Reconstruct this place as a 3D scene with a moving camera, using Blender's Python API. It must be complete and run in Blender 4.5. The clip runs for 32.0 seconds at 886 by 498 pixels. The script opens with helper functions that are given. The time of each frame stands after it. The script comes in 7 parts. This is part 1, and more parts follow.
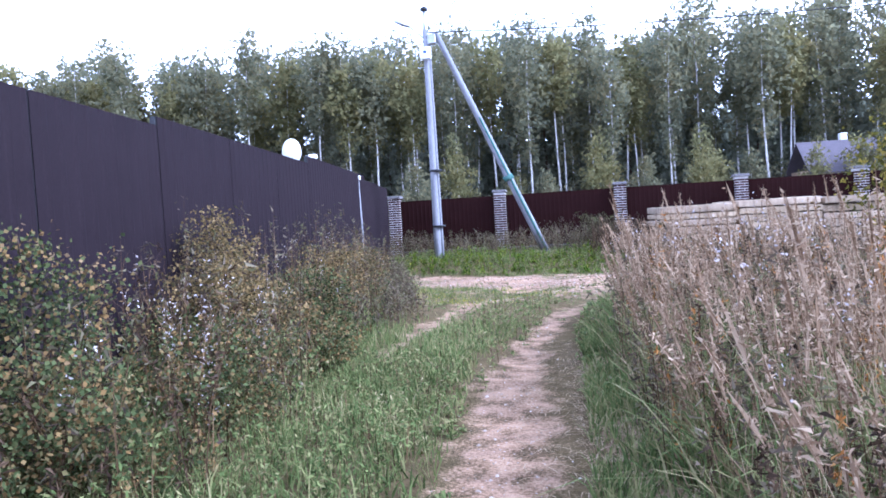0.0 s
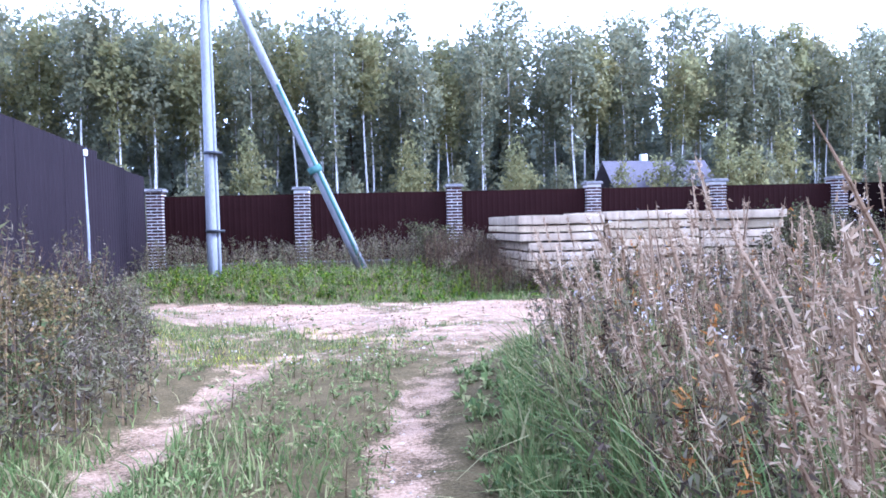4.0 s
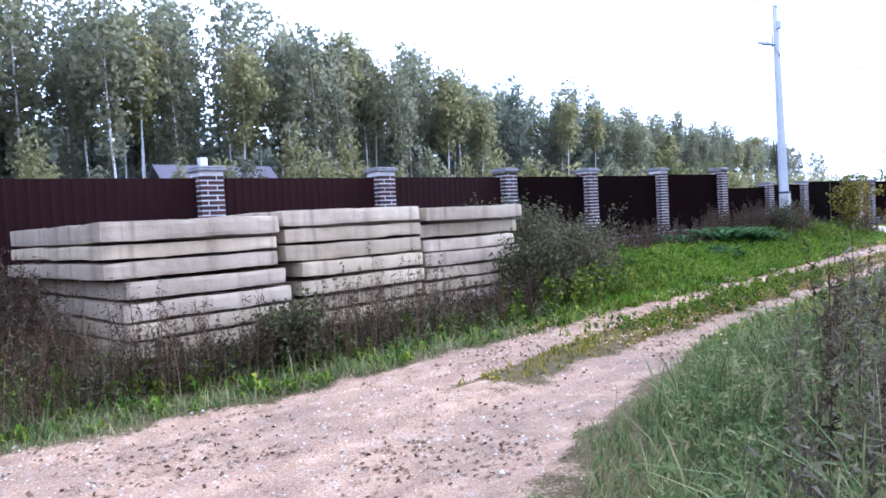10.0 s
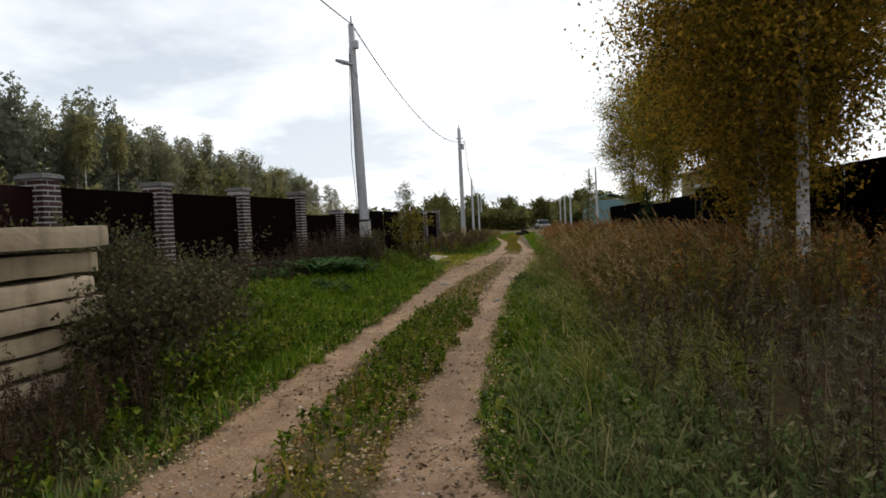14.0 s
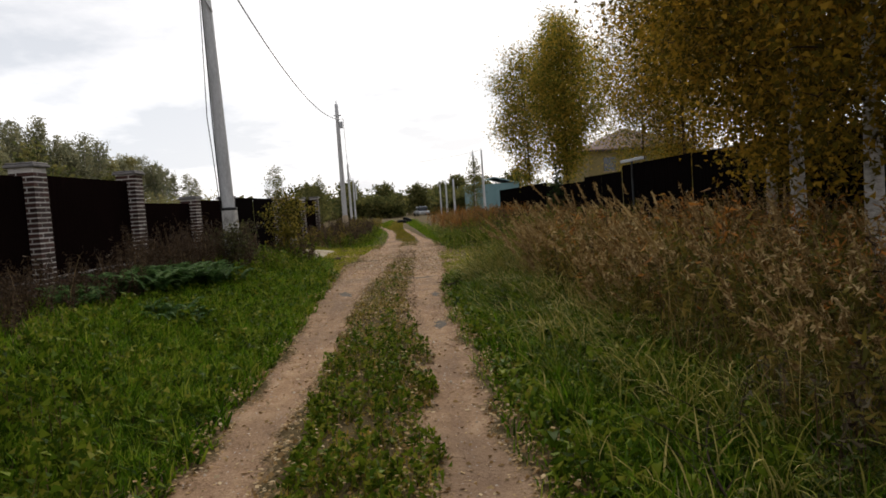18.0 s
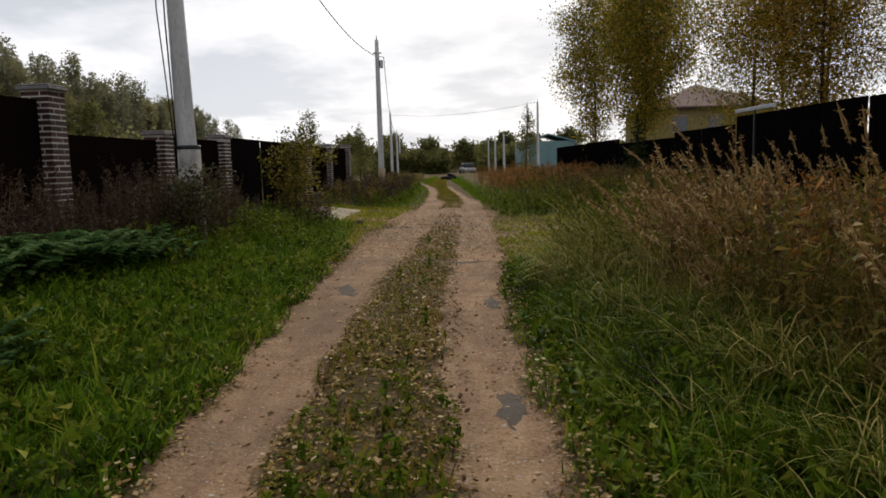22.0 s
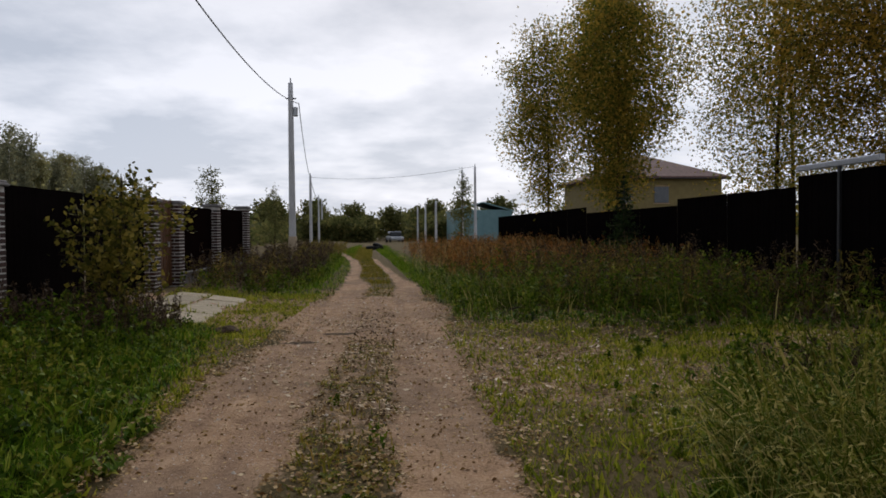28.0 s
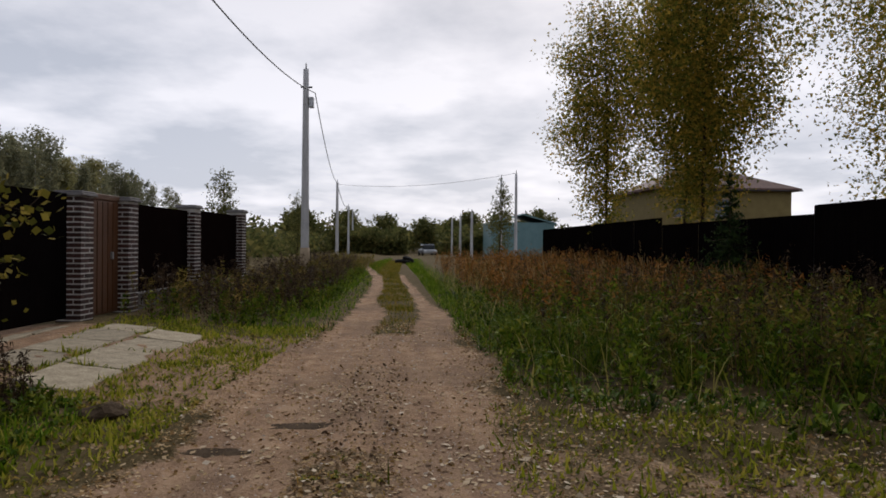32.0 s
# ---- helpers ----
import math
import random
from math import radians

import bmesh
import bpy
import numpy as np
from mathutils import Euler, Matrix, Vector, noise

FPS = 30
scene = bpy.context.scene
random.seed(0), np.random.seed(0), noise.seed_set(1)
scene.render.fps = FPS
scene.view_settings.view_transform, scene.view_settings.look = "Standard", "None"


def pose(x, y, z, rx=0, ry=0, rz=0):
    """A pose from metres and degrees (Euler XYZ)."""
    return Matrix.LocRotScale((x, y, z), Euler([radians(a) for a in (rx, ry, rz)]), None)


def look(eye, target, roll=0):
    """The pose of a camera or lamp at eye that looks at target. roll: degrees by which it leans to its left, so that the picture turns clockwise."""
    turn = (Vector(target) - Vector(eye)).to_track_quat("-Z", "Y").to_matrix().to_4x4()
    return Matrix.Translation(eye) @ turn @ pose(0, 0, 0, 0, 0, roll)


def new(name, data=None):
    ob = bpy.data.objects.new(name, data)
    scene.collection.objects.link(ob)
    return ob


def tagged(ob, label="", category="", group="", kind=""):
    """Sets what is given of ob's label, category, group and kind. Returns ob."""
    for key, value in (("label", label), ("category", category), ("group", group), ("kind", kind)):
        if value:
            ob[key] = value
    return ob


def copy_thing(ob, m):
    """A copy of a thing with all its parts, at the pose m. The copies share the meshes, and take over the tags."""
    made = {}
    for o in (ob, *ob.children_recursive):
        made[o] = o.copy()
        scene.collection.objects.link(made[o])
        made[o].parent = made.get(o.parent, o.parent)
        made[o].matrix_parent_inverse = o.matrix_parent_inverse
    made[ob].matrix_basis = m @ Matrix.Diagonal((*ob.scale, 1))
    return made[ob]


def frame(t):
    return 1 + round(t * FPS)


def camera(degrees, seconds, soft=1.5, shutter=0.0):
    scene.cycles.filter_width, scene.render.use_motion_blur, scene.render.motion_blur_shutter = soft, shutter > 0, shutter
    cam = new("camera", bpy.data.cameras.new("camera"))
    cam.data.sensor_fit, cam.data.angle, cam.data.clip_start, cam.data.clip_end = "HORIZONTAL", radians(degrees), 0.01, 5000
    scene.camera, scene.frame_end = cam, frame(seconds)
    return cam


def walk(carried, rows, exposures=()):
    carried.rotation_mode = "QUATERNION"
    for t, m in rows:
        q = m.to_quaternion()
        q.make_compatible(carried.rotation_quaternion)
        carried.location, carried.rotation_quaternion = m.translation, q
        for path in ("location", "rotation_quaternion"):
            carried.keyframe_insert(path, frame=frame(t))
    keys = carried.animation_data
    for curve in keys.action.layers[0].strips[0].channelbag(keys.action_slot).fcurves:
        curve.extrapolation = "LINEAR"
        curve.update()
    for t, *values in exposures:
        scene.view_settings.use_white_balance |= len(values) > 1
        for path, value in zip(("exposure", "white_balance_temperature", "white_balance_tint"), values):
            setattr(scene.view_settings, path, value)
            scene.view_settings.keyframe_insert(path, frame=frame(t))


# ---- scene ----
cam = camera(64.2, 32.0, soft=1.7)
# seconds, eye, a point ahead, roll
PATH = [
    (0, (-0.011, -0.187, 1.686), (-0.271, 1.794, 1.606), -3.4),
    (0.5, (-0.153, 0.634, 1.54), (-0.341, 2.624, 1.484), -0.0),
    (1, (-0.272, 1.399, 1.475), (-0.45, 3.389, 1.388), -2.7),
    (1.5, (-0.316, 2.044, 1.544), (-0.512, 4.032, 1.458), -3.2),
    (2, (-0.357, 2.635, 1.561), (-0.302, 4.631, 1.454), -3.7),
    (2.5, (-0.376, 3.35, 1.547), (-0.432, 5.349, 1.492), -4.1),
    (3, (-0.452, 4.015, 1.595), (-0.362, 6.013, 1.569), -2.2),
    (3.5, (-0.435, 4.727, 1.593), (-0.165, 6.706, 1.491), -2.3),
    (5.5, (-0.123, 7.795, 1.557), (0.207, 9.766, 1.629), -1.0),
    (6, (-0.165, 8.539, 1.627), (0.17, 10.51, 1.652), -3.1),
    (6.5, (-0.033, 9.207, 1.705), (0.24, 11.188, 1.751), -2.3),
    (7, (0.111, 9.92, 1.617), (0.522, 11.874, 1.502), -2.7),
    (7.5, (0.26, 10.518, 1.562), (0.758, 12.454, 1.508), -3.0),
    (8, (0.459, 11.081, 1.547), (1.241, 12.92, 1.466), -0.9),
    (8.5, (0.51, 11.715, 1.573), (1.595, 13.388, 1.415), -2.3),
    (9, (0.675, 12.276, 1.605), (1.804, 13.917, 1.416), -1.9),
    (9.5, (0.921, 12.948, 1.571), (2.299, 14.395, 1.489), -2.1),
    (10, (1.151, 13.453, 1.542), (2.571, 14.86, 1.46), -3.2),
    (10.5, (1.441, 13.962, 1.592), (2.963, 15.246, 1.407), -1.1),
    (11, (1.68, 14.507, 1.593), (3.377, 15.555, 1.457), -2.5),
    (11.5, (2.072, 15.009, 1.591), (3.779, 16.044, 1.465), -4.3),
    (12, (2.392, 15.502, 1.551), (4.199, 16.358, 1.506), -3.8),
    (12.5, (2.658, 15.905, 1.602), (4.582, 16.438, 1.476), -3.4),
    (13, (2.988, 16.136, 1.656), (4.916, 16.655, 1.542), -5.5),
    (13.5, (3.371, 16.338, 1.588), (5.337, 16.695, 1.516), -3.6),
    (15.5, (5.952, 17.179, 1.592), (7.945, 17.329, 1.509), -2.6),
    (16, (6.643, 17.326, 1.619), (8.636, 17.447, 1.496), -2.0),
    (16.5, (7.253, 17.488, 1.63), (9.236, 17.407, 1.381), -3.1),
    (17, (7.814, 17.548, 1.551), (9.793, 17.536, 1.26), -4.0),
    (17.5, (8.347, 17.639, 1.535), (10.334, 17.503, 1.348), -2.9),
    (18, (8.879, 17.733, 1.573), (10.872, 17.62, 1.447), -4.1),
    (18.5, (9.485, 17.7, 1.575), (11.47, 17.744, 1.329), -3.4),
    (19, (10.15, 17.649, 1.556), (12.132, 17.5, 1.331), -1.6),
    (19.5, (10.834, 17.554, 1.494), (12.822, 17.571, 1.273), -3.1),
    (20, (11.527, 17.541, 1.475), (13.516, 17.633, 1.297), -1.1),
    (20.5, (12.163, 17.544, 1.474), (14.155, 17.51, 1.293), -3.0),
    (21, (12.804, 17.563, 1.515), (14.79, 17.748, 1.373), -3.4),
    (21.5, (13.477, 17.621, 1.494), (15.47, 17.648, 1.33), -1.5),
    (22, (14.157, 17.668, 1.454), (16.143, 17.681, 1.215), -1.7),
    (22.5, (14.691, 17.714, 1.473), (16.67, 17.896, 1.248), -1.1),
    (23, (15.305, 17.824, 1.494), (17.282, 17.814, 1.191), -1.5),
    (23.5, (15.971, 17.834, 1.487), (17.931, 18.122, 1.212), -3.2),
    (24, (16.602, 17.882, 1.509), (18.592, 18.014, 1.361), -0.5),
    (24.5, (17.185, 17.932, 1.521), (19.177, 18.043, 1.389), -2.0),
    (25, (17.747, 17.922, 1.552), (19.727, 18.155, 1.4), -1.7),
    (25.5, (18.255, 17.938, 1.548), (20.247, 17.876, 1.375), -1.0),
    (27.5, (20.354, 17.72, 1.544), (22.346, 17.614, 1.393), -2.1),
    (28, (20.906, 17.69, 1.531), (22.895, 17.486, 1.479), -0.5),
    (28.5, (21.425, 17.703, 1.519), (23.42, 17.561, 1.49), -2.4),
    (29, (22.024, 17.622, 1.545), (24.018, 17.667, 1.399), -1.5),
    (29.5, (22.708, 17.511, 1.543), (24.683, 17.248, 1.378), -1.1),
    (30, (23.259, 17.454, 1.527), (25.239, 17.199, 1.4), -2.0),
    (30.5, (23.85, 17.409, 1.544), (25.832, 17.151, 1.48), -0.5),
    (31, (24.449, 17.382, 1.56), (26.428, 17.1, 1.478), -1.6),
    (31.5, (25.016, 17.378, 1.539), (27.006, 17.366, 1.333), -1.8),
    (32, (25.727, 17.314, 1.513), (27.724, 17.207, 1.499), 0.5),
]
EXPOSURES = [(0.0, 2.2, 4650, 24), (2.0, 2.6, 4500, 23), (5.5, 2.6, 4450, 24), (6.0, 2.45, 4450, 25), (7.0, 1.85, 4750, 25), (8.0, 2.2, 4700, 23), (9.5, 2.15, 4650, 20), (11.0, 1.7, 4650, 15), (12.0, 0.75, 5000, 7), (13.0, 0.35, 5850, 5), (15.5, 0.1, 6900, 9), (17.0, 0.05, 6900, 10), (18.0, 0.25, 6900, 10), (20.0, 0.2, 7000, 10), (22.0, 0.05, 6800, 10), (23.0, 0.05, 6700, 9), (27.5, -0.15, 6250, 11), (30.0, -0.42, 6500, 12), (32.0, -0.25, 6400, 13)]
walk(cam, [(t, look(eye, target, roll)) for t, eye, target, roll in PATH], EXPOSURES)

# ---- sky and sun ----
SUN_HIGH, SUN_TURN = radians(34), radians(102)
world = bpy.data.worlds.new("overcast_sky")
scene.world = world
world.use_nodes = True
wt = world.node_tree
wt.nodes.clear()


def wnode(kind, **sets):
    n = wt.nodes.new(kind)
    for k, v in sets.items():
        n.inputs[k].default_value = v
    return n


w_out = wnode("ShaderNodeOutputWorld")
w_bg = wnode("ShaderNodeBackground")
w_sky = wnode("ShaderNodeTexSky")
w_sky.sky_type, w_sky.sun_disc, w_sky.sun_elevation, w_sky.sun_rotation = "NISHITA", False, SUN_HIGH, SUN_TURN
w_sky.dust_density = 3.0
w_bg.inputs["Strength"].default_value = 0.1
w_geo = wnode("ShaderNodeTexCoord")
w_sep = wnode("ShaderNodeSeparateXYZ")
w_lift = wnode("ShaderNodeMath")
w_lift.operation = "ADD"
w_lift.inputs[1].default_value = 0.16
w_div = wnode("ShaderNodeVectorMath")
w_div.operation = "DIVIDE"
w_comb = wnode("ShaderNodeCombineXYZ")
wt.links.new(w_geo.outputs["Generated"], w_sep.inputs[0])
wt.links.new(w_sep.outputs["Z"], w_lift.inputs[0])
for k in range(3):
    wt.links.new(w_lift.outputs[0], w_comb.inputs[k])
wt.links.new(w_geo.outputs["Generated"], w_div.inputs[0])
wt.links.new(w_comb.outputs[0], w_div.inputs[1])
w_noise = wnode("ShaderNodeTexNoise", Scale=1.25, Detail=8.0, Roughness=0.55)
wt.links.new(w_div.outputs[0], w_noise.inputs["Vector"])
w_ramp = wnode("ShaderNodeValToRGB")
w_ramp.color_ramp.elements[0].position, w_ramp.color_ramp.elements[0].color = 0.36, (7.1, 7.65, 8.7, 1)
w_ramp.color_ramp.elements[1].position, w_ramp.color_ramp.elements[1].color = 0.6, (12.2, 12.3, 13.0, 1)
wt.links.new(w_noise.outputs["Fac"], w_ramp.inputs["Fac"])
w_mix = wnode("ShaderNodeMix")
w_mix.data_type = "RGBA"
w_mix.inputs["Factor"].default_value = 0.9
wt.links.new(w_sky.outputs["Color"], w_mix.inputs["A"])
wt.links.new(w_ramp.outputs["Color"], w_mix.inputs["B"])
# the cloud deck is greyer overhead than low down
w_fall = wnode("ShaderNodeMapRange")
w_fall.inputs["From Min"].default_value, w_fall.inputs["From Max"].default_value = 0.05, 0.75
w_fall.inputs["To Min"].default_value, w_fall.inputs["To Max"].default_value = 1.0, 0.5
wt.links.new(w_sep.outputs["Z"], w_fall.inputs["Value"])
w_grey = wnode("ShaderNodeMix")
w_grey.data_type, w_grey.blend_type = "RGBA", "MULTIPLY"
w_grey.inputs["Factor"].default_value = 1.0
wt.links.new(w_mix.outputs["Result"], w_grey.inputs["A"])
wt.links.new(w_fall.outputs[0], w_grey.inputs["B"])
wt.links.new(w_grey.outputs["Result"], w_bg.inputs["Color"])
wt.links.new(w_bg.outputs[0], w_out.inputs[0])
sun = new("sun", bpy.data.lights.new("sun", "SUN"))
sun.data.energy, sun.data.angle, sun.data.color = 1.9, radians(24), (1.0, 0.96, 0.9)
sun.matrix_world = look((0, 0, 0), (-math.sin(SUN_TURN) * math.cos(SUN_HIGH), -math.cos(SUN_TURN) * math.cos(SUN_HIGH), -math.sin(SUN_HIGH)))

# ---- materials ----


def material(name):
    m = bpy.data.materials.new(name)
    m.use_nodes = True
    m.node_tree.nodes.clear()
    return m, m.node_tree


def add(nt, kind, links=(), **sets):
    n = nt.nodes.new(kind)
    for k, v in sets.items():
        n.inputs[k].default_value = v
    for key, socket in links:
        nt.links.new(socket, n.inputs[key])
    return n


def ramp(nt, fac, stops):
    n = nt.nodes.new("ShaderNodeValToRGB")
    e = n.color_ramp.elements
    while len(e) < len(stops):
        e.new(0.5)
    for s, (p, c) in zip(e, stops):
        s.position, s.color = p, (*c, 1)
    nt.links.new(fac, n.inputs["Fac"])
    return n.outputs["Color"]


def noise_of(nt, scale, detail=4.0, rough=0.55, coord="Object", stretch=(1, 1, 1)):
    tc = add(nt, "ShaderNodeTexCoord")
    mp = add(nt, "ShaderNodeMapping", [("Vector", tc.outputs[coord])], Scale=stretch)
    return add(nt, "ShaderNodeTexNoise", [("Vector", mp.outputs[0])], Scale=scale, Detail=detail, Roughness=rough).outputs["Fac"]


def mixed(nt, fac, a, b, blend="MIX"):
    n = nt.nodes.new("ShaderNodeMix")
    n.data_type, n.blend_type = "RGBA", blend
    for key, v in (("Factor", fac), ("A", a), ("B", b)):
        if isinstance(v, bpy.types.NodeSocket):
            nt.links.new(v, n.inputs[key])
        elif key == "Factor":
            n.inputs[key].default_value = v
        else:
            n.inputs[key].default_value = (*v, 1)
    return n.outputs["Result"]


def finish(m, nt, colour, rough=0.8, metal=0.0, bump=None, depth=0.01, spec=0.3):
    bs = add(nt, "ShaderNodeBsdfPrincipled", Roughness=rough, Metallic=metal)
    bs.inputs["Specular IOR Level"].default_value = spec
    if isinstance(colour, bpy.types.NodeSocket):
        nt.links.new(colour, bs.inputs["Base Color"])
    else:
        bs.inputs["Base Color"].default_value = (*colour, 1)
    if bump is not None:
        b = add(nt, "ShaderNodeBump", [("Height", bump)], Strength=0.6, Distance=depth)
        nt.links.new(b.outputs[0], bs.inputs["Normal"])
    out = add(nt, "ShaderNodeOutputMaterial")
    nt.links.new(bs.outputs[0], out.inputs[0])
    return m


def worn(name, a, b, scale=6.0, fine=60.0, rough=0.8, metal=0.0, depth=0.006, spec=0.3, coord="Object", stretch=(1, 1, 1), by_piece=0.0):
    """Two tones mixed by a coarse and a fine noise, with relief."""
    m, nt = material(name)
    coarse, grain = noise_of(nt, scale, 5, 0.6, coord, stretch), noise_of(nt, fine, 3, 0.6, coord, stretch)
    c = ramp(nt, coarse, [(0.32, a), (0.68, b)])
    c = mixed(nt, 0.35, c, ramp(nt, grain, [(0.3, [v * 0.55 for v in a]), (0.75, [min(1, v * 1.3) for v in b])]))
    if by_piece:
        info = add(nt, "ShaderNodeObjectInfo")
        v = add(nt, "ShaderNodeMapRange", [("Value", info.outputs["Random"])])
        v.inputs["To Min"].default_value, v.inputs["To Max"].default_value = 1 - by_piece, 1 + by_piece
        hs = add(nt, "ShaderNodeHueSaturation", [("Color", c), ("Value", v.outputs[0])])
        c = hs.outputs[0]
    return finish(m, nt, c, rough, metal, grain, depth, spec)


def leafy(name, stops, thin=0.35, patch=0.5, spread=0.32, spec=0.04):
    """Leaves and blades: a tone for each one, drifting slowly from place to place, with light passing through."""
    m, nt = material(name)
    geo = add(nt, "ShaderNodeNewGeometry")
    pn = add(nt, "ShaderNodeTexNoise", [("Vector", geo.outputs["Position"])], Scale=patch, Detail=3.0)
    fac = add(nt, "ShaderNodeMix", [("A", geo.outputs["Random Per Island"]), ("B", pn.outputs["Fac"])], Factor=spread)
    c = ramp(nt, fac.outputs["Result"], stops)
    d = add(nt, "ShaderNodeBsdfPrincipled", [("Base Color", c)], Roughness=0.6)
    d.inputs["Specular IOR Level"].default_value = spec
    t = add(nt, "ShaderNodeBsdfTranslucent", [("Color", c)])
    mx = add(nt, "ShaderNodeMixShader", [(1, d.outputs[0]), (2, t.outputs[0])], Fac=thin)
    out = add(nt, "ShaderNodeOutputMaterial")
    nt.links.new(mx.outputs[0], out.inputs[0])
    return m


def ground_material():
    m, nt = material("soil_and_dirt")
    dirt = add(nt, "ShaderNodeAttribute")
    dirt.attribute_name = "dirt"
    big, mid, fine = noise_of(nt, 0.55, 5), noise_of(nt, 4.0, 5), noise_of(nt, 38.0, 4, 0.65)
    sand = ramp(nt, mid, [(0.3, (0.24, 0.145, 0.085)), (0.5, (0.38, 0.24, 0.14)), (0.7, (0.51, 0.345, 0.215))])
    streak = noise_of(nt, 2.2, 4, 0.6, "Object", (0.22, 1.6, 1))
    sand = mixed(nt, ramp(nt, streak, [(0.42, (0, 0, 0)), (0.66, (0.6, 0.6, 0.6))]), sand, (0.19, 0.115, 0.08))
    sand = mixed(nt, 0.28, sand, ramp(nt, fine, [(0.34, (0.10, 0.065, 0.045)), (0.48, (0.29, 0.185, 0.115)), (0.66, (0.54, 0.40, 0.28))]))
    soil = ramp(nt, mid, [(0.3, (0.055, 0.040, 0.018)), (0.5, (0.115, 0.083, 0.038)), (0.7, (0.19, 0.135, 0.068))])
    soil = mixed(nt, 0.5, soil, ramp(nt, fine, [(0.35, (0.04, 0.03, 0.014)), (0.6, (0.125, 0.098, 0.045)), (0.75, (0.24, 0.18, 0.10))]))
    edge = add(nt, "ShaderNodeMath", [(0, dirt.outputs["Fac"]), (1, mid)])
    edge.operation = "ADD"
    edge2 = add(nt, "ShaderNodeMath", [(0, edge.outputs[0]), (1, fine)])
    edge2.operation = "ADD"
    k = add(nt, "ShaderNodeMapRange", [("Value", edge2.outputs[0])])
    k.inputs["From Min"].default_value, k.inputs["From Max"].default_value = 1.3, 1.65
    stone = add(nt, "ShaderNodeTexVoronoi", [("Vector", add(nt, "ShaderNodeTexCoord").outputs["Object"])], Scale=26.0)
    pale = add(nt, "ShaderNodeMapRange", [("Value", stone.outputs["Distance"])])
    pale.inputs["From Min"].default_value, pale.inputs["From Max"].default_value = 0.26, 0.16
    some = add(nt, "ShaderNodeMath", [(0, stone.outputs["Color"]), (1, pale.outputs[0])])
    some.operation = "MULTIPLY"
    few = add(nt, "ShaderNodeMapRange", [("Value", some.outputs[0])])
    few.inputs["From Min"].default_value, few.inputs["From Max"].default_value = 0.5, 0.7
    sand = mixed(nt, few.outputs[0], sand, (0.5, 0.46, 0.42))
    sand = mixed(nt, ramp(nt, big, [(0.42, (0, 0, 0)), (0.64, (0.5, 0.5, 0.5))]), sand, (0.15, 0.105, 0.075))
    c = mixed(nt, k.outputs[0], soil, sand)
    bump = add(nt, "ShaderNodeMath", [(0, fine), (1, mid)])
    bump.operation = "ADD"
    return finish(m, nt, c, 0.95, 0.0, bump.outputs[0], 0.05, 0.05)


M_GROUND = ground_material()
M_BRICK = worn("brown_brick", (0.016, 0.008, 0.0068), (0.055, 0.022, 0.0165), 9, 90, 0.85, depth=0.004, by_piece=0.45)
M_MORTAR = worn("pale_mortar", (0.36, 0.34, 0.32), (0.58, 0.55, 0.52), 8, 80, 0.95)
M_CAP = worn("grey_cap_stone", (0.11, 0.105, 0.105), (0.22, 0.205, 0.20), 7, 70, 0.9)
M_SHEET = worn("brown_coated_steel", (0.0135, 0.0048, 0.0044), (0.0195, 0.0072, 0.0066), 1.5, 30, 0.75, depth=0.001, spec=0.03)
# The same brown sheet, with the dim look of the eastern panels painted in.
M_SHEET_DIM = worn("dimmed_brown_steel", (0.0054, 0.0031, 0.0029), (0.0080, 0.0045, 0.0042), 1.5, 30, 0.95, depth=0.001, spec=0.0)
M_SHEET_L = worn("plum_coated_steel", (0.0125, 0.0085, 0.0105), (0.0175, 0.012, 0.0145), 1.2, 30, 0.65, depth=0.001, spec=0.08)
M_SHEET_R = worn("black_brown_steel", (0.0035, 0.0028, 0.0028), (0.0065, 0.005, 0.005), 1.5, 30, 0.95, depth=0.001, spec=0.0)
M_PLINTH = worn("dark_plinth_concrete", (0.07, 0.06, 0.055), (0.15, 0.13, 0.12), 6, 60, 0.95, depth=0.01)


def streaked(name, a, b, dark):
    """Weathered concrete: blotches, pits and dark runs down its faces."""
    m, nt = material(name)
    blot, runs, pits = noise_of(nt, 1.6, 6, 0.65), noise_of(nt, 5.0, 4, 0.6, "Object", (1, 1, 0.12)), noise_of(nt, 55, 3, 0.6)
    c = ramp(nt, blot, [(0.3, a), (0.7, b)])
    c = mixed(nt, ramp(nt, runs, [(0.5, (0, 0, 0)), (0.72, (0.75, 0.75, 0.75))]), c, dark)
    c = mixed(nt, 0.1, c, ramp(nt, pits, [(0.3, [v * 0.4 for v in a]), (0.7, [min(1, v * 1.25) for v in b])]))
    info = add(nt, "ShaderNodeObjectInfo")
    v = add(nt, "ShaderNodeMapRange", [("Value", info.outputs["Random"])])
    v.inputs["To Min"].default_value, v.inputs["To Max"].default_value = 0.78, 1.15
    hs = add(nt, "ShaderNodeHueSaturation", [("Color", c), ("Value", v.outputs[0])])
    return finish(m, nt, hs.outputs[0], 0.95, 0, pits, 0.006, 0.1)


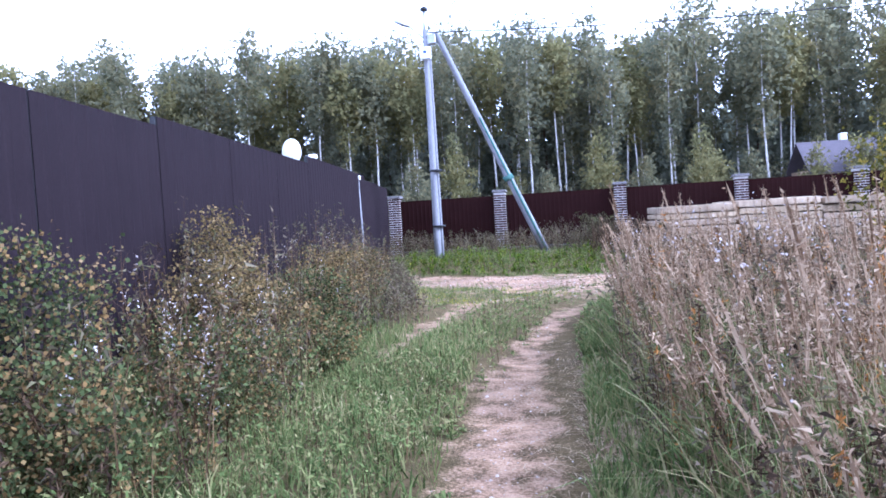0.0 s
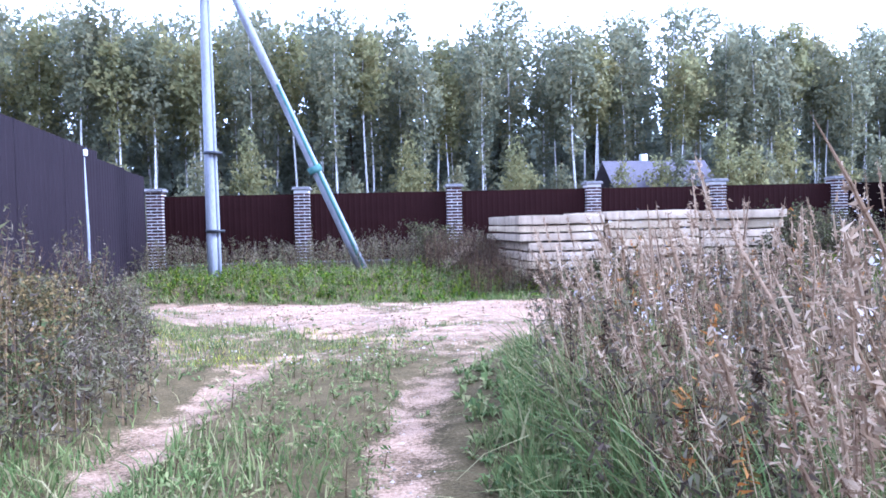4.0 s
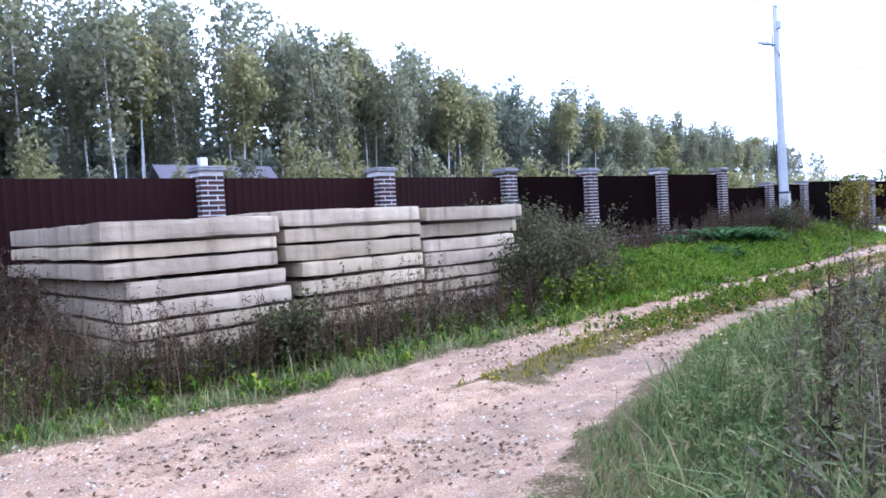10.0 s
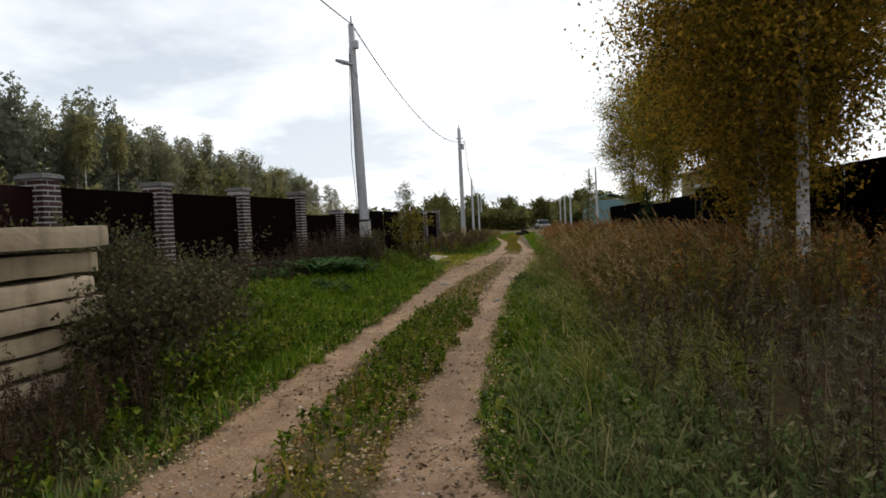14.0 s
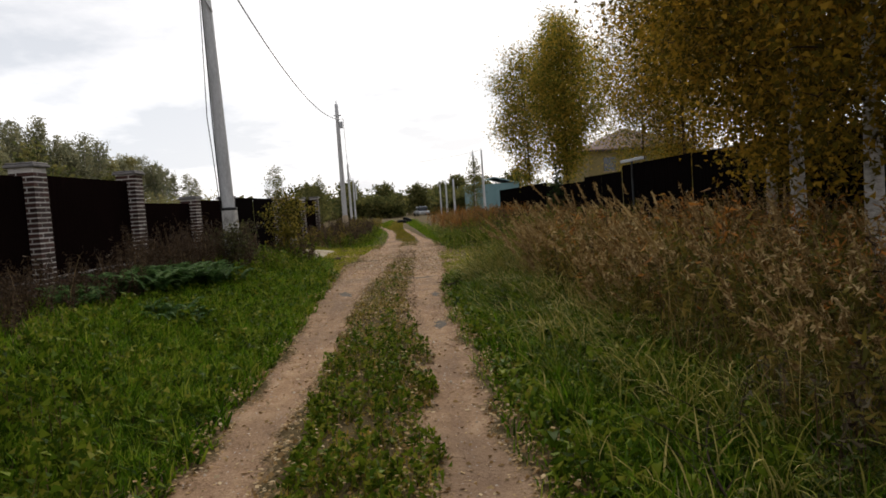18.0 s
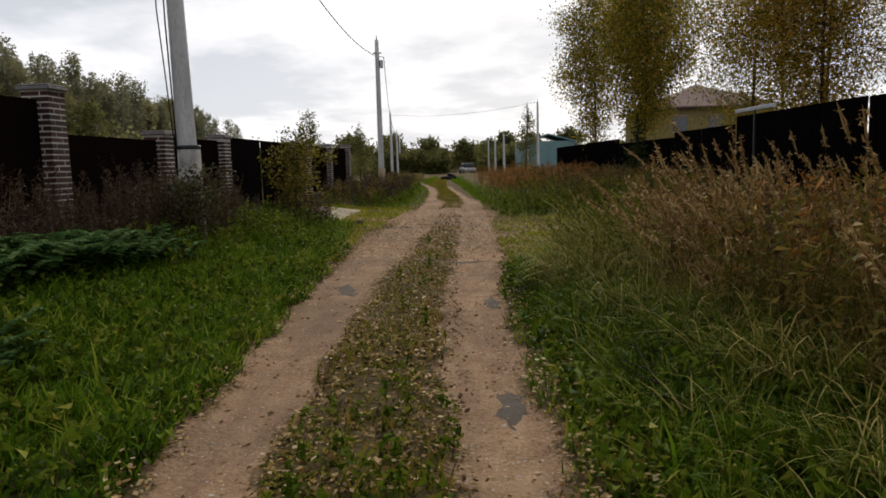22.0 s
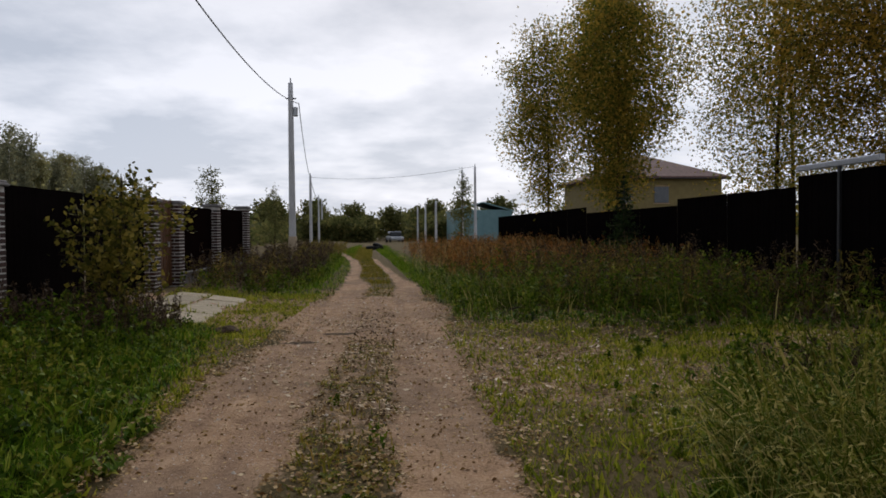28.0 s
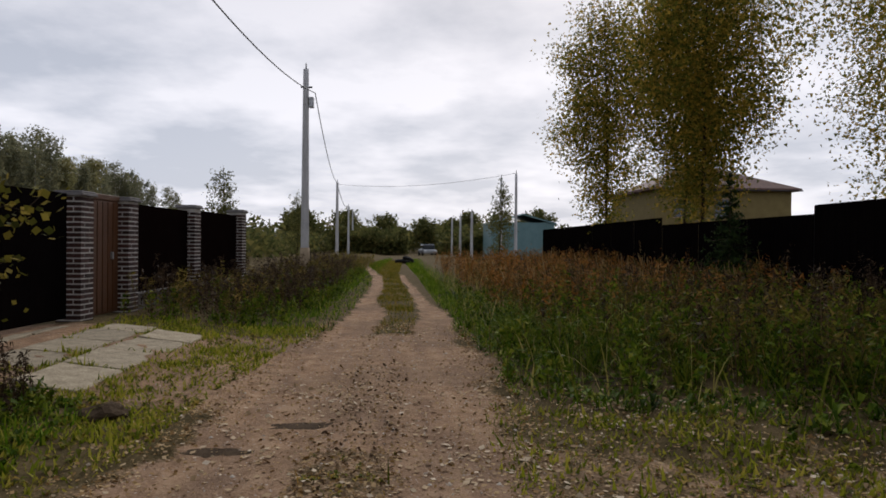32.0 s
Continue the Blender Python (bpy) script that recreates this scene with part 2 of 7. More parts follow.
M_CONC = streaked("weathered_concrete_slab", (0.29, 0.22, 0.145), (0.52, 0.415, 0.29), (0.13, 0.10, 0.07))
M_CONC_Y = streaked("yellowed_concrete_slab", (0.29, 0.222, 0.138), (0.50, 0.395, 0.255), (0.14, 0.10, 0.065))
M_PAVE = worn("worn_paving_concrete", (0.20, 0.16, 0.105), (0.46, 0.39, 0.275), 5, 40, 0.95, depth=0.015, by_piece=0.15)
M_POLE = worn("grey_pole_concrete", (0.15, 0.152, 0.162), (0.26, 0.263, 0.278), 3, 50, 0.85, stretch=(1, 1, 0.2))
M_POLE_P = worn("pale_pole_concrete", (0.38, 0.38, 0.39), (0.58, 0.58, 0.59), 3, 50, 0.85, stretch=(1, 1, 0.2))
M_SLEEVE = worn("mottled_damp_concrete", (0.10, 0.095, 0.085), (0.46, 0.44, 0.41), 5.5, 45, 0.95, depth=0.01, stretch=(1, 1, 0.6))
M_STEEL = worn("galvanised_steel", (0.30, 0.31, 0.32), (0.45, 0.46, 0.48), 8, 60, 0.45, 0.7)
M_DARKMETAL = worn("dark_iron", (0.02, 0.022, 0.024), (0.05, 0.05, 0.052), 8, 60, 0.5, 0.5)
M_WHITE = worn("white_enamel", (0.68, 0.70, 0.72), (0.80, 0.81, 0.82), 5, 40, 0.4)
M_BLUE = worn("blue_mark", (0.05, 0.09, 0.22), (0.08, 0.13, 0.3), 5, 40, 0.5)
M_WIRE = worn("black_cable", (0.012, 0.012, 0.014), (0.03, 0.03, 0.032), 5, 40, 0.6)
M_WOODDOOR = worn("red_brown_door", (0.06, 0.021, 0.006), (0.105, 0.038, 0.011), 2, 60, 0.6, stretch=(1, 1, 0.15))
M_BARK = worn("birch_bark", (0.16, 0.14, 0.12), (0.74, 0.71, 0.67), 7, 60, 0.85, stretch=(1, 1, 2.6))
M_TWIG = worn("dark_twig_bark", (0.026, 0.018, 0.012), (0.06, 0.043, 0.03), 9, 60, 0.95, spec=0.04)
M_PINEBARK = worn("pine_bark", (0.05, 0.04, 0.035), (0.13, 0.085, 0.06), 6, 50, 0.9)
M_ROOF = worn("slate_blue_metal_roof", (0.085, 0.075, 0.085), (0.12, 0.105, 0.118), 2, 40, 0.8, spec=0.15)
M_ROOF2 = worn("brown_red_roof_tile", (0.09, 0.05, 0.042), (0.16, 0.09, 0.075), 3, 40, 0.8)
M_YELLOW = worn("ochre_wall", (0.16, 0.125, 0.05), (0.23, 0.18, 0.075), 2, 40, 0.9)
M_TIMBER = worn("plain_timber_wall", (0.30, 0.2, 0.12), (0.42, 0.3, 0.2), 3, 40, 0.8)
M_GREEN = worn("sea_green_sheet", (0.13, 0.24, 0.26), (0.18, 0.31, 0.33), 2, 40, 0.5)
M_GLASS = worn("dim_window_glass", (0.03, 0.035, 0.04), (0.06, 0.065, 0.07), 3, 40, 0.1, spec=0.6)
M_RUBBER = worn("black_rubber", (0.008, 0.008, 0.009), (0.02, 0.02, 0.02), 8, 80, 0.8)
M_CAR = worn("silver_car_paint", (0.35, 0.37, 0.40), (0.42, 0.44, 0.47), 4, 40, 0.3, 0.4)
M_RED = worn("red_brick_wall", (0.25, 0.09, 0.06), (0.34, 0.14, 0.09), 3, 40, 0.9)

G_LAWN = leafy("lawn_green", [(0.14, (0.009, 0.020, 0.002)), (0.38, (0.052, 0.118, 0.005)), (0.60, (0.135, 0.24, 0.011)), (0.9, (0.40, 0.36, 0.06))], 0.25, 0.9, 0.42)
G_LAWN_W = leafy("muted_lawn", [(0.12, (0.045, 0.066, 0.022)), (0.38, (0.11, 0.15, 0.045)), (0.6, (0.20, 0.225, 0.078)), (0.75, (0.28, 0.25, 0.11)), (0.92, (0.47, 0.40, 0.24))], 0.3, 1.1, 0.42)
G_LITTER = leafy("olive_turf", [(0.12, (0.0616, 0.0780, 0.0080)), (0.4, (0.1792, 0.2220, 0.0160)), (0.65, (0.3248, 0.3240, 0.0300)), (0.9, (0.4928, 0.4080, 0.0800))])
G_MEDIAN = leafy("median_green", [(0.12, (0.028, 0.032, 0.005)), (0.38, (0.115, 0.128, 0.013)), (0.6, (0.25, 0.20, 0.028)), (0.88, (0.42, 0.26, 0.06))], 0.3, 1.2, 0.42)
G_REED = leafy("dry_reed", [(0.12, (0.08, 0.047, 0.024)), (0.4, (0.19, 0.123, 0.066)), (0.65, (0.33, 0.235, 0.135)), (0.9, (0.54, 0.42, 0.27))])
G_STRAW = leafy("pale_straw", [(0.1, (0.16, 0.11, 0.06)), (0.5, (0.30, 0.22, 0.13)), (0.9, (0.50, 0.40, 0.26))], 0.1)
G_PLUME = leafy("pale_plume", [(0.12, (0.13, 0.08, 0.046)), (0.5, (0.29, 0.20, 0.12)), (0.9, (0.55, 0.43, 0.29))], 0.4)
G_PLUME2 = leafy("tan_plume", [(0.12, (0.1100, 0.0616, 0.0231)), (0.5, (0.2750, 0.1760, 0.0715)), (0.9, (0.5720, 0.4400, 0.2310))], 0.4)
G_REED2 = leafy("ochre_reed", [(0.12, (0.0938, 0.0600, 0.0175)), (0.5, (0.2500, 0.1750, 0.0550)), (0.85, (0.5500, 0.4125, 0.1688))])
G_LONG = leafy("long_grass", [(0.1, (0.0253, 0.0483, 0.0057)), (0.38, (0.0978, 0.1380, 0.0138)), (0.58, (0.2300, 0.2185, 0.0368)), (0.85, (0.5405, 0.4370, 0.1610))], 0.25)
G_WEED = leafy("grey_weed", [(0.1, (0.0390, 0.0293, 0.0220)), (0.35, (0.0915, 0.0683, 0.0488)), (0.6, (0.1098, 0.1098, 0.0439)), (0.9, (0.2684, 0.2135, 0.1586))])
G_DOCK = leafy("dark_dock", [(0.1, (0.0180, 0.0115, 0.0074)), (0.5, (0.0492, 0.0320, 0.0197)), (0.9, (0.1230, 0.0820, 0.0492))], 0.15)
G_STALK = leafy("brown_stalk", [(0.1, (0.035, 0.02, 0.012)), (0.5, (0.10, 0.06, 0.032)), (0.9, (0.24, 0.165, 0.085))], 0.1)
G_WEEDG = leafy("green_weed", [(0.12, (0.010, 0.021, 0.003)), (0.42, (0.058, 0.105, 0.007)), (0.68, (0.155, 0.20, 0.016)), (0.92, (0.34, 0.28, 0.05))], 0.25, 0.9, 0.42)
G_OLIVE = leafy("olive_brown_weed", [(0.1, (0.0325, 0.0338, 0.0078)), (0.4, (0.1040, 0.0975, 0.0182)), (0.65, (0.2015, 0.1430, 0.0312)), (0.92, (0.4290, 0.2860, 0.0780))], 0.25, 0.6, 0.5)
G_DULL = leafy("dull_bush_leaf", [(0.1, (0.016, 0.016, 0.008)), (0.4, (0.062, 0.05, 0.028)), (0.65, (0.07, 0.082, 0.026)), (0.92, (0.19, 0.145, 0.075))], 0.25)
G_RUST = leafy("rust_weed", [(0.2, (0.03, 0.027, 0.008)), (0.36, (0.09, 0.066, 0.015)), (0.48, (0.20, 0.085, 0.02)), (0.6, (0.36, 0.14, 0.028)), (0.85, (0.50, 0.29, 0.10))], 0.3, 0.6, 0.5)
G_BRAMBLE = leafy("bramble_leaf", [(0.22, (0.026, 0.034, 0.014)), (0.36, (0.06, 0.078, 0.028)), (0.5, (0.11, 0.13, 0.048)), (0.6, (0.16, 0.12, 0.05)), (0.7, (0.24, 0.15, 0.055)), (0.85, (0.26, 0.20, 0.13))], 0.3, 1.6, 0.55)
G_GOLD = leafy("golden_bramble_leaf", [(0.2, (0.055, 0.052, 0.022)), (0.42, (0.13, 0.10, 0.042)), (0.58, (0.20, 0.14, 0.05)), (0.8, (0.31, 0.22, 0.10))], 0.35, 1.6, 0.5)
G_FLUFF = leafy("seed_fluff", [(0.1, (0.34, 0.30, 0.29)), (0.9, (0.62, 0.57, 0.55))], 0.4)
G_BIRCH = leafy("birch_leaf", [(0.12, (0.06, 0.08, 0.014)), (0.4, (0.16, 0.165, 0.026)), (0.6, (0.33, 0.245, 0.036)), (0.88, (0.52, 0.33, 0.05))], 0.55)
G_BIRCH_B = leafy("brown_birch_leaf", [(0.12, (0.03, 0.03, 0.006)), (0.42, (0.13, 0.095, 0.012)), (0.64, (0.28, 0.17, 0.02)), (0.9, (0.48, 0.28, 0.036))], 0.55)
# Forest leaf tones raised past real foliage: the haze before it is painted in.
G_FBIRCH = leafy("hazed_birch_leaf", [(0.15, (0.1273, 0.1372, 0.0901)), (0.4, (0.1764, 0.1813, 0.1119)), (0.6, (0.2255, 0.2167, 0.1201)), (0.9, (0.2948, 0.2471, 0.1255))], 0.65, 0.3, 0.6)
G_FBIRCH_Y = leafy("hazed_yellow_leaf", [(0.15, (0.1490, 0.1536, 0.0782)), (0.5, (0.2252, 0.2156, 0.0941)), (0.9, (0.3151, 0.2523, 0.1040))], 0.65, 0.3, 0.6)
G_PINE = leafy("hazed_needles", [(0.2, (0.1319, 0.1430, 0.1055)), (0.6, (0.1893, 0.2005, 0.1406)), (0.9, (0.2461, 0.2461, 0.1630))], 0.6, 0.2, 0.6)
G_HEDGE = leafy("far_hedge", [(0.2, (0.06, 0.072, 0.025)), (0.55, (0.12, 0.125, 0.04)), (0.9, (0.23, 0.195, 0.065))], 0.5, 0.15)
G_SPRUCE = leafy("spruce_needles", [(0.2, (0.010, 0.022, 0.007)), (0.6, (0.028, 0.05, 0.014)), (0.9, (0.06, 0.085, 0.025))], 0.2)
G_FALLEN = leafy("fallen_leaf", [(0.1, (0.14, 0.072, 0.026)), (0.4, (0.31, 0.19, 0.075)), (0.72, (0.48, 0.34, 0.17)), (0.95, (0.68, 0.56, 0.40))], 0.1)
G_PALELEAF = leafy("pale_dry_leaf", [(0.1, (0.24, 0.15, 0.07)), (0.5, (0.46, 0.34, 0.20)), (0.9, (0.70, 0.60, 0.46))], 0.05)
M_PEBBLE = leafy("pale_pebble", [(0.1, (0.17, 0.13, 0.095)), (0.5, (0.33, 0.275, 0.215)), (0.95, (0.58, 0.53, 0.46))], 0.0)
G_LITTERLEAF = leafy("brown_litter_leaf", [(0.1, (0.05, 0.03, 0.018)), (0.5, (0.12, 0.075, 0.04)), (0.9, (0.27, 0.19, 0.11))], 0.05)
G_NETTLE = leafy("umbel_leaf", [(0.1, (0.02, 0.05, 0.010)), (0.6, (0.06, 0.13, 0.03)), (0.95, (0.16, 0.23, 0.08))])
M_STAIN = worn("green_stained_edge", (0.035, 0.09, 0.08), (0.07, 0.15, 0.13), 4, 40, 0.8)
M_DARKSOIL = worn("damp_dark_soil", (0.04, 0.027, 0.016), (0.10, 0.07, 0.045), 5, 50, 0.95, depth=0.02, spec=0.05)
M_WET = worn("damp_grey_silt", (0.085, 0.07, 0.055), (0.14, 0.118, 0.096), 5, 50, 0.9, depth=0.01, spec=0.08)
G_ALDER = leafy("alder_leaf", [(0.15, (0.032, 0.038, 0.008)), (0.45, (0.09, 0.085, 0.014)), (0.65, (0.18, 0.145, 0.024)), (0.9, (0.34, 0.26, 0.055))], 0.4)

# ---- building helpers ----
rng = np.random.default_rng(7)


def mesh_tris(name, verts, tris, mat):
    """One mesh from arrays of places and triangles."""
    me = bpy.data.meshes.new(name)
    me.vertices.add(len(verts))
    me.vertices.foreach_set("co", np.asarray(verts, np.float32).ravel())
    me.loops.add(3 * len(tris))
    me.loops.foreach_set("vertex_index", np.asarray(tris, np.int32).ravel())
    me.polygons.add(len(tris))
    me.polygons.foreach_set("loop_start", np.arange(0, 3 * len(tris), 3, dtype=np.int32))
    me.update(calc_edges=True)
    me.materials.append(mat)
    return me


def to_mesh(name, bm, mat, smooth=False):
    me = bpy.data.meshes.new(name)
    if smooth:
        for f in bm.faces:
            f.smooth = True
    bm.to_mesh(me)
    bm.free()
    me.materials.append(mat)
    return me


def part(name, bm, mat, parent, label="", m=None, smooth=False):
    """A bmesh or mesh as one object under a thing."""
    me = bm if isinstance(bm, bpy.types.Mesh) else to_mesh(name, bm, mat, smooth)
    ob = new(name, me)
    ob.parent = parent
    if m is not None:
        ob.matrix_basis = m
    if label:
        ob["label"] = label
    return ob


def thing(name, m, label, category, group="", data=None, kind=""):
    ob = new(name, data)
    ob.matrix_basis = m
    return tagged(ob, label, category, group, kind)


def box(x0, y0, z0, x1, y1, z1, bevel=0.0, bm=None, m=None):
    own = bmesh.new()
    bmesh.ops.create_cube(own, size=1, matrix=Matrix.Translation(((x0 + x1) / 2, (y0 + y1) / 2, (z0 + z1) / 2)) @ Matrix.Diagonal((x1 - x0, y1 - y0, z1 - z0, 1)))
    if bevel:
        bmesh.ops.bevel(own, geom=own.edges[:], offset=bevel, segments=1, affect="EDGES")
    if m is not None:
        own.transform(m)
    if bm is None:
        return own
    me = bpy.data.meshes.new("tmp")
    own.to_mesh(me)
    own.free()
    bm.from_mesh(me)
    bpy.data.meshes.remove(me)
    return bm


def tube_arrays(points, radii, sides=6):
    """A tapered tube along points, as arrays."""
    pts = np.asarray(points, float)
    n = len(pts)
    tang = np.gradient(pts, axis=0)
    tang /= np.linalg.norm(tang, axis=1, keepdims=True) + 1e-9
    ref = np.where(np.abs(tang[:, 2:3]) > 0.9, [[1.0, 0, 0]], [[0, 0, 1.0]])
    u = np.cross(tang, ref)
    u /= np.linalg.norm(u, axis=1, keepdims=True) + 1e-9
    v = np.cross(tang, u)
    a = np.linspace(0, 2 * np.pi, sides, endpoint=False)
    ring = u[:, None] * np.cos(a)[None, :, None] + v[:, None] * np.sin(a)[None, :, None]
    verts = (pts[:, None] + ring * np.asarray(radii, float)[:, None, None]).reshape(-1, 3)
    tris = []
    for i in range(n - 1):
        for k in range(sides):
            p, q = i * sides + k, i * sides + (k + 1) % sides
            tris += [(p, q, q + sides), (p, q + sides, p + sides)]
    for k in range(1, sides - 1):
        tris.append(((n - 1) * sides, (n - 1) * sides + k, (n - 1) * sides + k + 1))
        tris.append((0, k + 1, k))
    return verts, np.array(tris)


def joined(pieces):
    vs, ts, at = [], [], 0
    for v, t in pieces:
        vs.append(v)
        ts.append(np.asarray(t) + at)
        at += len(v)
    return np.concatenate(vs), np.concatenate(ts)


def tube(name, points, radii, mat, sides=6):
    me = mesh_tris(name, *tube_arrays(points, radii, sides), mat)
    me.polygons.foreach_set("use_smooth", [True] * len(me.polygons))
    return me


# ---- the lie of the land ----
def smooth(a, b, v):
    t = np.clip((np.asarray(v, float) - a) / (b - a), 0, 1)
    return t * t * (3 - 2 * t)


def lumps(x, y, scale, seed=0.0):
    """Slow uneven waves, from a few sines."""
    x, y = np.asarray(x, float) * scale, np.asarray(y, float) * scale
    return (np.sin(1.7 * x + 1.3 * y + seed) + np.sin(2.9 * y - 1.9 * x + 2.1 * seed + 1) + np.sin(4.3 * x + 3.1 * y + 3.3 * seed + 2) * 0.6 + np.sin(6.7 * y - 5.3 * x + seed) * 0.4) / 3.0


def along(x, y, line):
    """Distance from a polyline, less its half-width there. line: (x, y, half width)."""
    best = np.full(np.shape(x), 99.0)
    for (ax, ay, aw), (bx, by, bw) in zip(line, line[1:]):
        dx, dy = bx - ax, by - ay
        t = np.clip(((x - ax) * dx + (y - ay) * dy) / (dx * dx + dy * dy), 0, 1)
        best = np.minimum(best, np.hypot(x - ax - t * dx, y - ay - t * dy) - (aw + t * (bw - aw)))
    return best


RUT_A = [(-0.3, -3, 0.45), (-0.3, 7.0, 0.40), (-0.15, 9.2, 0.25), (0.45, 12.2, 0.28), (1.5, 14.3, 0.4)]
RUT_B = [(-2.0, 8.4, 0.14), (-1.8, 10.9, 0.25), (-1.2, 13.9, 0.3), (-0.1, 16.2, 0.4)]
ROAD = [(-30, 20.0, 1.0), (-9, 19.4, 1.0), (-4, 18.9, 1.4), (0.5, 18.0, 1.7), (3.8, 17.6, 1.45), (5.0, 17.7, 0.9), (5.8, 17.8, 0.3)]
RUT_L = [(3.6, 18.3, 0.9), (6.0, 18.6, 0.52), (9, 18.82, 0.36), (12, 18.95, 0.27), (14, 18.95, 0.22), (17, 18.86, 0.26), (20, 18.95, 0.32), (23.6, 18.93, 0.38), (26, 18.8, 0.52), (28, 18.8, 0.58), (31, 18.5, 0.5), (38, 18.25, 0.4), (41.3, 18.1, 0.38), (44.5, 18.3, 0.22), (48.4, 18.25, 0.2), (53.5, 18.4, 0.24), (58, 18.6, 0.22), (66, 19.3, 0.24), (72, 19.9, 0.24), (86, 20.8, 0.2)]
RUT_R = [(3.6, 16.7, 0.9), (6, 17.0, 0.5), (9, 17.32, 0.3), (14, 17.42, 0.23), (16.3, 17.32, 0.22), (18.5, 17.44, 0.27), (22, 17.4, 0.33), (25, 17.2, 0.38), (29, 17.05, 0.40), (32, 16.9, 0.42), (37, 16.9, 0.4), (40.7, 16.65, 0.32), (44.3, 16.88, 0.16), (49, 17.05, 0.14), (57, 17.38, 0.13), (62, 17.55, 0.06)]
APRON = [(-1.2, 16.2, 0.9), (1.2, 15.4, 0.9), (4.0, 16.4, 0.7)]
STRAW_W = [(0.62, -3, 0.32), (0.66, 8, 0.28)]
DRIVE_S = [(28.7, 17.0, 2.9), (28.8, 14.9, 1.6), (28.9, 12.0, 1.25), (28.7, 9.0, 1.25)]
WORN_W = [(-4.6, 17.0, 1.6), (-1.5, 14.8, 1.5), (0.6, 14.4, 0.9)]
TRODDEN = [(-0.05, -3, 0.6), (-0.4, 4, 0.6), (-0.1, 8, 0.65), (0.5, 11.2, 0.8), (1.2, 13.5, 0.85), (2.4, 15.5, 0.75), (4.0, 16.6, 0.7), (6.0, 17.2, 0.6), (26.0, 17.5, 0.6)]
CROSSING = [(32.0, 17.6, 1.2), (36.5, 17.6, 1.0)]
DRIVE_N = [(34.6, 18.5, 2.5), (35.0, 22.4, 2.3)]


def dirt_at(x, y):
    wob = 0.10 * lumps(x, y, 2.1, 1.0) + 0.05 * lumps(x, y, 6.5, 2.0)
    d = np.zeros(np.shape(x))
    for line, full, soft in ((RUT_A, 0.6, 0.25), (RUT_B, 0.62, 0.2), (ROAD, 1.0, 0.4), (APRON, 0.64, 0.6), (WORN_W, 0.40, 0.7), (STRAW_W, 0.48, 0.25), (RUT_L, 1.0, 0.16), (RUT_R, 1.0, 0.16), (DRIVE_S, 0.46, 0.6), (CROSSING, 0.9, 0.5), (DRIVE_N, 0.75, 0.5)):
        d = np.maximum(d, full * smooth(soft, -soft, along(x, y, line) + wob))
    worn_patch = smooth(-0.35, 0.5, lumps(x, y, 0.8, 31) + 0.4 * lumps(x, y, 2.7, 33)) * smooth(5.0, 0.5, x) * smooth(11, 14, y)
    return d * (1 - 0.55 * worn_patch)


FENCE_A, FENCE_B = 24.95, -0.064


def fence_y(x):
    return FENCE_A + FENCE_B * x


def ground_z(x, y):
    x, y = np.asarray(x, float), np.asarray(y, float)
    bank = (0.46 - 0.27 * smooth(25.5, 30, x)) * smooth(19.7, 22.0, y) * smooth(-6.5, -4, x + 0 * y)
    bank = bank + (0.46 * smooth(19.7, 22.0, y)) * (1 - smooth(-6.5, -4, x))
    west = 0.32 * smooth(1.9, 3.7, -x - 0.02 * y) * smooth(20.5, 16.5, y)
    east = 0.16 * smooth(0.6, 1.8, x) * smooth(14.5, 12.0, y)
    south = 0.16 * smooth(16.5, 14.5, y) * smooth(5, 9, x) * (1 - 0.8 * smooth(0.8, -0.4, along(x, y, DRIVE_S)))
    rut = 0.0
    for line in (RUT_A, RUT_B, RUT_L, RUT_R):
        rut = rut - 0.035 * smooth(0.14, -0.1, along(x, y, line))
    near = smooth(70, 40, np.hypot(x - 15, y - 15))
    return np.maximum(np.maximum(bank, west), np.maximum(east, south)) + rut + near * (0.02 * lumps(x, y, 0.9) + 0.012 * lumps(x, y, 3.7, 4))


def axis_steps(lo, hi, fine, far_lo, far_hi):
    inner = list(np.arange(lo, hi + 1e-6, fine))
    a, b, step = [], [], fine
    p = lo
    while p > far_lo:
        step *= 1.35
        p -= step
        a.append(p)
    p, step = hi, fine
    while p < far_hi:
        step *= 1.35
        p += step
        b.append(p)
    return np.array(a[::-1] + inner + b)


gx, gy = axis_steps(-6, 46, 0.16, -2500, 2500), axis_steps(-1, 23, 0.14, -2500, 2500)
GX, GY = np.meshgrid(gx, gy)
gv = np.stack([GX, GY, ground_z(GX, GY)], -1).reshape(-1, 3)
nx, ny = len(gx), len(gy)
gi = (np.arange(ny - 1)[:, None] * nx + np.arange(nx - 1)[None, :]).ravel()
gt = np.concatenate([np.stack([gi, gi + 1, gi + nx + 1], 1), np.stack([gi, gi + nx + 1, gi + nx], 1)])
ground_me = mesh_tris("ground", gv, gt, M_GROUND)
ground_me.polygons.foreach_set("use_smooth", [True] * len(ground_me.polygons))
ground_me.attributes.new("dirt", "FLOAT", "POINT").data.foreach_set("value", dirt_at(gv[:, 0], gv[:, 1]).astype(np.float32))
tagged(new("ground", ground_me), "sandy track and rough grassy soil", "ground", kind="structure")

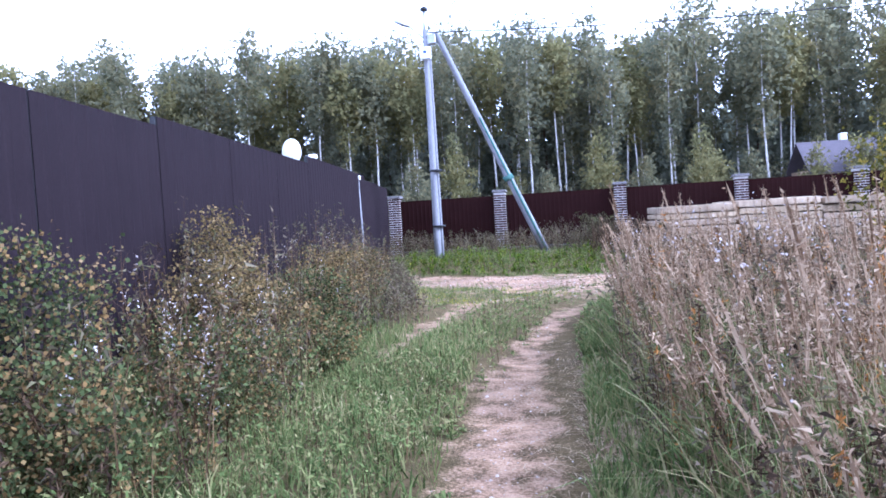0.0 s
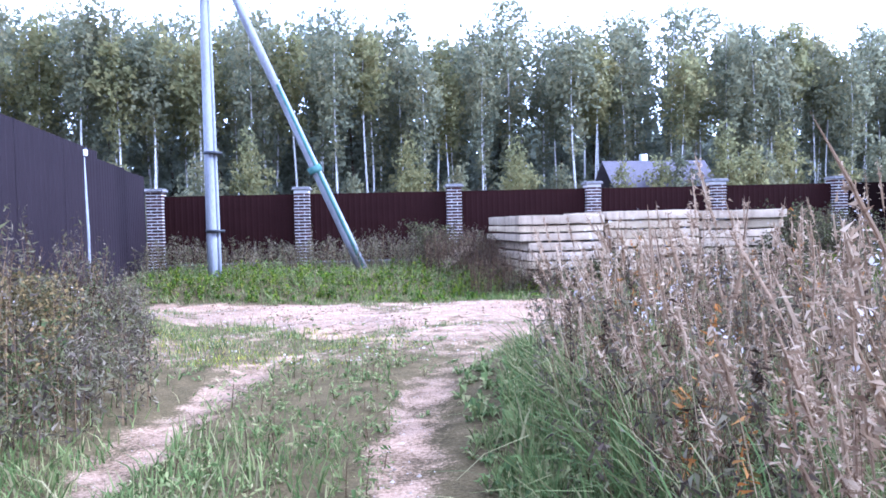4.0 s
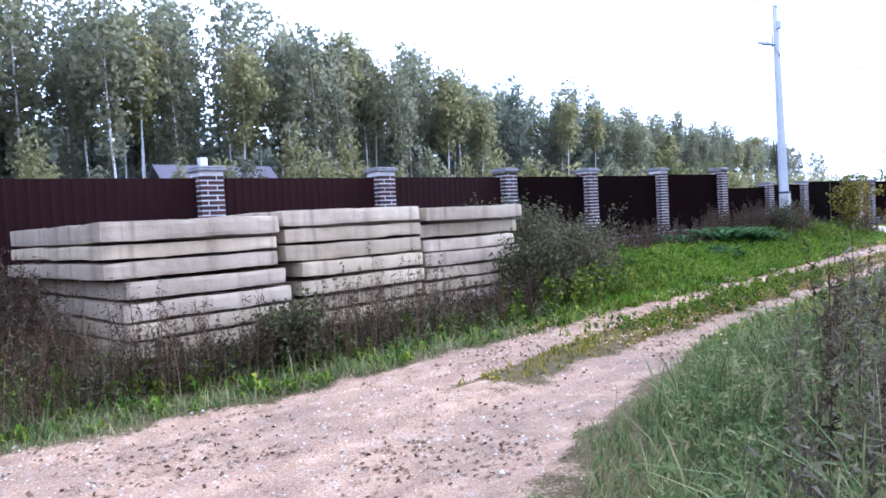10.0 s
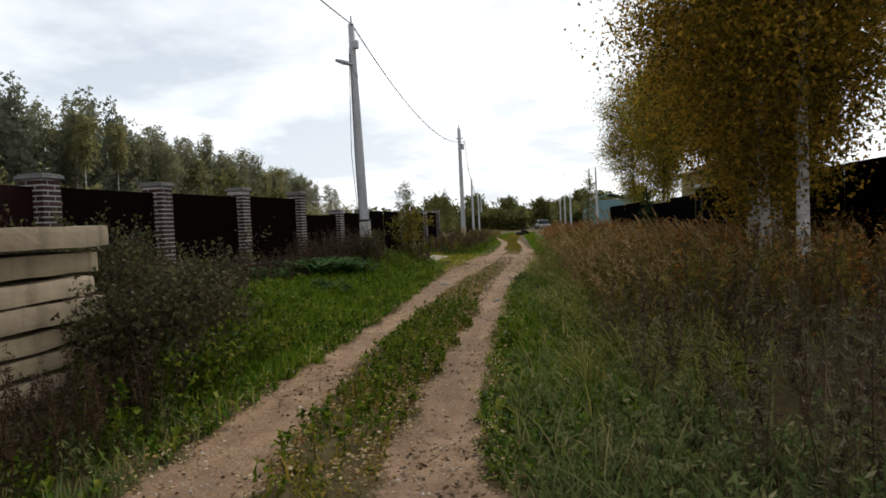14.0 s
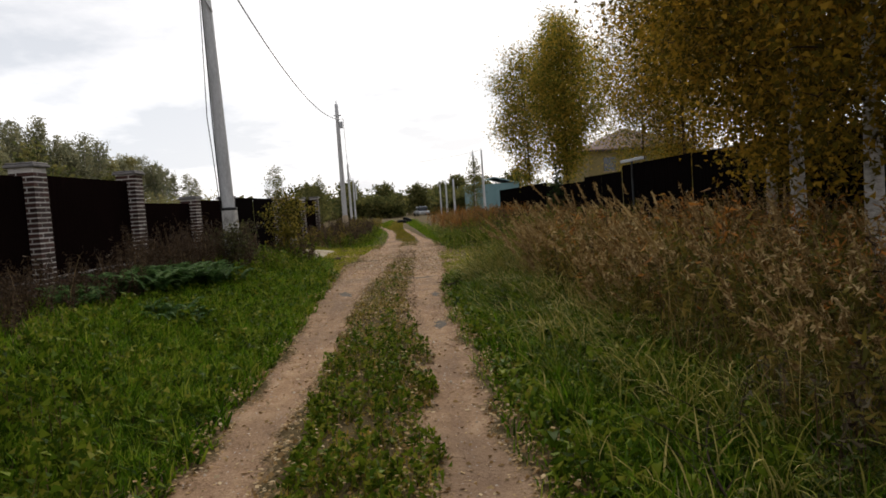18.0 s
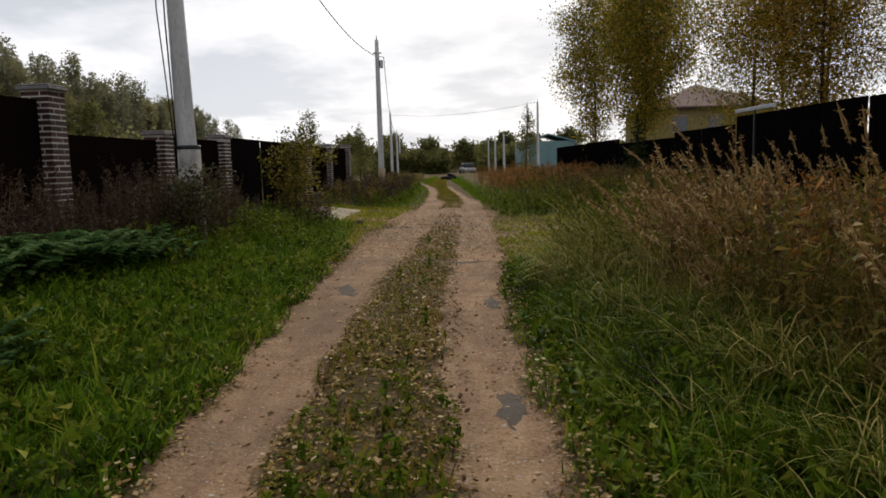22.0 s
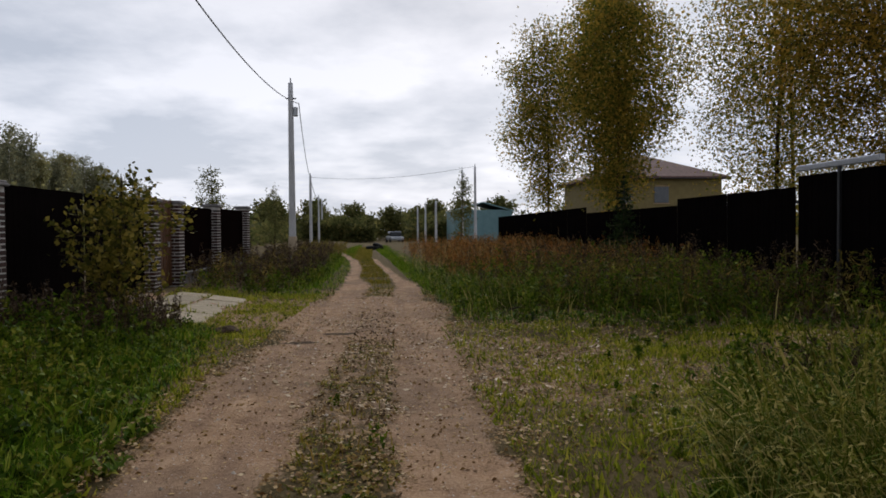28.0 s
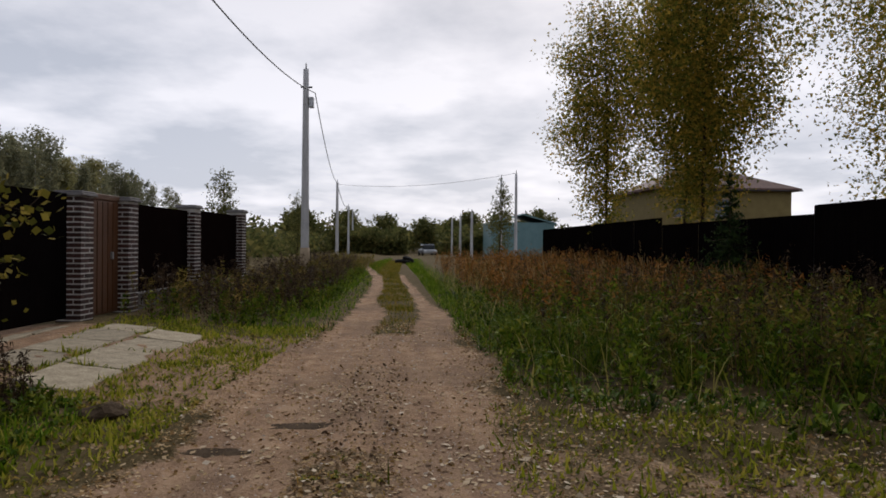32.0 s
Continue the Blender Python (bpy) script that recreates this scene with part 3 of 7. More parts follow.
# ---- the brick and sheet-steel fence along the north of the track ----
TILT_F = math.atan(FENCE_B)
PILLARS = [(-5.06, 2.68), (-1.19, 2.66), (2.98, 2.66), (6.93, 2.66), (10.6, 2.67), (14.28, 2.68), (17.48, 2.70), (21.0, 2.74), (24.76, 2.78), (28.35, 2.27), (31.5, 2.31), (37.68, 2.33), (39.37, 2.34), (42.75, 2.38), (46.5, 2.45)]
BRICK_ME = to_mesh("brick", box(-0.138, -0.06, 0, 0.138, 0.06, 0.063, 0.005), M_BRICK)
cap_bm = bmesh.new()
box(-0.255, -0.255, 0.0, 0.255, 0.255, 0.05, 0.012, cap_bm)
box(-0.235, -0.235, 0.05, 0.235, 0.235, 0.085, 0.015, cap_bm)
CAP_ME = to_mesh("cap", cap_bm, M_CAP)


def brick_pillar(x, top):
    y = fence_y(x) + 0.21
    z0 = float(ground_z(x, y)) - 0.06
    p = thing("brick_pillar", pose(x, y, z0, 0, 0, math.degrees(TILT_F)), "brown brick fence pillar with pale joints and a grey cap", "pillar", "brick fence pillars")
    high = top - z0 - 0.085
    part("core", box(-0.2, -0.2, 0, 0.2, 0.2, high), M_MORTAR, p, "pale mortar core")
    part("cap", CAP_ME, M_CAP, p, "grey stone cap", pose(0, 0, high))
    rows_b = int(high / 0.084)
    for r in range(rows_b):
        for k in range(4):
            flip = 1 if r % 2 else -1
            ob = new("brick", BRICK_ME)
            ob.parent = p
            ob.matrix_basis = pose(0, 0, r * 0.084 + 0.012, 0, 0, 90 * k) @ pose(flip * 0.0675 + random.uniform(-0.004, 0.004), -0.146 + random.uniform(-0.005, 0.003), 0)
    return p


def sheet(length, high, mat, period=0.15, depth=0.0045):
    """Profiled steel: a folded strip with thickness."""
    n = int(length / period)
    prof = []
    for k in range(n):
        a = k * length / n
        w = length / n
        prof += [(a, 0), (a + w * 0.55, 0), (a + w * 0.65, depth), (a + w * 0.9, depth)]
    prof.append((length, 0))
    bm = bmesh.new()
    rows_v = []
    for x, y in prof:
        rows_v.append([bm.verts.new((x, -y, 0)), bm.verts.new((x, -y, high)), bm.verts.new((x, -y + 0.004, high)), bm.verts.new((x, -y + 0.004, 0))])
    for a, b in zip(rows_v, rows_v[1:]):
        for i in range(4):
            bm.faces.new((a[i], b[i], b[(i + 1) % 4], a[(i + 1) % 4]))
    bm.faces.new(rows_v[0])
    bm.faces.new(rows_v[-1][::-1])
    bmesh.ops.recalc_face_normals(bm, faces=bm.faces[:])
    return bm


def fence_panel(x0, x1, z_top, mat=M_SHEET, plinth=True):
    xa, xb = x0 + 0.22, x1 - 0.22
    y = fence_y((xa + xb) / 2) + 0.2
    zg = float(min(ground_z(xa, y), ground_z(xb, y)))
    length = (xb - xa) / math.cos(TILT_F)
    foot = 0.34 if xa > 11 else 0.16
    p = thing("fence_panel", pose(xa, fence_y(xa) + 0.2, zg, 0, 0, math.degrees(TILT_F)), "dark brown profiled steel fence panel on a low plinth", "fence", "steel fence panels")
    part("sheet", sheet(length, z_top - zg - foot, mat), mat, p, m=pose(0, -0.03, foot))
    part("rail", box(0, 0, 0, length, 0.04, 0.04), M_DARKMETAL, p, m=pose(0, 0.01, foot + 0.35))
    part("rail", box(0, 0, 0, length, 0.04, 0.04), M_DARKMETAL, p, m=pose(0, 0.01, z_top - zg - 0.4))
    if plinth:
        part("plinth", box(0, -0.085, -0.2, length, 0.1, foot - 0.03, 0.01), M_PLINTH, p, "dark mortared plinth")
        part("coping", box(0, -0.125, foot - 0.03, length, 0.12, foot + 0.012, 0.008), M_CAP, p, "pale stone coping on the plinth")
        if 11 < xa < 31:
            for r in range(4):
                for k in range(int(length / 0.3)):
                    ob = new("brick", BRICK_ME)
                    ob.parent = p
                    ob.matrix_basis = pose(0.17 + k * 0.3 + (0.08 if r % 2 else 0.0), -0.046 + random.uniform(-0.004, 0.004), r * 0.08 - 0.02)
    return p


for px, pt in PILLARS:
    brick_pillar(px, pt)
for (xa, ta), (xb, tb) in zip(PILLARS, PILLARS[1:]):
    if xa == 31.5 or xa == 37.68:
        continue
    # from x 14 on, the copy with shade put into its colour
    fence_panel(xa, xb, min(ta, tb) - (0.19 if xa < 25 else 0.1), M_SHEET if xa < 14 else M_SHEET_DIM)

# entrance gate and wicket door
gate_x0, gate_x1 = 31.73, 37.45
gy0 = fence_y(gate_x0) + 0.22
gate = thing("driveway_gate", pose(gate_x0, gy0, float(ground_z(35, 22.4)) + 0.03, 0, 0, math.degrees(TILT_F)), "closed dark steel double driveway gate between brick pillars", "gate")
for k in range(2):
    leaf_w = (gate_x1 - gate_x0) / 2 - 0.03
    lf = part("gate_leaf", sheet(leaf_w, 2.02, M_SHEET_R), M_SHEET_R, gate, m=pose(k * (leaf_w + 0.06), 0, 0.06))
    part("gate_frame", box(0, 0.006, 0.0, leaf_w, 0.05, 0.05), M_DARKMETAL, lf, m=pose(0, 0, 0))
    part("gate_frame", box(0, 0.006, 1.96, leaf_w, 0.05, 2.01), M_DARKMETAL, lf, m=pose(0, 0, 0))
wick = thing("wicket_door", pose(37.92, fence_y(37.92) + 0.2, float(ground_z(38.4, 22.4)), 0, 0, math.degrees(TILT_F)), "closed red-brown wicket door between two brick pillars", "door")
part("door_leaf", box(0, -0.02, 0.03, 1.2, 0.03, 2.05, 0.006), M_WOODDOOR, wick)
part("lintel", box(-0.02, -0.04, 2.05, 1.22, 0.05, 2.15, 0.006), M_WOODDOOR, wick)
for k in range(6):
    part("batten", box(0.03 + k * 0.19, -0.035, 0.06, 0.19 + k * 0.19, -0.021, 2.02, 0.004), M_WOODDOOR, wick)
part("handle", box(0.86, -0.09, 1.0, 0.9, -0.04, 1.13, 0.008), M_STEEL, wick, "steel handle")

# paving slabs in front of the gate
SLABS = ((32.75, 20.46, 1.08, 0.68), (33.88, 20.44, 1.1, 0.72), (35.01, 20.42, 1.08, 0.74), (36.12, 20.4, 0.82, 0.74), (33.5, 21.22, 0.98, 0.76), (34.52, 21.23, 0.98, 0.74), (35.54, 21.24, 0.98, 0.74), (36.56, 21.22, 0.6, 0.7), (34.9, 22.5, 1.0, 0.25), (36.0, 22.52, 1.2, 0.22))


def on_slab(x, y):
    hit = np.zeros(np.shape(x), bool)
    for sx, sy, sw, sd in SLABS:
        hit |= (x > sx + 0.04) & (x < sx + sw - 0.04) & (y > sy + 0.04) & (y < sy + sd - 0.04)
    return hit


for sx, sy, sw, sd in SLABS:
    bms = box(0, 0, -0.12, sw, sd, 0.0, 0.012)
    bmesh.ops.subdivide_edges(bms, edges=[e for e in bms.edges if e.calc_length() > 0.5], cuts=4, use_grid_fill=True)
    for v in bms.verts:
        v.co += noise.noise_vector(v.co * 2.1 + Vector((sx, sy, 0))) * 0.026
    z0, z9 = float(ground_z(sx + sw / 2, sy)), float(ground_z(sx + sw / 2, sy + sd))
    thing("paving_slab", pose(sx, sy, z0 + 0.016, math.degrees(math.atan2(z9 - z0, sd)) + random.uniform(-0.7, 0.7), random.uniform(-0.7, 0.7), random.uniform(-2, 2)), "worn pale concrete slab laid before the gate", "slab", "slabs before the gate", to_mesh("paving_slab", bms, M_PAVE))

# ---- the plum-coloured fence on the west side ----


def west_x(y):
    return -3.6 - 0.066 * y


def west_panel(y0, y1, top):
    x0 = west_x(y0)
    zg = float(min(ground_z(x0, y0), ground_z(west_x(y1), y1)))
    length = (y1 - y0) / math.cos(math.atan(0.066)) - 0.02
    p = thing("fence_panel", pose(x0, y0, zg, 0, 0, 90 + math.degrees(math.atan(0.066))), "tall plum-brown profiled steel fence panel", "fence", "west fence panels")
    part("sheet", sheet(length, top - zg - 0.04, M_SHEET_L, 0.2, 0.006), M_SHEET_L, p, m=pose(0, 0, 0.04))
    part("rail", box(0, 0.006, 0.5, length, 0.046, 0.55), M_DARKMETAL, p)
    part("rail", box(0, 0.006, 2.1, length, 0.046, 2.15), M_DARKMETAL, p)
    part("post", box(-0.03, 0.01, -0.1, 0.03, 0.07, top - zg), M_DARKMETAL, p)


for k in range(12):
    y0 = -6.0 + k * 2.2
    west_panel(y0, y0 + 2.2, 2.92 if y0 < 6 else (3.02 if y0 < 12 else 3.16))
west_panel(20.4, 22.8, 3.02)
west_panel(22.8, 25.1, 2.98)
gp = thing("gate_post", pose(-4.88, 19.45, float(ground_z(-4.88, 19.45))), "thin pale grey gate post beside the plum steel fence", "post")
part("pipe", tube("pipe", [(0, 0, -0.1), (0.01, 0, 1.5), (-0.02, 0, 2.95)], [0.035, 0.035, 0.033], M_POLE, 8), M_POLE, gp)
part("cap", box(-0.06, -0.05, 2.93, 0.05, 0.05, 3.05, 0.01), M_WHITE, gp)

# ---- the black-brown fence on the south side ----


def south_panel(x0, x1, top, y=10.0):
    zg = float(min(ground_z(x0, y), ground_z(x1, y)))
    p = thing("fence_panel", pose(x1, y, zg, 0, 0, 180), "black-brown profiled steel fence panel", "fence", "south fence panels")
    L = x1 - x0 - 0.02
    part("sheet", sheet(L, top - zg - 0.05, M_SHEET_R, 0.2, 0.02), M_SHEET_R, p, m=pose(0, 0, 0.05))
    part("rail", box(0, 0.006, 0.5, L, 0.046, 0.55), M_DARKMETAL, p)
    part("rail", box(0, 0.006, top - zg - 0.3, L, 0.046, top - zg - 0.25), M_DARKMETAL, p)
    part("post", box(-0.03, 0.01, -0.1, 0.03, 0.07, top - zg - 0.02), M_DARKMETAL, p)


for k in range(5):
    south_panel(14.6 + k * 2.5, 17.1 + k * 2.5, 2.44)
for k in range(2):
    south_panel(33.0 + k * 2.5, 35.5 + k * 2.5, 2.27)
for k in range(10):
    south_panel(38.0 + k * 2.5, 40.5 + k * 2.5, 2.11 if k < 3 else 2.32)
sgate = thing("driveway_gate", pose(32.95, 10.0, float(ground_z(30, 10)), 0, 0, 180), "closed black steel driveway gate with a pale top beam", "gate")
for k in range(2):
    sl = part("gate_leaf", sheet(2.892, 2.2, M_SHEET_R, 0.2, 0.02), M_SHEET_R, sgate, m=pose(k * 2.9, 0, 0.08))
    part("gate_frame", box(0, 0.006, 0.0, 2.89, 0.05, 0.05), M_DARKMETAL, sl)
part("top_beam", box(0.0, -0.05, 2.36, 2.1, 0.05, 2.46, 0.01), M_STEEL, sgate, "pale steel top beam")
part("post", box(1.16, -0.07, -0.1, 1.22, -0.022, 2.36, 0.006), M_DARKMETAL, sgate, "dark steel post")

# ---- stacks of concrete slabs ----


def rough_slab(sx, sy, sz, mat):
    """A slab on a close grid, with rounded, chipped and slightly wavy edges."""
    off = random.uniform(0, 50)
    nx_, ny_, nz_ = max(6, int(sx / 0.09)), max(6, int(sy / 0.25)), 3
    bm = bmesh.new()
    bmesh.ops.create_cube(bm, size=1)
    for axis, cuts in ((0, nx_), (1, ny_), (2, nz_)):
        bmesh.ops.subdivide_edges(bm, edges=[e for e in bm.edges if abs((e.verts[0].co - e.verts[1].co)[axis]) > 0.9], cuts=cuts, use_grid_fill=True)
    half = Vector((sx / 2, sy / 2, sz / 2))
    for v in bm.verts:
        c = Vector((v.co.x * sx, v.co.y * sy, v.co.z * sz))
        wear = 0.016 + 0.03 * max(0.0, noise.noise(c * 3.1 + Vector((off, off, 0))) + 0.1) ** 1.2
        inner = Vector([max(-half[i] + wear, min(half[i] - wear, c[i])) for i in range(3)])
        d = c - inner
        if d.length > wear:
            c = inner + d.normalized() * wear
        c += noise.noise_vector(c * 1.7 + Vector((off, 0, off))) * 0.016
        c += noise.noise_vector(c * 13 + Vector((0, off, off))) * 0.004
        v.co = c
    return to_mesh("concrete_slab", bm, mat)


STACKS = [(3.78, 5.62, 1.70), (5.68, 7.9, 1.74), (7.93, 10.05, 1.74)]
for si, (sx0, sx1, top) in enumerate(STACKS):
    count = 7
    zb = float(ground_z((sx0 + sx1) / 2, 21.3)) - 0.06
    thick = (top - zb) / (count + 0.12)
    zk = zb
    for k in range(count):
        tall = thick * (1.12 if k == count - 1 else random.uniform(0.9, 1.1))
        xa, xb = sx0 + random.uniform(-0.04, 0.04), sx1 + random.uniform(-0.05, 0.02)
        if si == 0:
            xa += 0.06 if k < 4 else -0.14
            xb += 0.09 if k < 4 else 0.0
        if si == 1 and k < 4:
            xa += 0.24 - 0.03 * k
        if si == 2 and k in (2, 4):
            xb -= 0.12
        long_y = 3.15 if si or k > 3 else 2.8
        y0 = 20.52 + random.uniform(-0.035, 0.06) - (0.05 if k == count - 1 else 0)
        mat = M_CONC_Y if (si == 1 and k != count - 1) or (si == 2 and k in (1, 2, 5)) or (si == 0 and k in (0, 1, 5)) else M_CONC
        thing("concrete_slab", pose((xa + xb) / 2, y0 + long_y / 2, zk + tall / 2, random.uniform(-0.2, 0.2), random.uniform(-0.3, 0.3), random.uniform(-0.9, 0.9)), "weathered cream concrete slab in a stack by the track", "concrete slab", "stacked concrete slabs", rough_slab(xb - xa, long_y, tall - random.uniform(0.02, 0.042), mat))
        zk += tall
bx = thing("concrete_block", pose(2.55, 22.6, float(ground_z(2.55, 22.6)) + 0.28, 0, -28, 20), "broken concrete block leaning in the weeds", "concrete block", data=rough_slab(0.9, 0.5, 0.16, M_CONC))

# ---- poles and wires ----


def pole_mesh(base, top, r0, r1, sides=8, mat=None):
    pts = [Vector(base).lerp(Vector(top), t) for t in np.linspace(0, 1, 9)]
    return tube("shaft", pts, np.linspace(r0, r1, 9), mat or M_POLE, sides)


def band(p, r):
    return tube("band", [p + Vector((0, 0, -0.03)), p + Vector((0, 0, 0.03))], [r, r], M_DARKMETAL, 10)


def street_lamp_arm(parent, z, direction, reach=0.9):
    d = Vector(direction).normalized()
    a = part("lamp_arm", tube("lamp_arm", [(0, 0, z), d * reach * 0.6 + Vector((0, 0, z + 0.25)), d * reach + Vector((0, 0, z + 0.4))], [0.022, 0.022, 0.022], M_STEEL), M_STEEL, parent, "thin steel lamp arm")
    hp = [d * (reach - 0.05) + Vector((0, 0, z + 0.38)), d * (reach + 0.2) + Vector((0, 0, z + 0.46)), d * (reach + 0.45) + Vector((0, 0, z + 0.53))]
    part("lamp_head", tube("lamp_head", hp, [0.04, 0.075, 0.04], M_STEEL, 8), M_STEEL, a, "grey street lamp head")


z1 = float(ground_z(-3.08, 22.0))
p1 = thing("utility_pole", pose(-3.08, 22.0, z1), "grey concrete utility pole with a slanting brace and lamp", "utility pole")
part("shaft", pole_mesh((0, 0, -0.2), (0.0, 0, 7.2), 0.12, 0.085), M_POLE, p1)
part("stay", pole_mesh((0.15, 0.045, -0.2), (0.1, 0.03, 7.0), 0.045, 0.04), M_POLE, p1, "second concrete shaft strapped alongside")
part("mast", tube("mast", [(-0.02, 0, 7.0), (0.0, 0, 7.85)], [0.045, 0.04], M_STEEL, 8), M_STEEL, p1)
part("mast_cap", tube("mast_cap", [(0, 0, 7.8), (0, 0, 7.88), (0, 0, 7.93)], [0.12, 0.12, 0.03], M_DARKMETAL, 8), M_DARKMETAL, p1)
part("brace", pole_mesh((3.45, 1.2, -0.1), (0.3, 0.1, 7.15), 0.135, 0.085), M_POLE, p1, "slanting concrete brace with green stains")
part("stain_strip", tube("stain_strip", [Vector((3.45, 1.2, -0.1)).lerp(Vector((0.3, 0.1, 7.15)), t) + Vector((0.02, -0.09, 0.03)) for t in (0.02, 0.3, 0.62)], [0.06, 0.05, 0.03], M_STAIN, 6), M_STAIN, p1, "green-stained lower edge of the brace")
part("strap", tube("strap", [Vector((2.35, 0.81, 2.4)), Vector((2.28, 0.79, 2.55))], [0.17, 0.165], M_STAIN, 10), M_STAIN, p1)
for z in (1.05, 2.8):
    part("band", band(Vector((0.08, 0.03, z)), 0.21), M_DARKMETAL, p1)
part("meter_box", box(-0.17, -0.3, 6.25, 0.17, -0.12, 6.62, 0.02), M_WHITE, p1, "white meter box")
part("sign", box(-0.06, -0.308, 6.42, 0.04, -0.301, 6.5), M_BLUE, p1)
street_lamp_arm(p1, 6.9, (-0.9, -0.5, 0), 0.55)
part("bracket", box(0.05, -0.1, 6.75, 0.32, 0.14, 7.05, 0.02), M_STEEL, p1)

z2 = float(ground_z(24.82, 21.49))
p2 = thing("utility_pole", pose(24.82, 21.49, z2), "grey concrete utility pole with a small street lamp", "utility pole", "street poles")
part("shaft", pole_mesh((-0.03, 0, -0.2), (0.16, 0.16, 7.75 - z2), 0.165, 0.09, 8, M_POLE_P), M_POLE_P, p2)
part("sleeve", tube("sleeve", [(-0.02, 0, -0.1), (0.01, 0.01, 1.38)], [0.185, 0.172], M_SLEEVE, 10), M_SLEEVE, p2, "mottled damp lower sleeve")
part("band", band(Vector((0.015, 0.01, 1.4)), 0.18), M_DARKMETAL, p2)
part("conduit", tube("conduit", [(-0.12, 0.14, 1.4), (-0.14, 0.17, 3.2), (-0.03, 0.2, 6.4)], [0.012] * 3, M_WIRE, 5), M_WIRE, p2)
part("conduit", tube("conduit", [(-0.14, 0.16, 1.4), (-0.2, 0.26, 3.4), (0.0, 0.22, 6.6)], [0.01] * 3, M_WIRE, 5), M_WIRE, p2)
part("control_box", box(-0.08, -0.08, 6.95 - z2, 0.06, 0.06, 7.2 - z2, 0.02), M_STEEL, p2)
part("insulator", tube("insulator", [(0.15, 0.15, 7.6 - z2), (0.15, 0.15, 7.98 - z2)], [0.025, 0.02], M_DARKMETAL, 6), M_DARKMETAL, p2)
street_lamp_arm(p2, 6.1 - z2, (-0.25, 0.95, 0), 0.18)

FAR_POLES = [(53.0, 21.15, 8.3, 0.17), (82.9, 22.8, 6.55, 0.15), (110.6, 24.1, 6.1, 0.15), (124, 24.6, 6.2, 0.15), (80.6, 12.15, 4.2, 0.13), (90.7, 12.25, 4.3, 0.13), (76.6, 10.4, 6.5, 0.12), (69.7, 10.4, 6.1, 0.12), (100.0, 12.4, 4.3, 0.12)]
for fx, fy, ft, r in FAR_POLES:
    zf = float(ground_z(fx, fy))
    q = thing("utility_pole", pose(fx, fy, zf), "grey concrete utility pole beside the track", "utility pole", "street poles")
    part("shaft", pole_mesh((0, 0, -0.2), (0.0, 0, ft - zf - 0.15), r, r * 0.62, 8, M_POLE_P), M_POLE_P, q)
    part("insulator", tube("insulator", [(0, 0, ft - zf - 0.2), (0, 0, ft - zf + 0.08)], [0.03, 0.02], M_DARKMETAL, 6), M_DARKMETAL, q)
    if fx == 53.0:
        part("sleeve", tube("sleeve", [(0, 0, -0.1), (0, 0, 1.2)], [0.2, 0.185], M_CONC, 10), M_CONC, q)
        part("control_box", box(-0.1, -0.3, 6.55, 0.15, -0.12, 6.95, 0.02), M_STEEL, q)
        part("crossarm", box(-0.03, -0.24, 7.3, 0.03, 0.2, 7.36, 0.01), M_DARKMETAL, q)


def wire(a, b, sag, r=0.014):
    a, b = Vector(a), Vector(b)
    pts = [a.lerp(b, t) - Vector((0, 0, sag * 4 * t * (1 - t))) for t in np.linspace(0, 1, 25)]
    me = tube("overhead_cable", pts, [r] * 25, M_WIRE, 5)
    tagged(new("overhead_cable", me), "black overhead cable slung between poles", "cable", "overhead cables")


P1T, P2T, P3T = (-3.05, 22.0, 7.6), (24.87, 21.59, 7.7), (53.0, 20.8, 7.25)
wire(P1T, P2T, 0.5, 0.018)
wire(P2T, P3T, 1.15, 0.018)
wire(P3T, (82.9, 22.8, 6.35), 0.7, 0.02)
wire((82.9, 22.8, 6.25), (69.7, 10.4, 6.0), 0.45, 0.011)
wire((82.9, 22.8, 6.25), (110.6, 24.1, 5.9), 0.7, 0.025)
wire(P1T, (8.0, -3.0, 9.4), 0.4, 0.014)

# ---- dish behind the west fence ----
dish = thing("satellite_dish", pose(-5.27, 15.07, 0.42), "white satellite dish on a pole behind the steel fence", "satellite dish")
part("pole", tube("pole", [(0, 0, -0.2), (0, 0, 2.9)], [0.03, 0.03], M_STEEL, 6), M_STEEL, dish)
dbm = bmesh.new()
bmesh.ops.create_uvsphere(dbm, u_segments=24, v_segments=14, radius=1.0)
bmesh.ops.delete(dbm, geom=[v for v in dbm.verts if v.co.z > -0.55], context="VERTS")
bmesh.ops.solidify(dbm, geom=dbm.faces[:], thickness=0.02)
dbm.transform(Matrix.Diagonal((0.27, 0.38, 0.26, 1)))
part("reflector", dbm, M_WHITE, dish, m=pose(0.02, -0.08, 2.98, -78, 0, 25) @ pose(0, 0, 0.15), smooth=True)
part("feed_arm", tube("feed_arm", [(0, 0, 2.8), (0.1, -0.3, 2.85)], [0.012, 0.012], M_STEEL, 5), M_STEEL, dish)
chim = thing("vent_pipe", pose(-5.5, 17.3, 0.4), "white vent pipe behind the steel fence", "pipe")
part("pipe", tube("pipe", [(0, 0, -0.2), (0, 0, 3.05)], [0.06, 0.06], M_WHITE, 8), M_WHITE, chim)
part("hood", box(-0.1, -0.1, 3.05, 0.1, 0.1, 3.16, 0.02), M_WHITE, chim)

# ---- houses ----


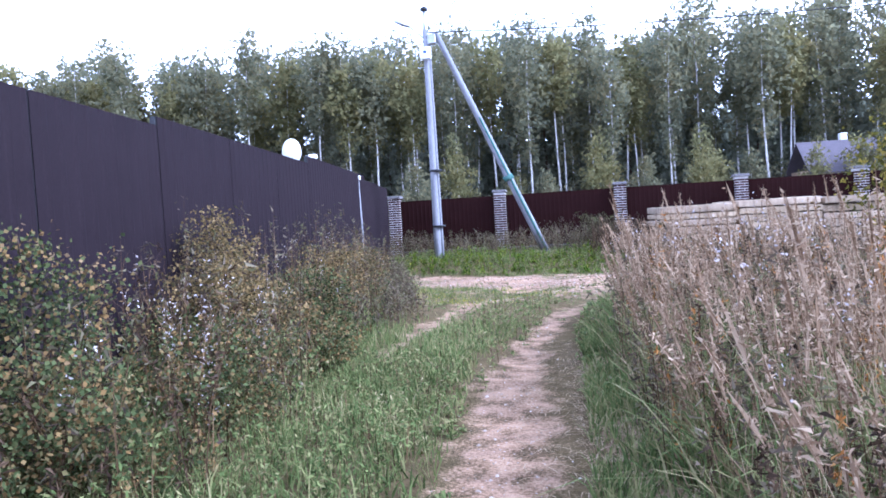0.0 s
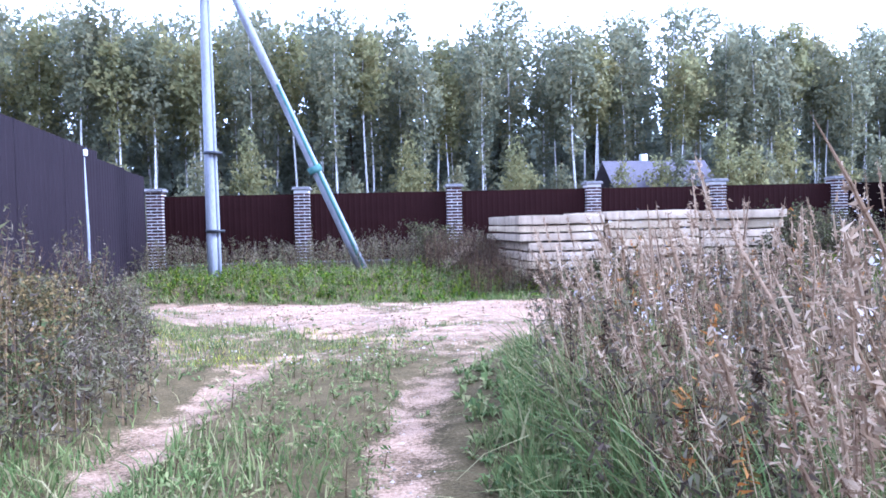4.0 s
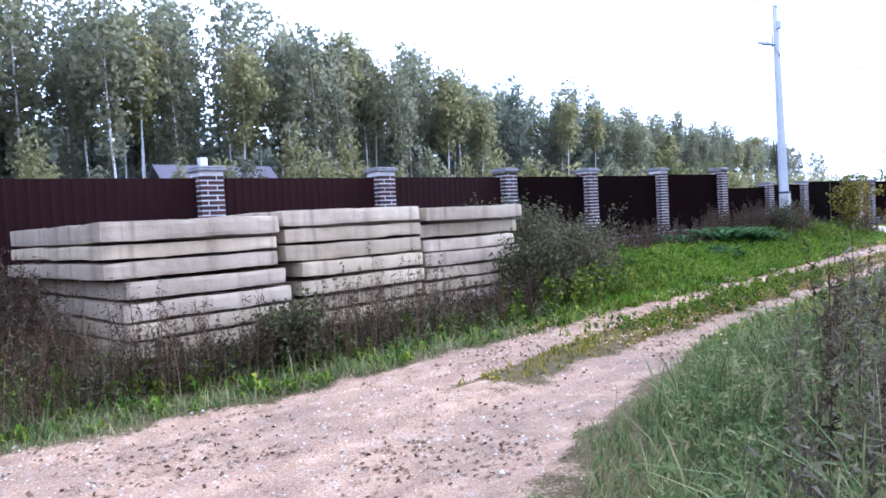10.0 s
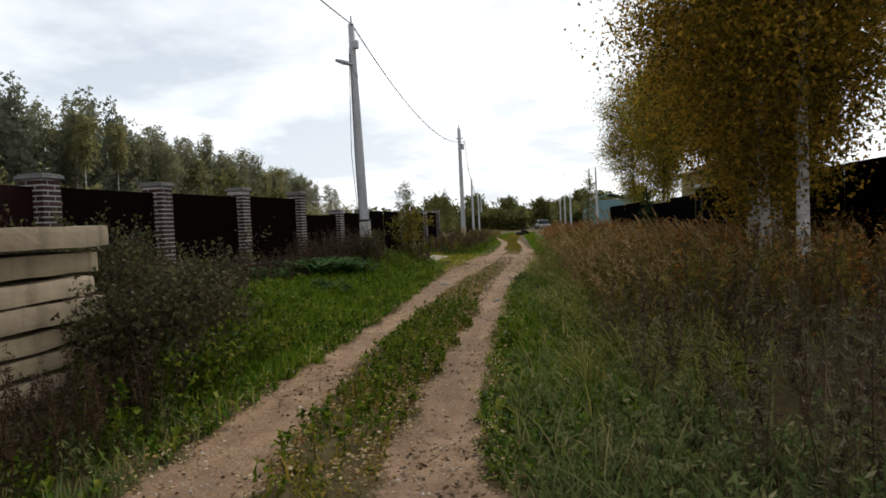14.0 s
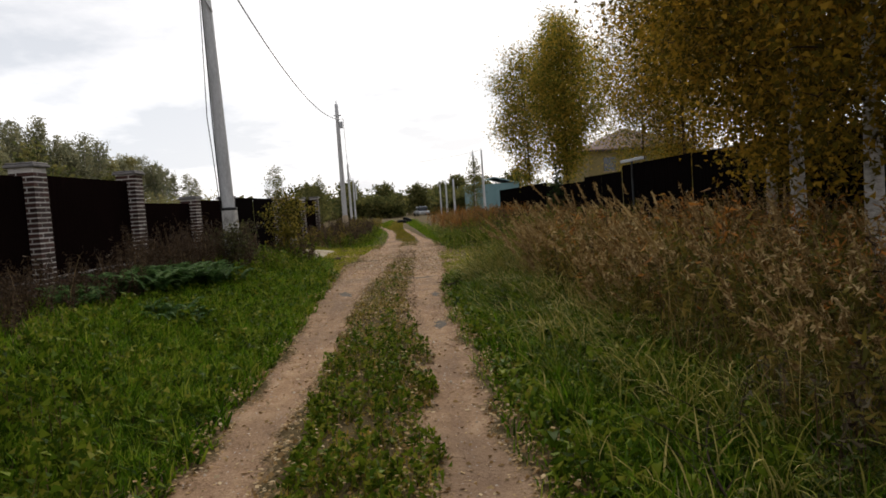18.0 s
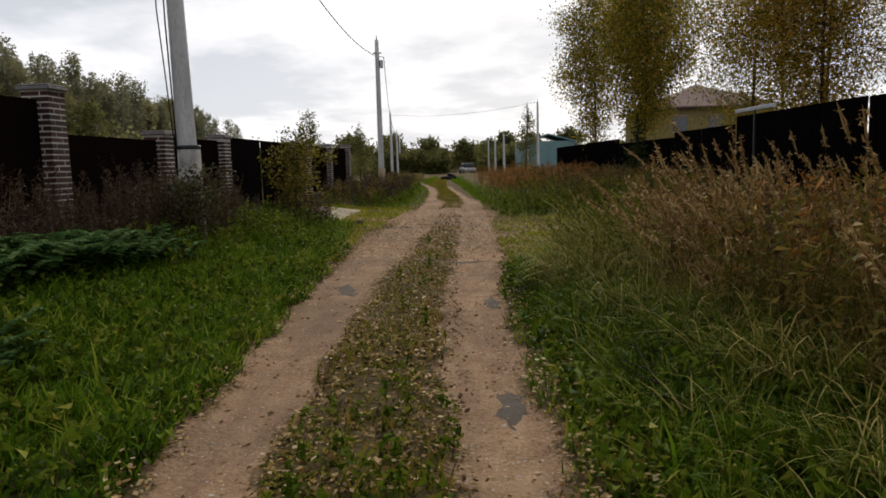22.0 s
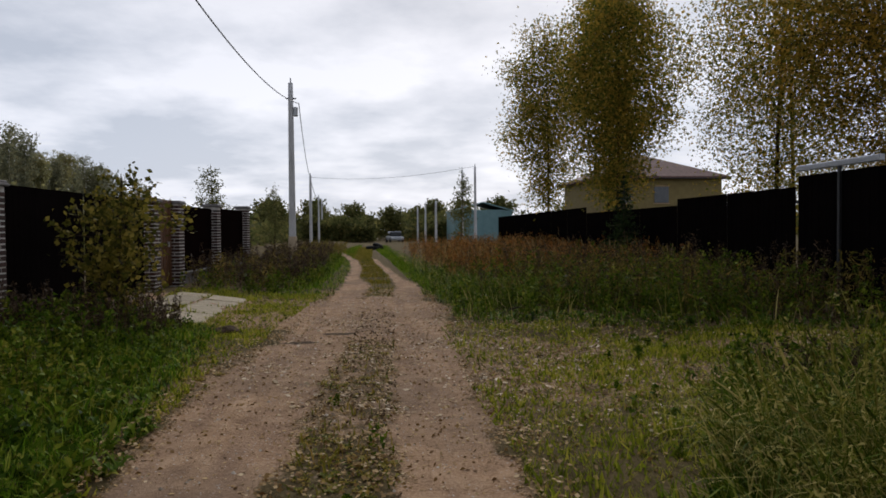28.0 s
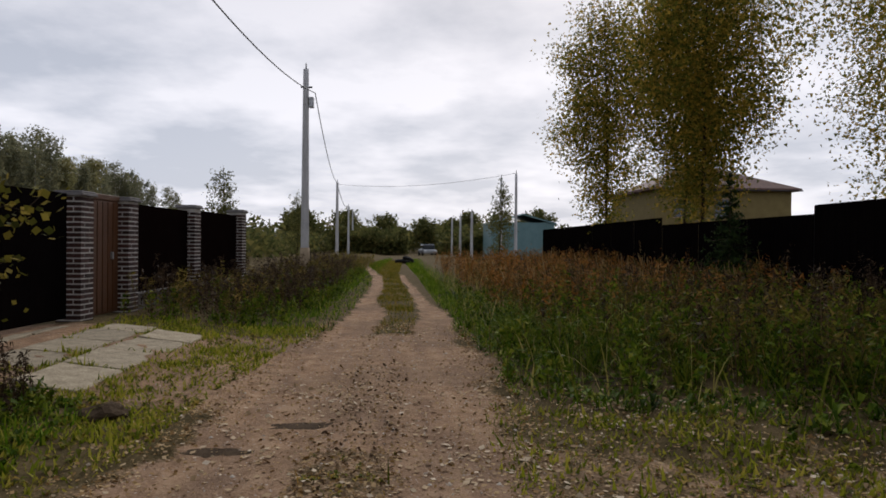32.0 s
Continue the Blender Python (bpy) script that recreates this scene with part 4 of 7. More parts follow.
def hip_roof(x0, y0, x1, y1, z0, rise, over, ridge):
    bm = bmesh.new()
    a = [bm.verts.new(c) for c in ((x0 - over, y0 - over, z0), (x1 + over, y0 - over, z0), (x1 + over, y1 + over, z0), (x0 - over, y1 + over, z0))]
    lo = [bm.verts.new((v.co.x, v.co.y, z0 - 0.18)) for v in a]
    if ridge == "x":
        h = (y1 - y0) / 2
        r = [bm.verts.new((x0 + h, (y0 + y1) / 2, z0 + rise)), bm.verts.new((x1 - h, (y0 + y1) / 2, z0 + rise))]
        fs = [(a[0], a[1], r[1], r[0]), (a[1], a[2], r[1]), (a[2], a[3], r[0], r[1]), (a[3], a[0], r[0])]
    else:
        h = (x1 - x0) / 2
        r = [bm.verts.new(((x0 + x1) / 2, y0 + h, z0 + rise)), bm.verts.new(((x0 + x1) / 2, y1 - h, z0 + rise))]
        fs = [(a[0], a[1], r[0]), (a[1], a[2], r[1], r[0]), (a[2], a[3], r[1]), (a[3], a[0], r[0], r[1])]
    for f in fs:
        bm.faces.new(f)
    for i in range(4):
        bm.faces.new((a[i], lo[i], lo[(i + 1) % 4], a[(i + 1) % 4]))
    bm.faces.new(lo[::-1])
    bmesh.ops.recalc_face_normals(bm, faces=bm.faces[:])
    return bm


def gable_roof(x0, y0, x1, y1, z0, rise, over):
    bm = bmesh.new()
    ym = (y0 + y1) / 2
    for side in (-1, 1):
        e = y0 - over if side < 0 else y1 + over
        lowz = z0 - over * rise / ((y1 - y0) / 2)
        q = [(x0 - over, e, lowz), (x1 + over, e, lowz), (x1 + over, ym, z0 + rise), (x0 - over, ym, z0 + rise)]
        vs = [bm.verts.new(c) for c in q] + [bm.verts.new((c[0], c[1], c[2] - 0.12)) for c in q]
        for f in ((0, 1, 2, 3), (7, 6, 5, 4), (0, 4, 5, 1), (1, 5, 6, 2), (3, 2, 6, 7), (0, 3, 7, 4)):
            bm.faces.new([vs[i] for i in f])
    bmesh.ops.recalc_face_normals(bm, faces=bm.faces[:])
    return bm


def house_walls(x0, y0, x1, y1, z1):
    bm = bmesh.new()
    t = 0.3
    for a in ((x0, y0, x1, y0 + t), (x0, y1 - t, x1, y1), (x0, y0 + t, x0 + t, y1 - t), (x1 - t, y0 + t, x1, y1 - t)):
        box(a[0], a[1], 0, a[2], a[3], z1, 0, bm)
    return bm


h1 = thing("house", pose(75.4, -0.5, 0, 0, 0, 0), "ochre two-storey house with a brown hipped roof", "house")
part("wall", house_walls(0, -10.05, 10.5, 0, 5.55), M_YELLOW, h1)
part("roof", hip_roof(0, -10.05, 10.5, 0, 5.7, 2.3, 0.5, "x"), M_ROOF2, h1, "brown-red tiled hipped roof")
for wz in (1.0, 3.6):
    for wy in (-5.6, -2.6):
        win = part("window", box(-0.04, wy, wz, 0.05, wy + 1.2, wz + 1.3, 0.01), M_GLASS, h1, "dim glazed window")
        part("frame", box(-0.07, wy - 0.08, wz - 0.08, -0.042, wy + 1.28, wz - 0.005), M_TIMBER, win)
        part("frame", box(-0.07, wy - 0.08, wz + 1.305, -0.042, wy + 1.28, wz + 1.38), M_TIMBER, win)
part("gutter", box(-0.58, -10.6, 5.5, -0.5, 0.55, 5.58, 0.01), M_DARKMETAL, h1, "dark roof gutter")
h2 = thing("house", pose(20.9, 56.0, 0.46), "low timber house with a slate-blue metal roof behind the fence", "house")
part("wall", house_walls(0, 0, 7.8, 4.6, 3.4), M_TIMBER, h2)
part("roof", gable_roof(0, 0, 7.8, 4.6, 3.5, 2.15, 0.4), M_ROOF, h2, "slate-blue metal gable roof")
part("chimney", box(3.0, 2.5, 5.0, 3.5, 3.0, 6.2, 0.02), M_WHITE, h2, "white chimney")
shed = thing("shed", pose(85.0, 4.7, 0), "sea-green sheet-metal shed beyond the weeds", "shed")
part("wall", house_walls(0, 0, 6, 5.4, 3.4), M_GREEN, shed)
part("roof", gable_roof(0, 0, 6, 5.4, 3.4, 0.75, 0.15), M_GREEN, shed)
for k in range(3):
    part("seam", box(-0.03, 0.8 + k * 1.7, 0.2, 0.0, 0.86 + k * 1.7, 3.3), M_GREEN, shed)
h3 = thing("house", pose(150, 26.4, 0), "distant red-brick house among trees", "house")
part("wall", house_walls(0, 0, 5, 4.2, 3.4), M_RED, h3)
part("roof", gable_roof(0, 0, 5, 4.2, 3.4, 1.6, 0.3), M_ROOF2, h3)
h4 = thing("house", pose(165, 30.4, 0), "distant pale yellow house among trees", "house")
part("wall", house_walls(0, 0, 7, 6, 3.8), M_YELLOW, h4)
part("roof", gable_roof(0, 0, 7, 6, 3.8, 1.9, 0.3), M_ROOF2, h4)

# ---- tyre and parked car ----
tyre = thing("tyre", pose(79.4, 17.05, 0.26, 0, 12, 20), "black tyre lying in the grass", "tyre")
tb = bmesh.new()
ring_n, tube_n = 28, 10
tv = [[tb.verts.new(((0.36 + 0.13 * math.cos(b)) * math.cos(a), (0.36 + 0.13 * math.cos(b)) * math.sin(a), 0.12 * math.sin(b))) for b in np.linspace(0, 2 * math.pi, tube_n, endpoint=False)] for a in np.linspace(0, 2 * math.pi, ring_n, endpoint=False)]
for i in range(ring_n):
    for j in range(tube_n):
        tb.faces.new((tv[i][j], tv[(i + 1) % ring_n][j], tv[(i + 1) % ring_n][(j + 1) % tube_n], tv[i][(j + 1) % tube_n]))
part("carcass", tb, M_RUBBER, tyre, m=pose(0, 0, 0.02, 30, 0, 0), smooth=True)
part("carcass", tyre.children[0].data, M_RUBBER, tyre, m=pose(0.3, 0.5, -0.06, 8, 0, 0))

car = thing("car", pose(112, 14.6, 0, 0, 0, 8), "silver car parked at the end of the track", "car")
cb = bmesh.new()
box(-2.1, -0.85, 0.35, 2.1, 0.85, 0.85, 0.12, cb)
part("body", cb, M_CAR, car)
part("cabin", box(-1.1, -0.75, 0.85, 1.2, 0.75, 1.45, 0.16), M_GLASS, car, "dark glazed cabin")
part("roof_panel", box(-0.8, -0.68, 1.42, 0.9, 0.68, 1.49, 0.03), M_CAR, car)
for wx in (-1.35, 1.35):
    for wy in (-0.8, 0.8):
        part("wheel", tube("wheel", [(wx, wy - 0.1, 0.32), (wx, wy + 0.1, 0.32)], [0.32, 0.32], M_RUBBER, 16), M_RUBBER, car)
for wy in (-0.62, 0.62):
    part("headlight", box(-2.13, wy - 0.17, 0.62, -2.06, wy + 0.17, 0.76, 0.02), M_WHITE, car)

# ---- plants: helpers ----


def inside(x, y, poly):
    hit = np.zeros(np.shape(x), bool)
    for (ax, ay), (bx, by) in zip(poly, poly[1:] + poly[:1]):
        cross = ((ay > y) != (by > y)) & (x < (bx - ax) * (y - ay) / (by - ay + 1e-12) + ax)
        hit ^= cross
    return hit


def strew(n, poly, keep=None):
    """n places inside a polygon, thinned by keep(x, y), a chance from 0 to 1."""
    xs, ys = [p[0] for p in poly], [p[1] for p in poly]
    out, have, tries = [], 0, 0
    while have < n and tries < 60:
        x, y = rng.uniform(min(xs), max(xs), 2 * n), rng.uniform(min(ys), max(ys), 2 * n)
        ok = inside(x, y, poly)
        if keep is not None:
            ok &= rng.random(2 * n) < keep(x, y)
        out.append(np.stack([x[ok], y[ok]], 1))
        have += ok.sum()
        tries += 1
    p = np.concatenate(out)[:n]
    return np.column_stack([p, ground_z(p[:, 0], p[:, 1]) - 0.01])


def blades(base, high, lean, wide, levels=(0.0, 0.5, 1.0)):
    """Tapered bent strips, one for each base."""
    n = len(base)
    a = rng.uniform(0, np.pi, n)
    side = np.stack([np.cos(a), np.sin(a), np.zeros(n)], 1) * np.asarray(wide).reshape(-1, 1) / 2
    reach = np.linalg.norm(lean, axis=1)
    rows_v = []
    for k, t in enumerate(levels):
        c = base.copy()
        c[:, :2] += lean * t**1.7
        c[:, 2] += high * t * (1 - 0.4 * np.minimum(reach / high, 1.2) * t)
        if k == len(levels) - 1:
            rows_v.append(c[:, None])
        else:
            w = 1 - 0.55 * t
            rows_v.append(np.stack([c - side * w, c + side * w], 1))
    v = np.concatenate(rows_v, 1)
    per = v.shape[1]
    t0 = []
    for k in range(len(levels) - 2):
        b = 2 * k
        t0 += [(b, b + 1, b + 3), (b, b + 3, b + 2)]
    t0.append((per - 3, per - 2, per - 1))
    tris = (np.arange(n)[:, None, None] * per + np.array(t0)[None]).reshape(-1, 3)
    return v.reshape(-1, 3), tris


def leaflets(at, size, aspect=0.5, up=0.0, diamond=True):
    """Flat leaves at places, turned at random; up lays them level."""
    n = len(at)
    u = rng.normal(size=(n, 3))
    u[:, 2] *= 1 - up
    u /= np.linalg.norm(u, axis=1, keepdims=True)
    w = rng.normal(size=(n, 3))
    w[:, 2] *= 1 - up
    w -= u * (w * u).sum(1, keepdims=True)
    w /= np.linalg.norm(w, axis=1, keepdims=True) + 1e-9
    s = np.asarray(size).reshape(-1, 1) * np.ones((n, 1))
    if diamond:
        v = np.stack([at - u * s * 0.5, at + w * s * aspect * 0.5 - u * s * 0.05, at + u * s * 0.5, at - w * s * aspect * 0.5 - u * s * 0.05], 1)
        t0, per = np.array([(0, 1, 2), (0, 2, 3)]), 4
    else:
        v = np.stack([at - u * s * 0.5 - w * s * aspect * 0.5, at + w * s * aspect * 0.5 - u * s * 0.3, at + u * s * 0.5], 1)
        t0, per = np.array([(0, 1, 2)]), 3
    return v.reshape(-1, 3), (np.arange(n)[:, None, None] * per + t0[None]).reshape(-1, 3)


def stuff(name, pieces, mat, label, category):
    return tagged(new(name, mesh_tris(name, *joined(pieces), mat)), label, category, kind="stuff")


def sheaves(n, poly, h0, h1, per, wide, keep=None):
    """Clumps of grass that fan out from one root and bend over."""
    c = strew(n, poly, keep)
    k = np.repeat(np.arange(len(c)), per)
    b = c[k] + np.column_stack([rng.normal(size=(len(k), 2)) * 0.03, np.zeros(len(k))])
    h = rng.uniform(h0, h1, len(c))[k] * rng.uniform(0.55, 1.15, len(k))
    return blades(b, h, spread_lean(len(k), 1.1, h), wide * rng.uniform(0.6, 1.3, len(k)), (0, 0.4, 0.75, 1.0))


def spread_lean(n, amount, high, drift=(0, 0)):
    a = rng.uniform(0, 2 * np.pi, n)
    r = rng.random(n) ** 0.7 * amount * high
    return np.stack([np.cos(a) * r + drift[0] * high, np.sin(a) * r + drift[1] * high], 1)


def lawn(n, poly, h0, h1, wide, keep=None, lean=0.6, levels=(0.0, 0.5, 1.0)):
    b = strew(int(n * 0.9), poly, keep)
    h = rng.uniform(h0, h1, len(b)) * np.clip(1.02 + 0.45 * lumps(b[:, 0], b[:, 1], 1.7, 6) + 0.35 * lumps(b[:, 0], b[:, 1], 4.3, 2), 0.4, 2.0) * np.where(rng.random(len(b)) < 0.04, 1.5, 1.0)
    return blades(b, h, spread_lean(len(b), lean + 0.25, h), 1.45 * wide * rng.uniform(0.6, 1.4, len(b)), levels)


def reeds(n, poly, h0, h1, keep=None, drift=(0.1, 0.05), heads=13, head_size=0.045):
    """Dry stems with drooping feathery heads, and a few withered blades each."""
    b = off_the_walk(strew(n, poly, keep), h1)
    n = len(b)
    h = rng.uniform(h0, h1, n) * (0.92 + 0.3 * lumps(b[:, 0], b[:, 1], 1.1, 3)) * np.where(rng.random(n) < 0.06, 1.22, 1.0)
    ln = spread_lean(n, 0.22, h, drift)
    stem = blades(b, h, ln, 0.005, (0, 0.4, 0.75, 1.0))
    reach = np.minimum(np.linalg.norm(ln, axis=1) / h, 1.2)[:, None]

    def on_stem(t):
        c = np.empty((*t.shape, 3))
        c[..., :2] = b[:, None, :2] + ln[:, None] * (t**1.7)[..., None]
        c[..., 2] = b[:, None, 2] + h[:, None] * t * (1 - 0.4 * reach * t)
        return c

    low = rng.uniform(0.76, 0.86, (n, 1))
    spine = on_stem(low + (1.03 - low) * np.array([[0, 0.3, 0.65, 1.0]]))
    fat = (head_size * 0.12 * rng.uniform(0.7, 1.4, (n, 1)) * np.array([[0.1, 1.0, 0.75, 0.04]]))[..., None]
    spikes = []
    for turn_ in (0, 1.57):
        a_ = rng.uniform(0, 6.3, n) + turn_
        side = np.stack([np.cos(a_), np.sin(a_), np.zeros(n)], 1)[:, None]
        v_ = np.stack([spine - side * fat, spine + side * fat], 2).reshape(-1, 3)
        quad = np.array([(0, 1, 3), (0, 3, 2), (2, 3, 5), (2, 5, 4), (4, 5, 7), (4, 7, 6)])
        spikes.append((v_, (np.arange(n)[:, None, None] * 8 + quad[None]).reshape(-1, 3)))
    t = low + (1.0 - low) * rng.random((n, heads))
    c = on_stem(t) + rng.normal(size=(n, heads, 3)) * 0.011
    spikes.append(leaflets(c.reshape(-1, 3), rng.uniform(0.5, 1.0, n * heads) * head_size * 0.75, 0.3, diamond=False))
    k = rng.integers(0, n, 2 * n)
    bb = b[k] + np.column_stack([rng.normal(size=(2 * n, 2)) * 0.03, np.zeros(2 * n)])
    hb = h[k] * rng.uniform(0.35, 0.75, 2 * n)
    return [stem, blades(bb, hb, spread_lean(2 * n, 0.7, hb, drift), 0.011)], spikes


def off_the_walk(b, tall):
    """Drops tall plants that stand where people tread."""
    return b[along(b[:, 0], b[:, 1], TRODDEN) > 0] if tall > 0.4 else b


def weeds(n, poly, h0, h1, leaf=0.05, per=34, bushy=0.2, keep=None, aspect=0.5, drift=(0, 0), oval=False):
    """Branched stalks with many small leaves: stalks, and leaves apart."""
    b = off_the_walk(strew(n, poly, keep), h1)
    n = len(b)
    h = rng.uniform(h0, h1, n) * (0.85 + 0.3 * lumps(b[:, 0], b[:, 1], 0.9, 5))
    ln = spread_lean(n, 0.25, h, drift)
    stem = blades(b, h, ln, 0.009, (0, 0.4, 0.75, 1.0))
    t = rng.random((n, per)) ** 0.7
    c = np.empty((n, per, 3))
    c[..., :2] = b[:, None, :2] + ln[:, None] * (t**1.7)[..., None]
    c[..., 2] = b[:, None, 2] + h[:, None] * t * 0.95
    spread_r = (bushy * h[:, None] * (1.05 - 0.75 * t))[..., None]
    off = rng.normal(size=(n, per, 3)) * spread_r * 0.6
    c += off
    c[..., 2] = np.maximum(c[..., 2], b[:, None, 2] + 0.02)
    lv = leaflets(c.reshape(-1, 3), leaf * rng.uniform(0.4, 1.8, n * per), aspect, 0, oval)
    m = max(1, per // 22)
    k = np.repeat(np.arange(n), m)
    tb_ = rng.uniform(0.25, 0.8, n * m)
    sb = np.column_stack([b[k, :2] + ln[k] * (tb_**1.7)[:, None], b[k, 2] + h[k] * tb_ * 0.95])
    hb = h[k] * (1.1 - tb_) * 0.6
    twigs = blades(sb, hb, spread_lean(n * m, 0.8, hb), 0.005)
    return [stem, twigs], [lv]


def rosettes(n, poly, r0, r1, per, wide=0.42, rise=0.5, keep=None):
    """Low plants of broad leaves that spread from a centre, lift and droop."""
    c = strew(n, poly, keep)
    k = np.repeat(np.arange(len(c)), per)
    m = len(k)
    a = rng.uniform(0, 2 * np.pi, m)
    L = rng.uniform(r0, r1, len(c))[k] * rng.uniform(0.5, 1.15, m)
    d = np.stack([np.cos(a), np.sin(a)], 1)
    side = np.stack([-d[:, 1], d[:, 0]], 1) * (L * wide * rng.uniform(0.35, 0.6, m))[:, None]
    up = L * rise * rng.uniform(0.2, 1.3, m)
    base = c[k] + np.column_stack([rng.normal(size=(m, 2)) * 0.012, rng.uniform(0, 0.3, m) * up])
    mid = base + np.column_stack([d * (0.55 * L)[:, None], up])
    tip = base + np.column_stack([d * L[:, None], up * rng.uniform(0.3, 1.2, m)])
    fold = np.column_stack([side, 0.12 * L])
    fold2 = np.column_stack([-side, 0.12 * L])
    v = np.stack([base, mid + fold, tip, mid + fold2, mid], 1).reshape(-1, 3)
    t0 = np.array([(0, 1, 4), (1, 2, 4), (0, 4, 3), (4, 2, 3)])
    return v, (np.arange(m)[:, None, None] * 5 + t0[None]).reshape(-1, 3)


def fronds(n, poly, long0, long1, keep=None):
    """Arching stalks with pairs of lobed leaflets, smaller towards the tip."""
    b = strew(n, poly, keep)
    n = len(b)
    L = rng.uniform(long0, long1, n)
    a = rng.uniform(0, 2 * np.pi, n)
    u = np.linspace(0.3, 1.0, 9)[None, :, None]
    d = np.stack([np.cos(a), np.sin(a), np.zeros(n)], 1)[:, None]
    c = b[:, None] + d * L[:, None, None] * 0.8 * u + np.array([0, 0, 1.0]) * L[:, None, None] * (1.75 * u - 1.05 * u**2)
    w = np.cross(d, [0, 0, 1.0])
    out = []
    for sgn in (-1, 1):
        size = (L[:, None] * 0.34 * (1.15 - u[:, :, 0]) + 0.015)[..., None] * rng.uniform(0.7, 1.2, (n, 9, 1))
        tip = c + sgn * w * size + d * size * 0.45 - np.array([0, 0, 1.0]) * size * 0.25
        edge = c + sgn * w * size * 0.5 - d * size * 0.22
        edge2 = c + sgn * w * size * 0.42 + d * size * 0.5
        out.append((np.stack([c, edge, tip, edge2], 2).reshape(-1, 3), (np.arange(n * 9)[:, None, None] * 4 + np.array([(0, 1, 2), (0, 2, 3)])[None]).reshape(-1, 3)))
    return out


def clear_of(x, y):
    """Chance that a plant may stand: none on bare dirt, paving, stacks or walls."""
    ok = 1 - smooth(0.3, 0.55, dirt_at(x, y) + 0.12 * lumps(x, y, 5.0, 9))
    ok = ok * ~on_slab(x, y)
    ok = ok * ~((x > 3.4) & (x < 10.4) & (y > 20.7) & (y < 23.9))
    return ok * (y < fence_y(x) - 0.02) * (x > west_x(y) + 0.06)


# ---- plants: places ----
EDGE_S = [(0.5, -3), (0.5, 8), (0.95, 11), (1.5, 13), (2.9, 14.6), (4.6, 15.4), (6.5, 16.3), (9, 16.75), (22, 16.75), (24.3, 16.3), (25.2, 15), (25.6, 11)]
SE1 = EDGE_S + [(25.6, 10.1), (12, 10.1), (9.0, -3)]
SE1_IN = [(0.75, -3), (0.8, 8), (1.25, 11), (1.9, 13), (3.6, 14.2), (5.3, 14.9), (8, 15.6), (21.5, 15.7), (23.6, 15.0), (24.4, 14), (24.8, 11), (24.8, 10.1), (12, 10.1), (6.5, -3)]
SE2 = [(29.3, 10.1), (29.7, 12), (30.6, 14), (31.6, 15.5), (32.8, 16.25), (34.5, 16.3), (39.7, 16.15), (46, 16.05), (55, 16.3), (80, 16.8), (95, 16.8), (95, 10.1)]
SE2_IN = [(30.2, 10.1), (30.6, 12.0), (31.5, 13.8), (32.5, 15.0), (34, 15.5), (40, 15.4), (60, 15.6), (95, 16.0), (95, 10.1)]
WEST = [(-2.15, -3), (-2.1, 4), (-2.3, 8), (-2.55, 11), (-3.1, 14.5), (-4.2, 17.6), (-4.7, 17.6), (-3.8, 2), (-3.5, -3)]
WEST_LAWN = [(-0.7, -1), (-0.75, 8), (-0.3, 10), (0.3, 12.5), (1.2, 14.6), (0.5, 16.5), (-3, 17.6), (-4.6, 17.8), (-4.0, 6), (-3.6, -1)]
NORTH = [(-5.2, 20.4), (-2, 20.2), (1.7, 19.8), (5.2, 19.0), (9, 19.1), (22, 19.25), (25, 19.5), (29, 19.7), (31.9, 20.0), (32.4, 23), (10, 24.4), (-5.2, 25.3)]
NORTH2 = [(37.6, 19.6), (40, 19.05), (60, 19.0), (95, 18.5), (95, 22.5), (47, 22.4), (37.6, 22.5)]
MEDIAN = [(5.5, 17.6), (8.5, 17.6), (16, 17.5), (22, 17.55), (26, 17.5), (31, 17.35), (38.8, 17.1), (45.7, 17.1), (55, 17.5), (64, 17.6), (88, 17.5), (88, 20.4), (72, 19.6), (66, 18.95), (57, 18.3), (50, 18.05), (44, 18.05), (41.5, 17.65), (38, 17.8), (31, 17.95), (28, 18.2), (25, 18.25), (20.7, 18.6), (16, 18.6), (8.5, 18.4), (5.5, 18.1)]


STUBBLE = (0.0, 1.0)  # short or distant blades: one straight taper each


def near_x(x, a, b, fade):
    return smooth(a - fade, a, x) * smooth(b + fade, b, x)


